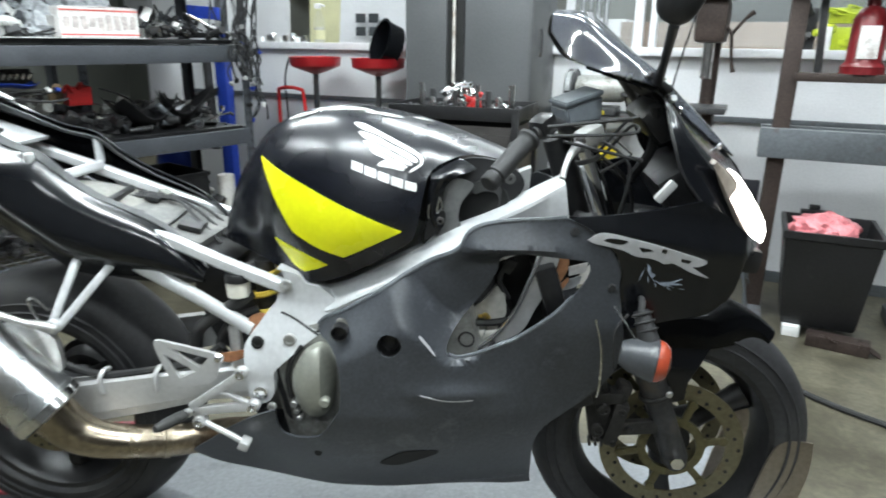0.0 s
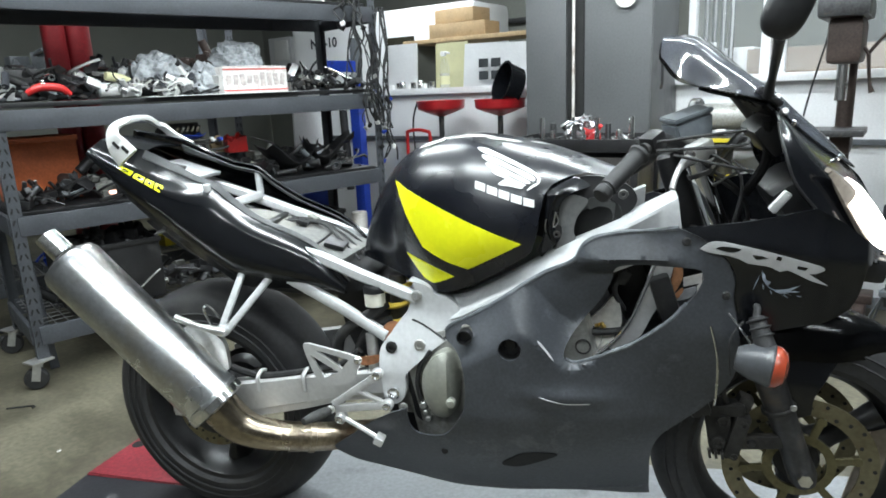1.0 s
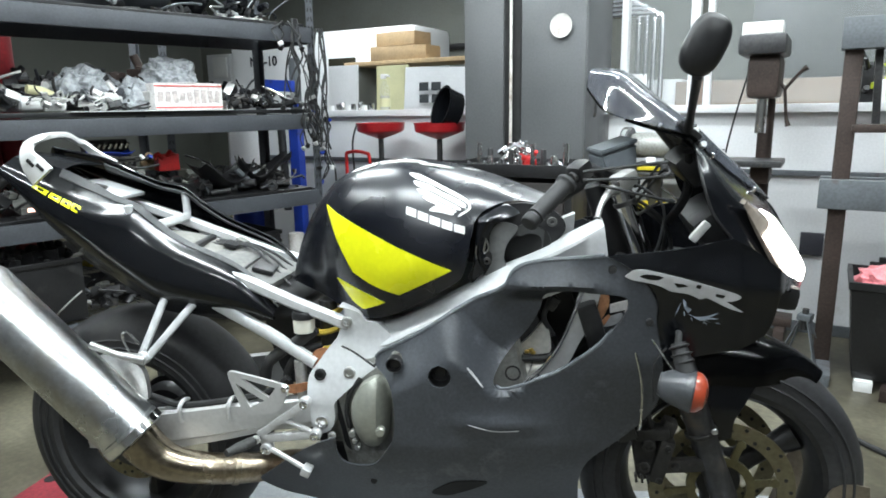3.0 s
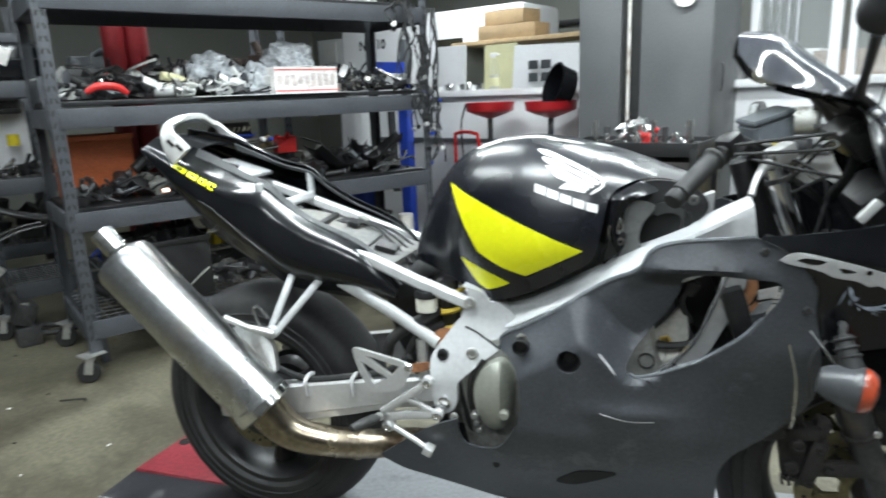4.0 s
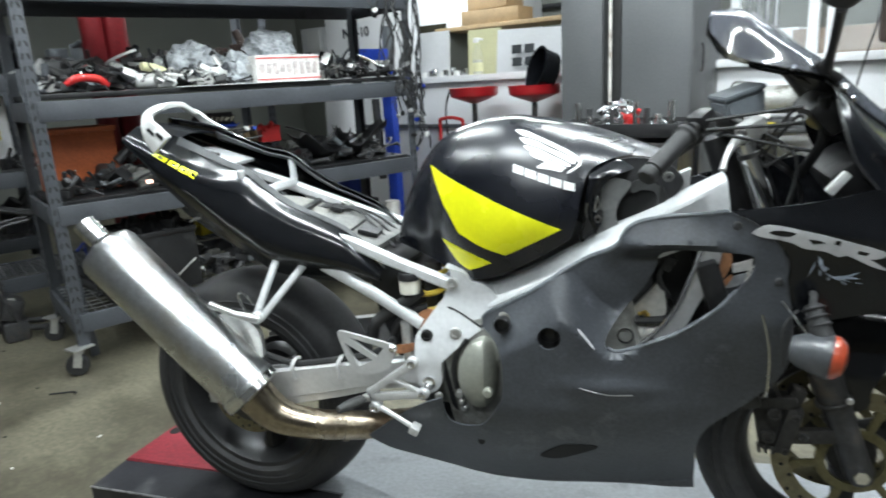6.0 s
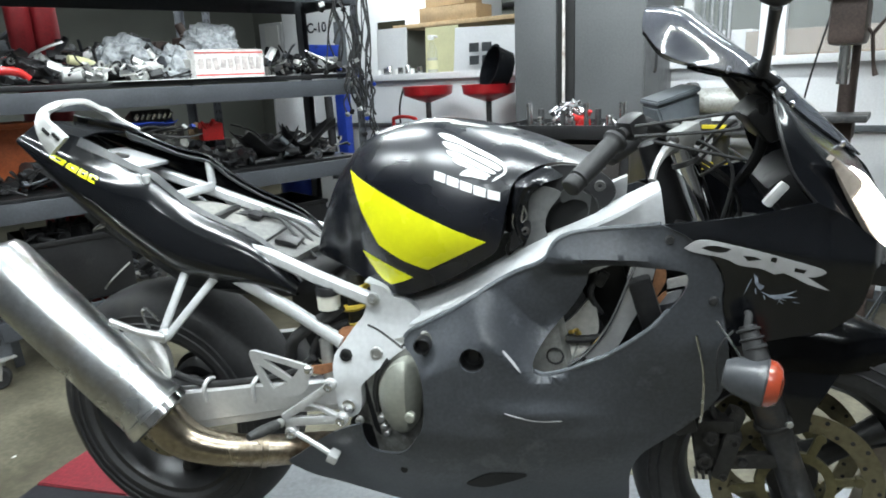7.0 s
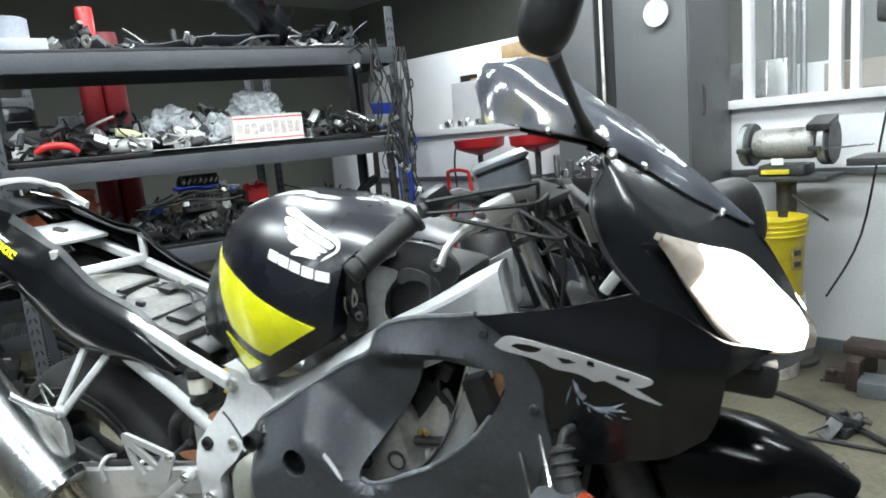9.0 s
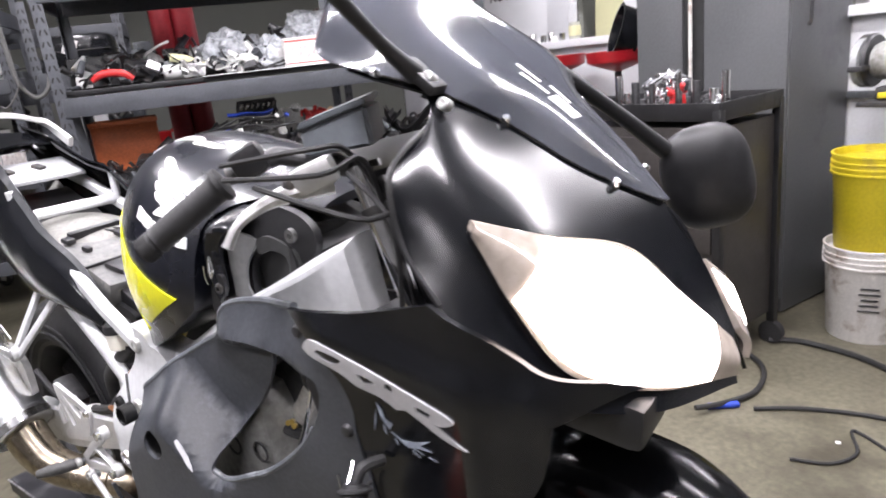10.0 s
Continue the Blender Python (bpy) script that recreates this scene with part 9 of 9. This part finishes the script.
# filler row added to keep the gap behind the second rack dark
for k, (u, y) in enumerate(((-2.1, 1.9), (-0.9, 1.9))):
    rack(SHELF @ pose(u, y, 0), 1.1, 0.45, (0.3, 0.8, 1.25, 1.65), 1.9, "dark filler rack standing behind, full of parts")
    for lev, z in enumerate((0.345, 0.845, 1.295)):
        for i in range(5):
            casting("stored_crate", SHELF @ pose(u + 0.14 + 0.205 * i, y + 0.16, z, 0, 0, rnd.uniform(-8, 8)), (0.2, 0.26, rnd.uniform(0.16, 0.36)), rnd.choice((BLACK_PLASTIC, DARK_METAL, BLACK_PLASTIC, RACK, BEAM)), 400 + 20 * k + 7 * lev + i, "dark filler crate on the rear rack", "crate", 4)

# behind and above the partition by the press
TAN = mat("tan_board", (0.3, 0.24, 0.2), 0.8, var=0.12, bump=0.05)
solo("tan_board", bx((0.62, 0.52, 0.69), (1.7, 0.04, 1.38), None, 0.004), TAN, "tan board standing behind the partition", "board", WALL)
LIME = mat("lime_plastic", (0.42, 0.5, 0.03), 0.4, var=0.15, bump=0.04)
casting("black_case", ledge(0.79, 0.04), (0.07, 0.09, 0.22), BLACK_PLASTIC, 501, "black tool case standing on the partition ledge", "case", 2)
casting("lime_case", ledge(0.93, 0.05), (0.16, 0.09, 0.12), LIME, 502, "lime green plastic tool case on the ledge", "case", 3)
casting("lime_case", ledge(0.95, 0.05, 1.36), (0.2, 0.09, 0.08), LIME, 503, "lime green plastic case stacked on another", "case", 3)
can("white_bottle", ledge(0.86, 0.0), 0.03, 0.11, PAPER, "white plastic bottle on the partition ledge", "bottle")
ch = thing("battery_charger", "small black battery charger with a red front", "charger", WALL @ pose(0.955, -0.03, 0.34))
part("case", bx((0, 0, 0), (0.13, 0.05, 0.18), None, 0.008), BLACK_PLASTIC, ch)
part("front_label", bx((0, -0.0262, 0.01), (0.09, 0.004, 0.08), None, 0.001), DARK_RED, ch)
part("bracket", bx((0, 0.015, 0.1), (0.05, 0.03, 0.03), None, 0.003), DARK_METAL, ch)
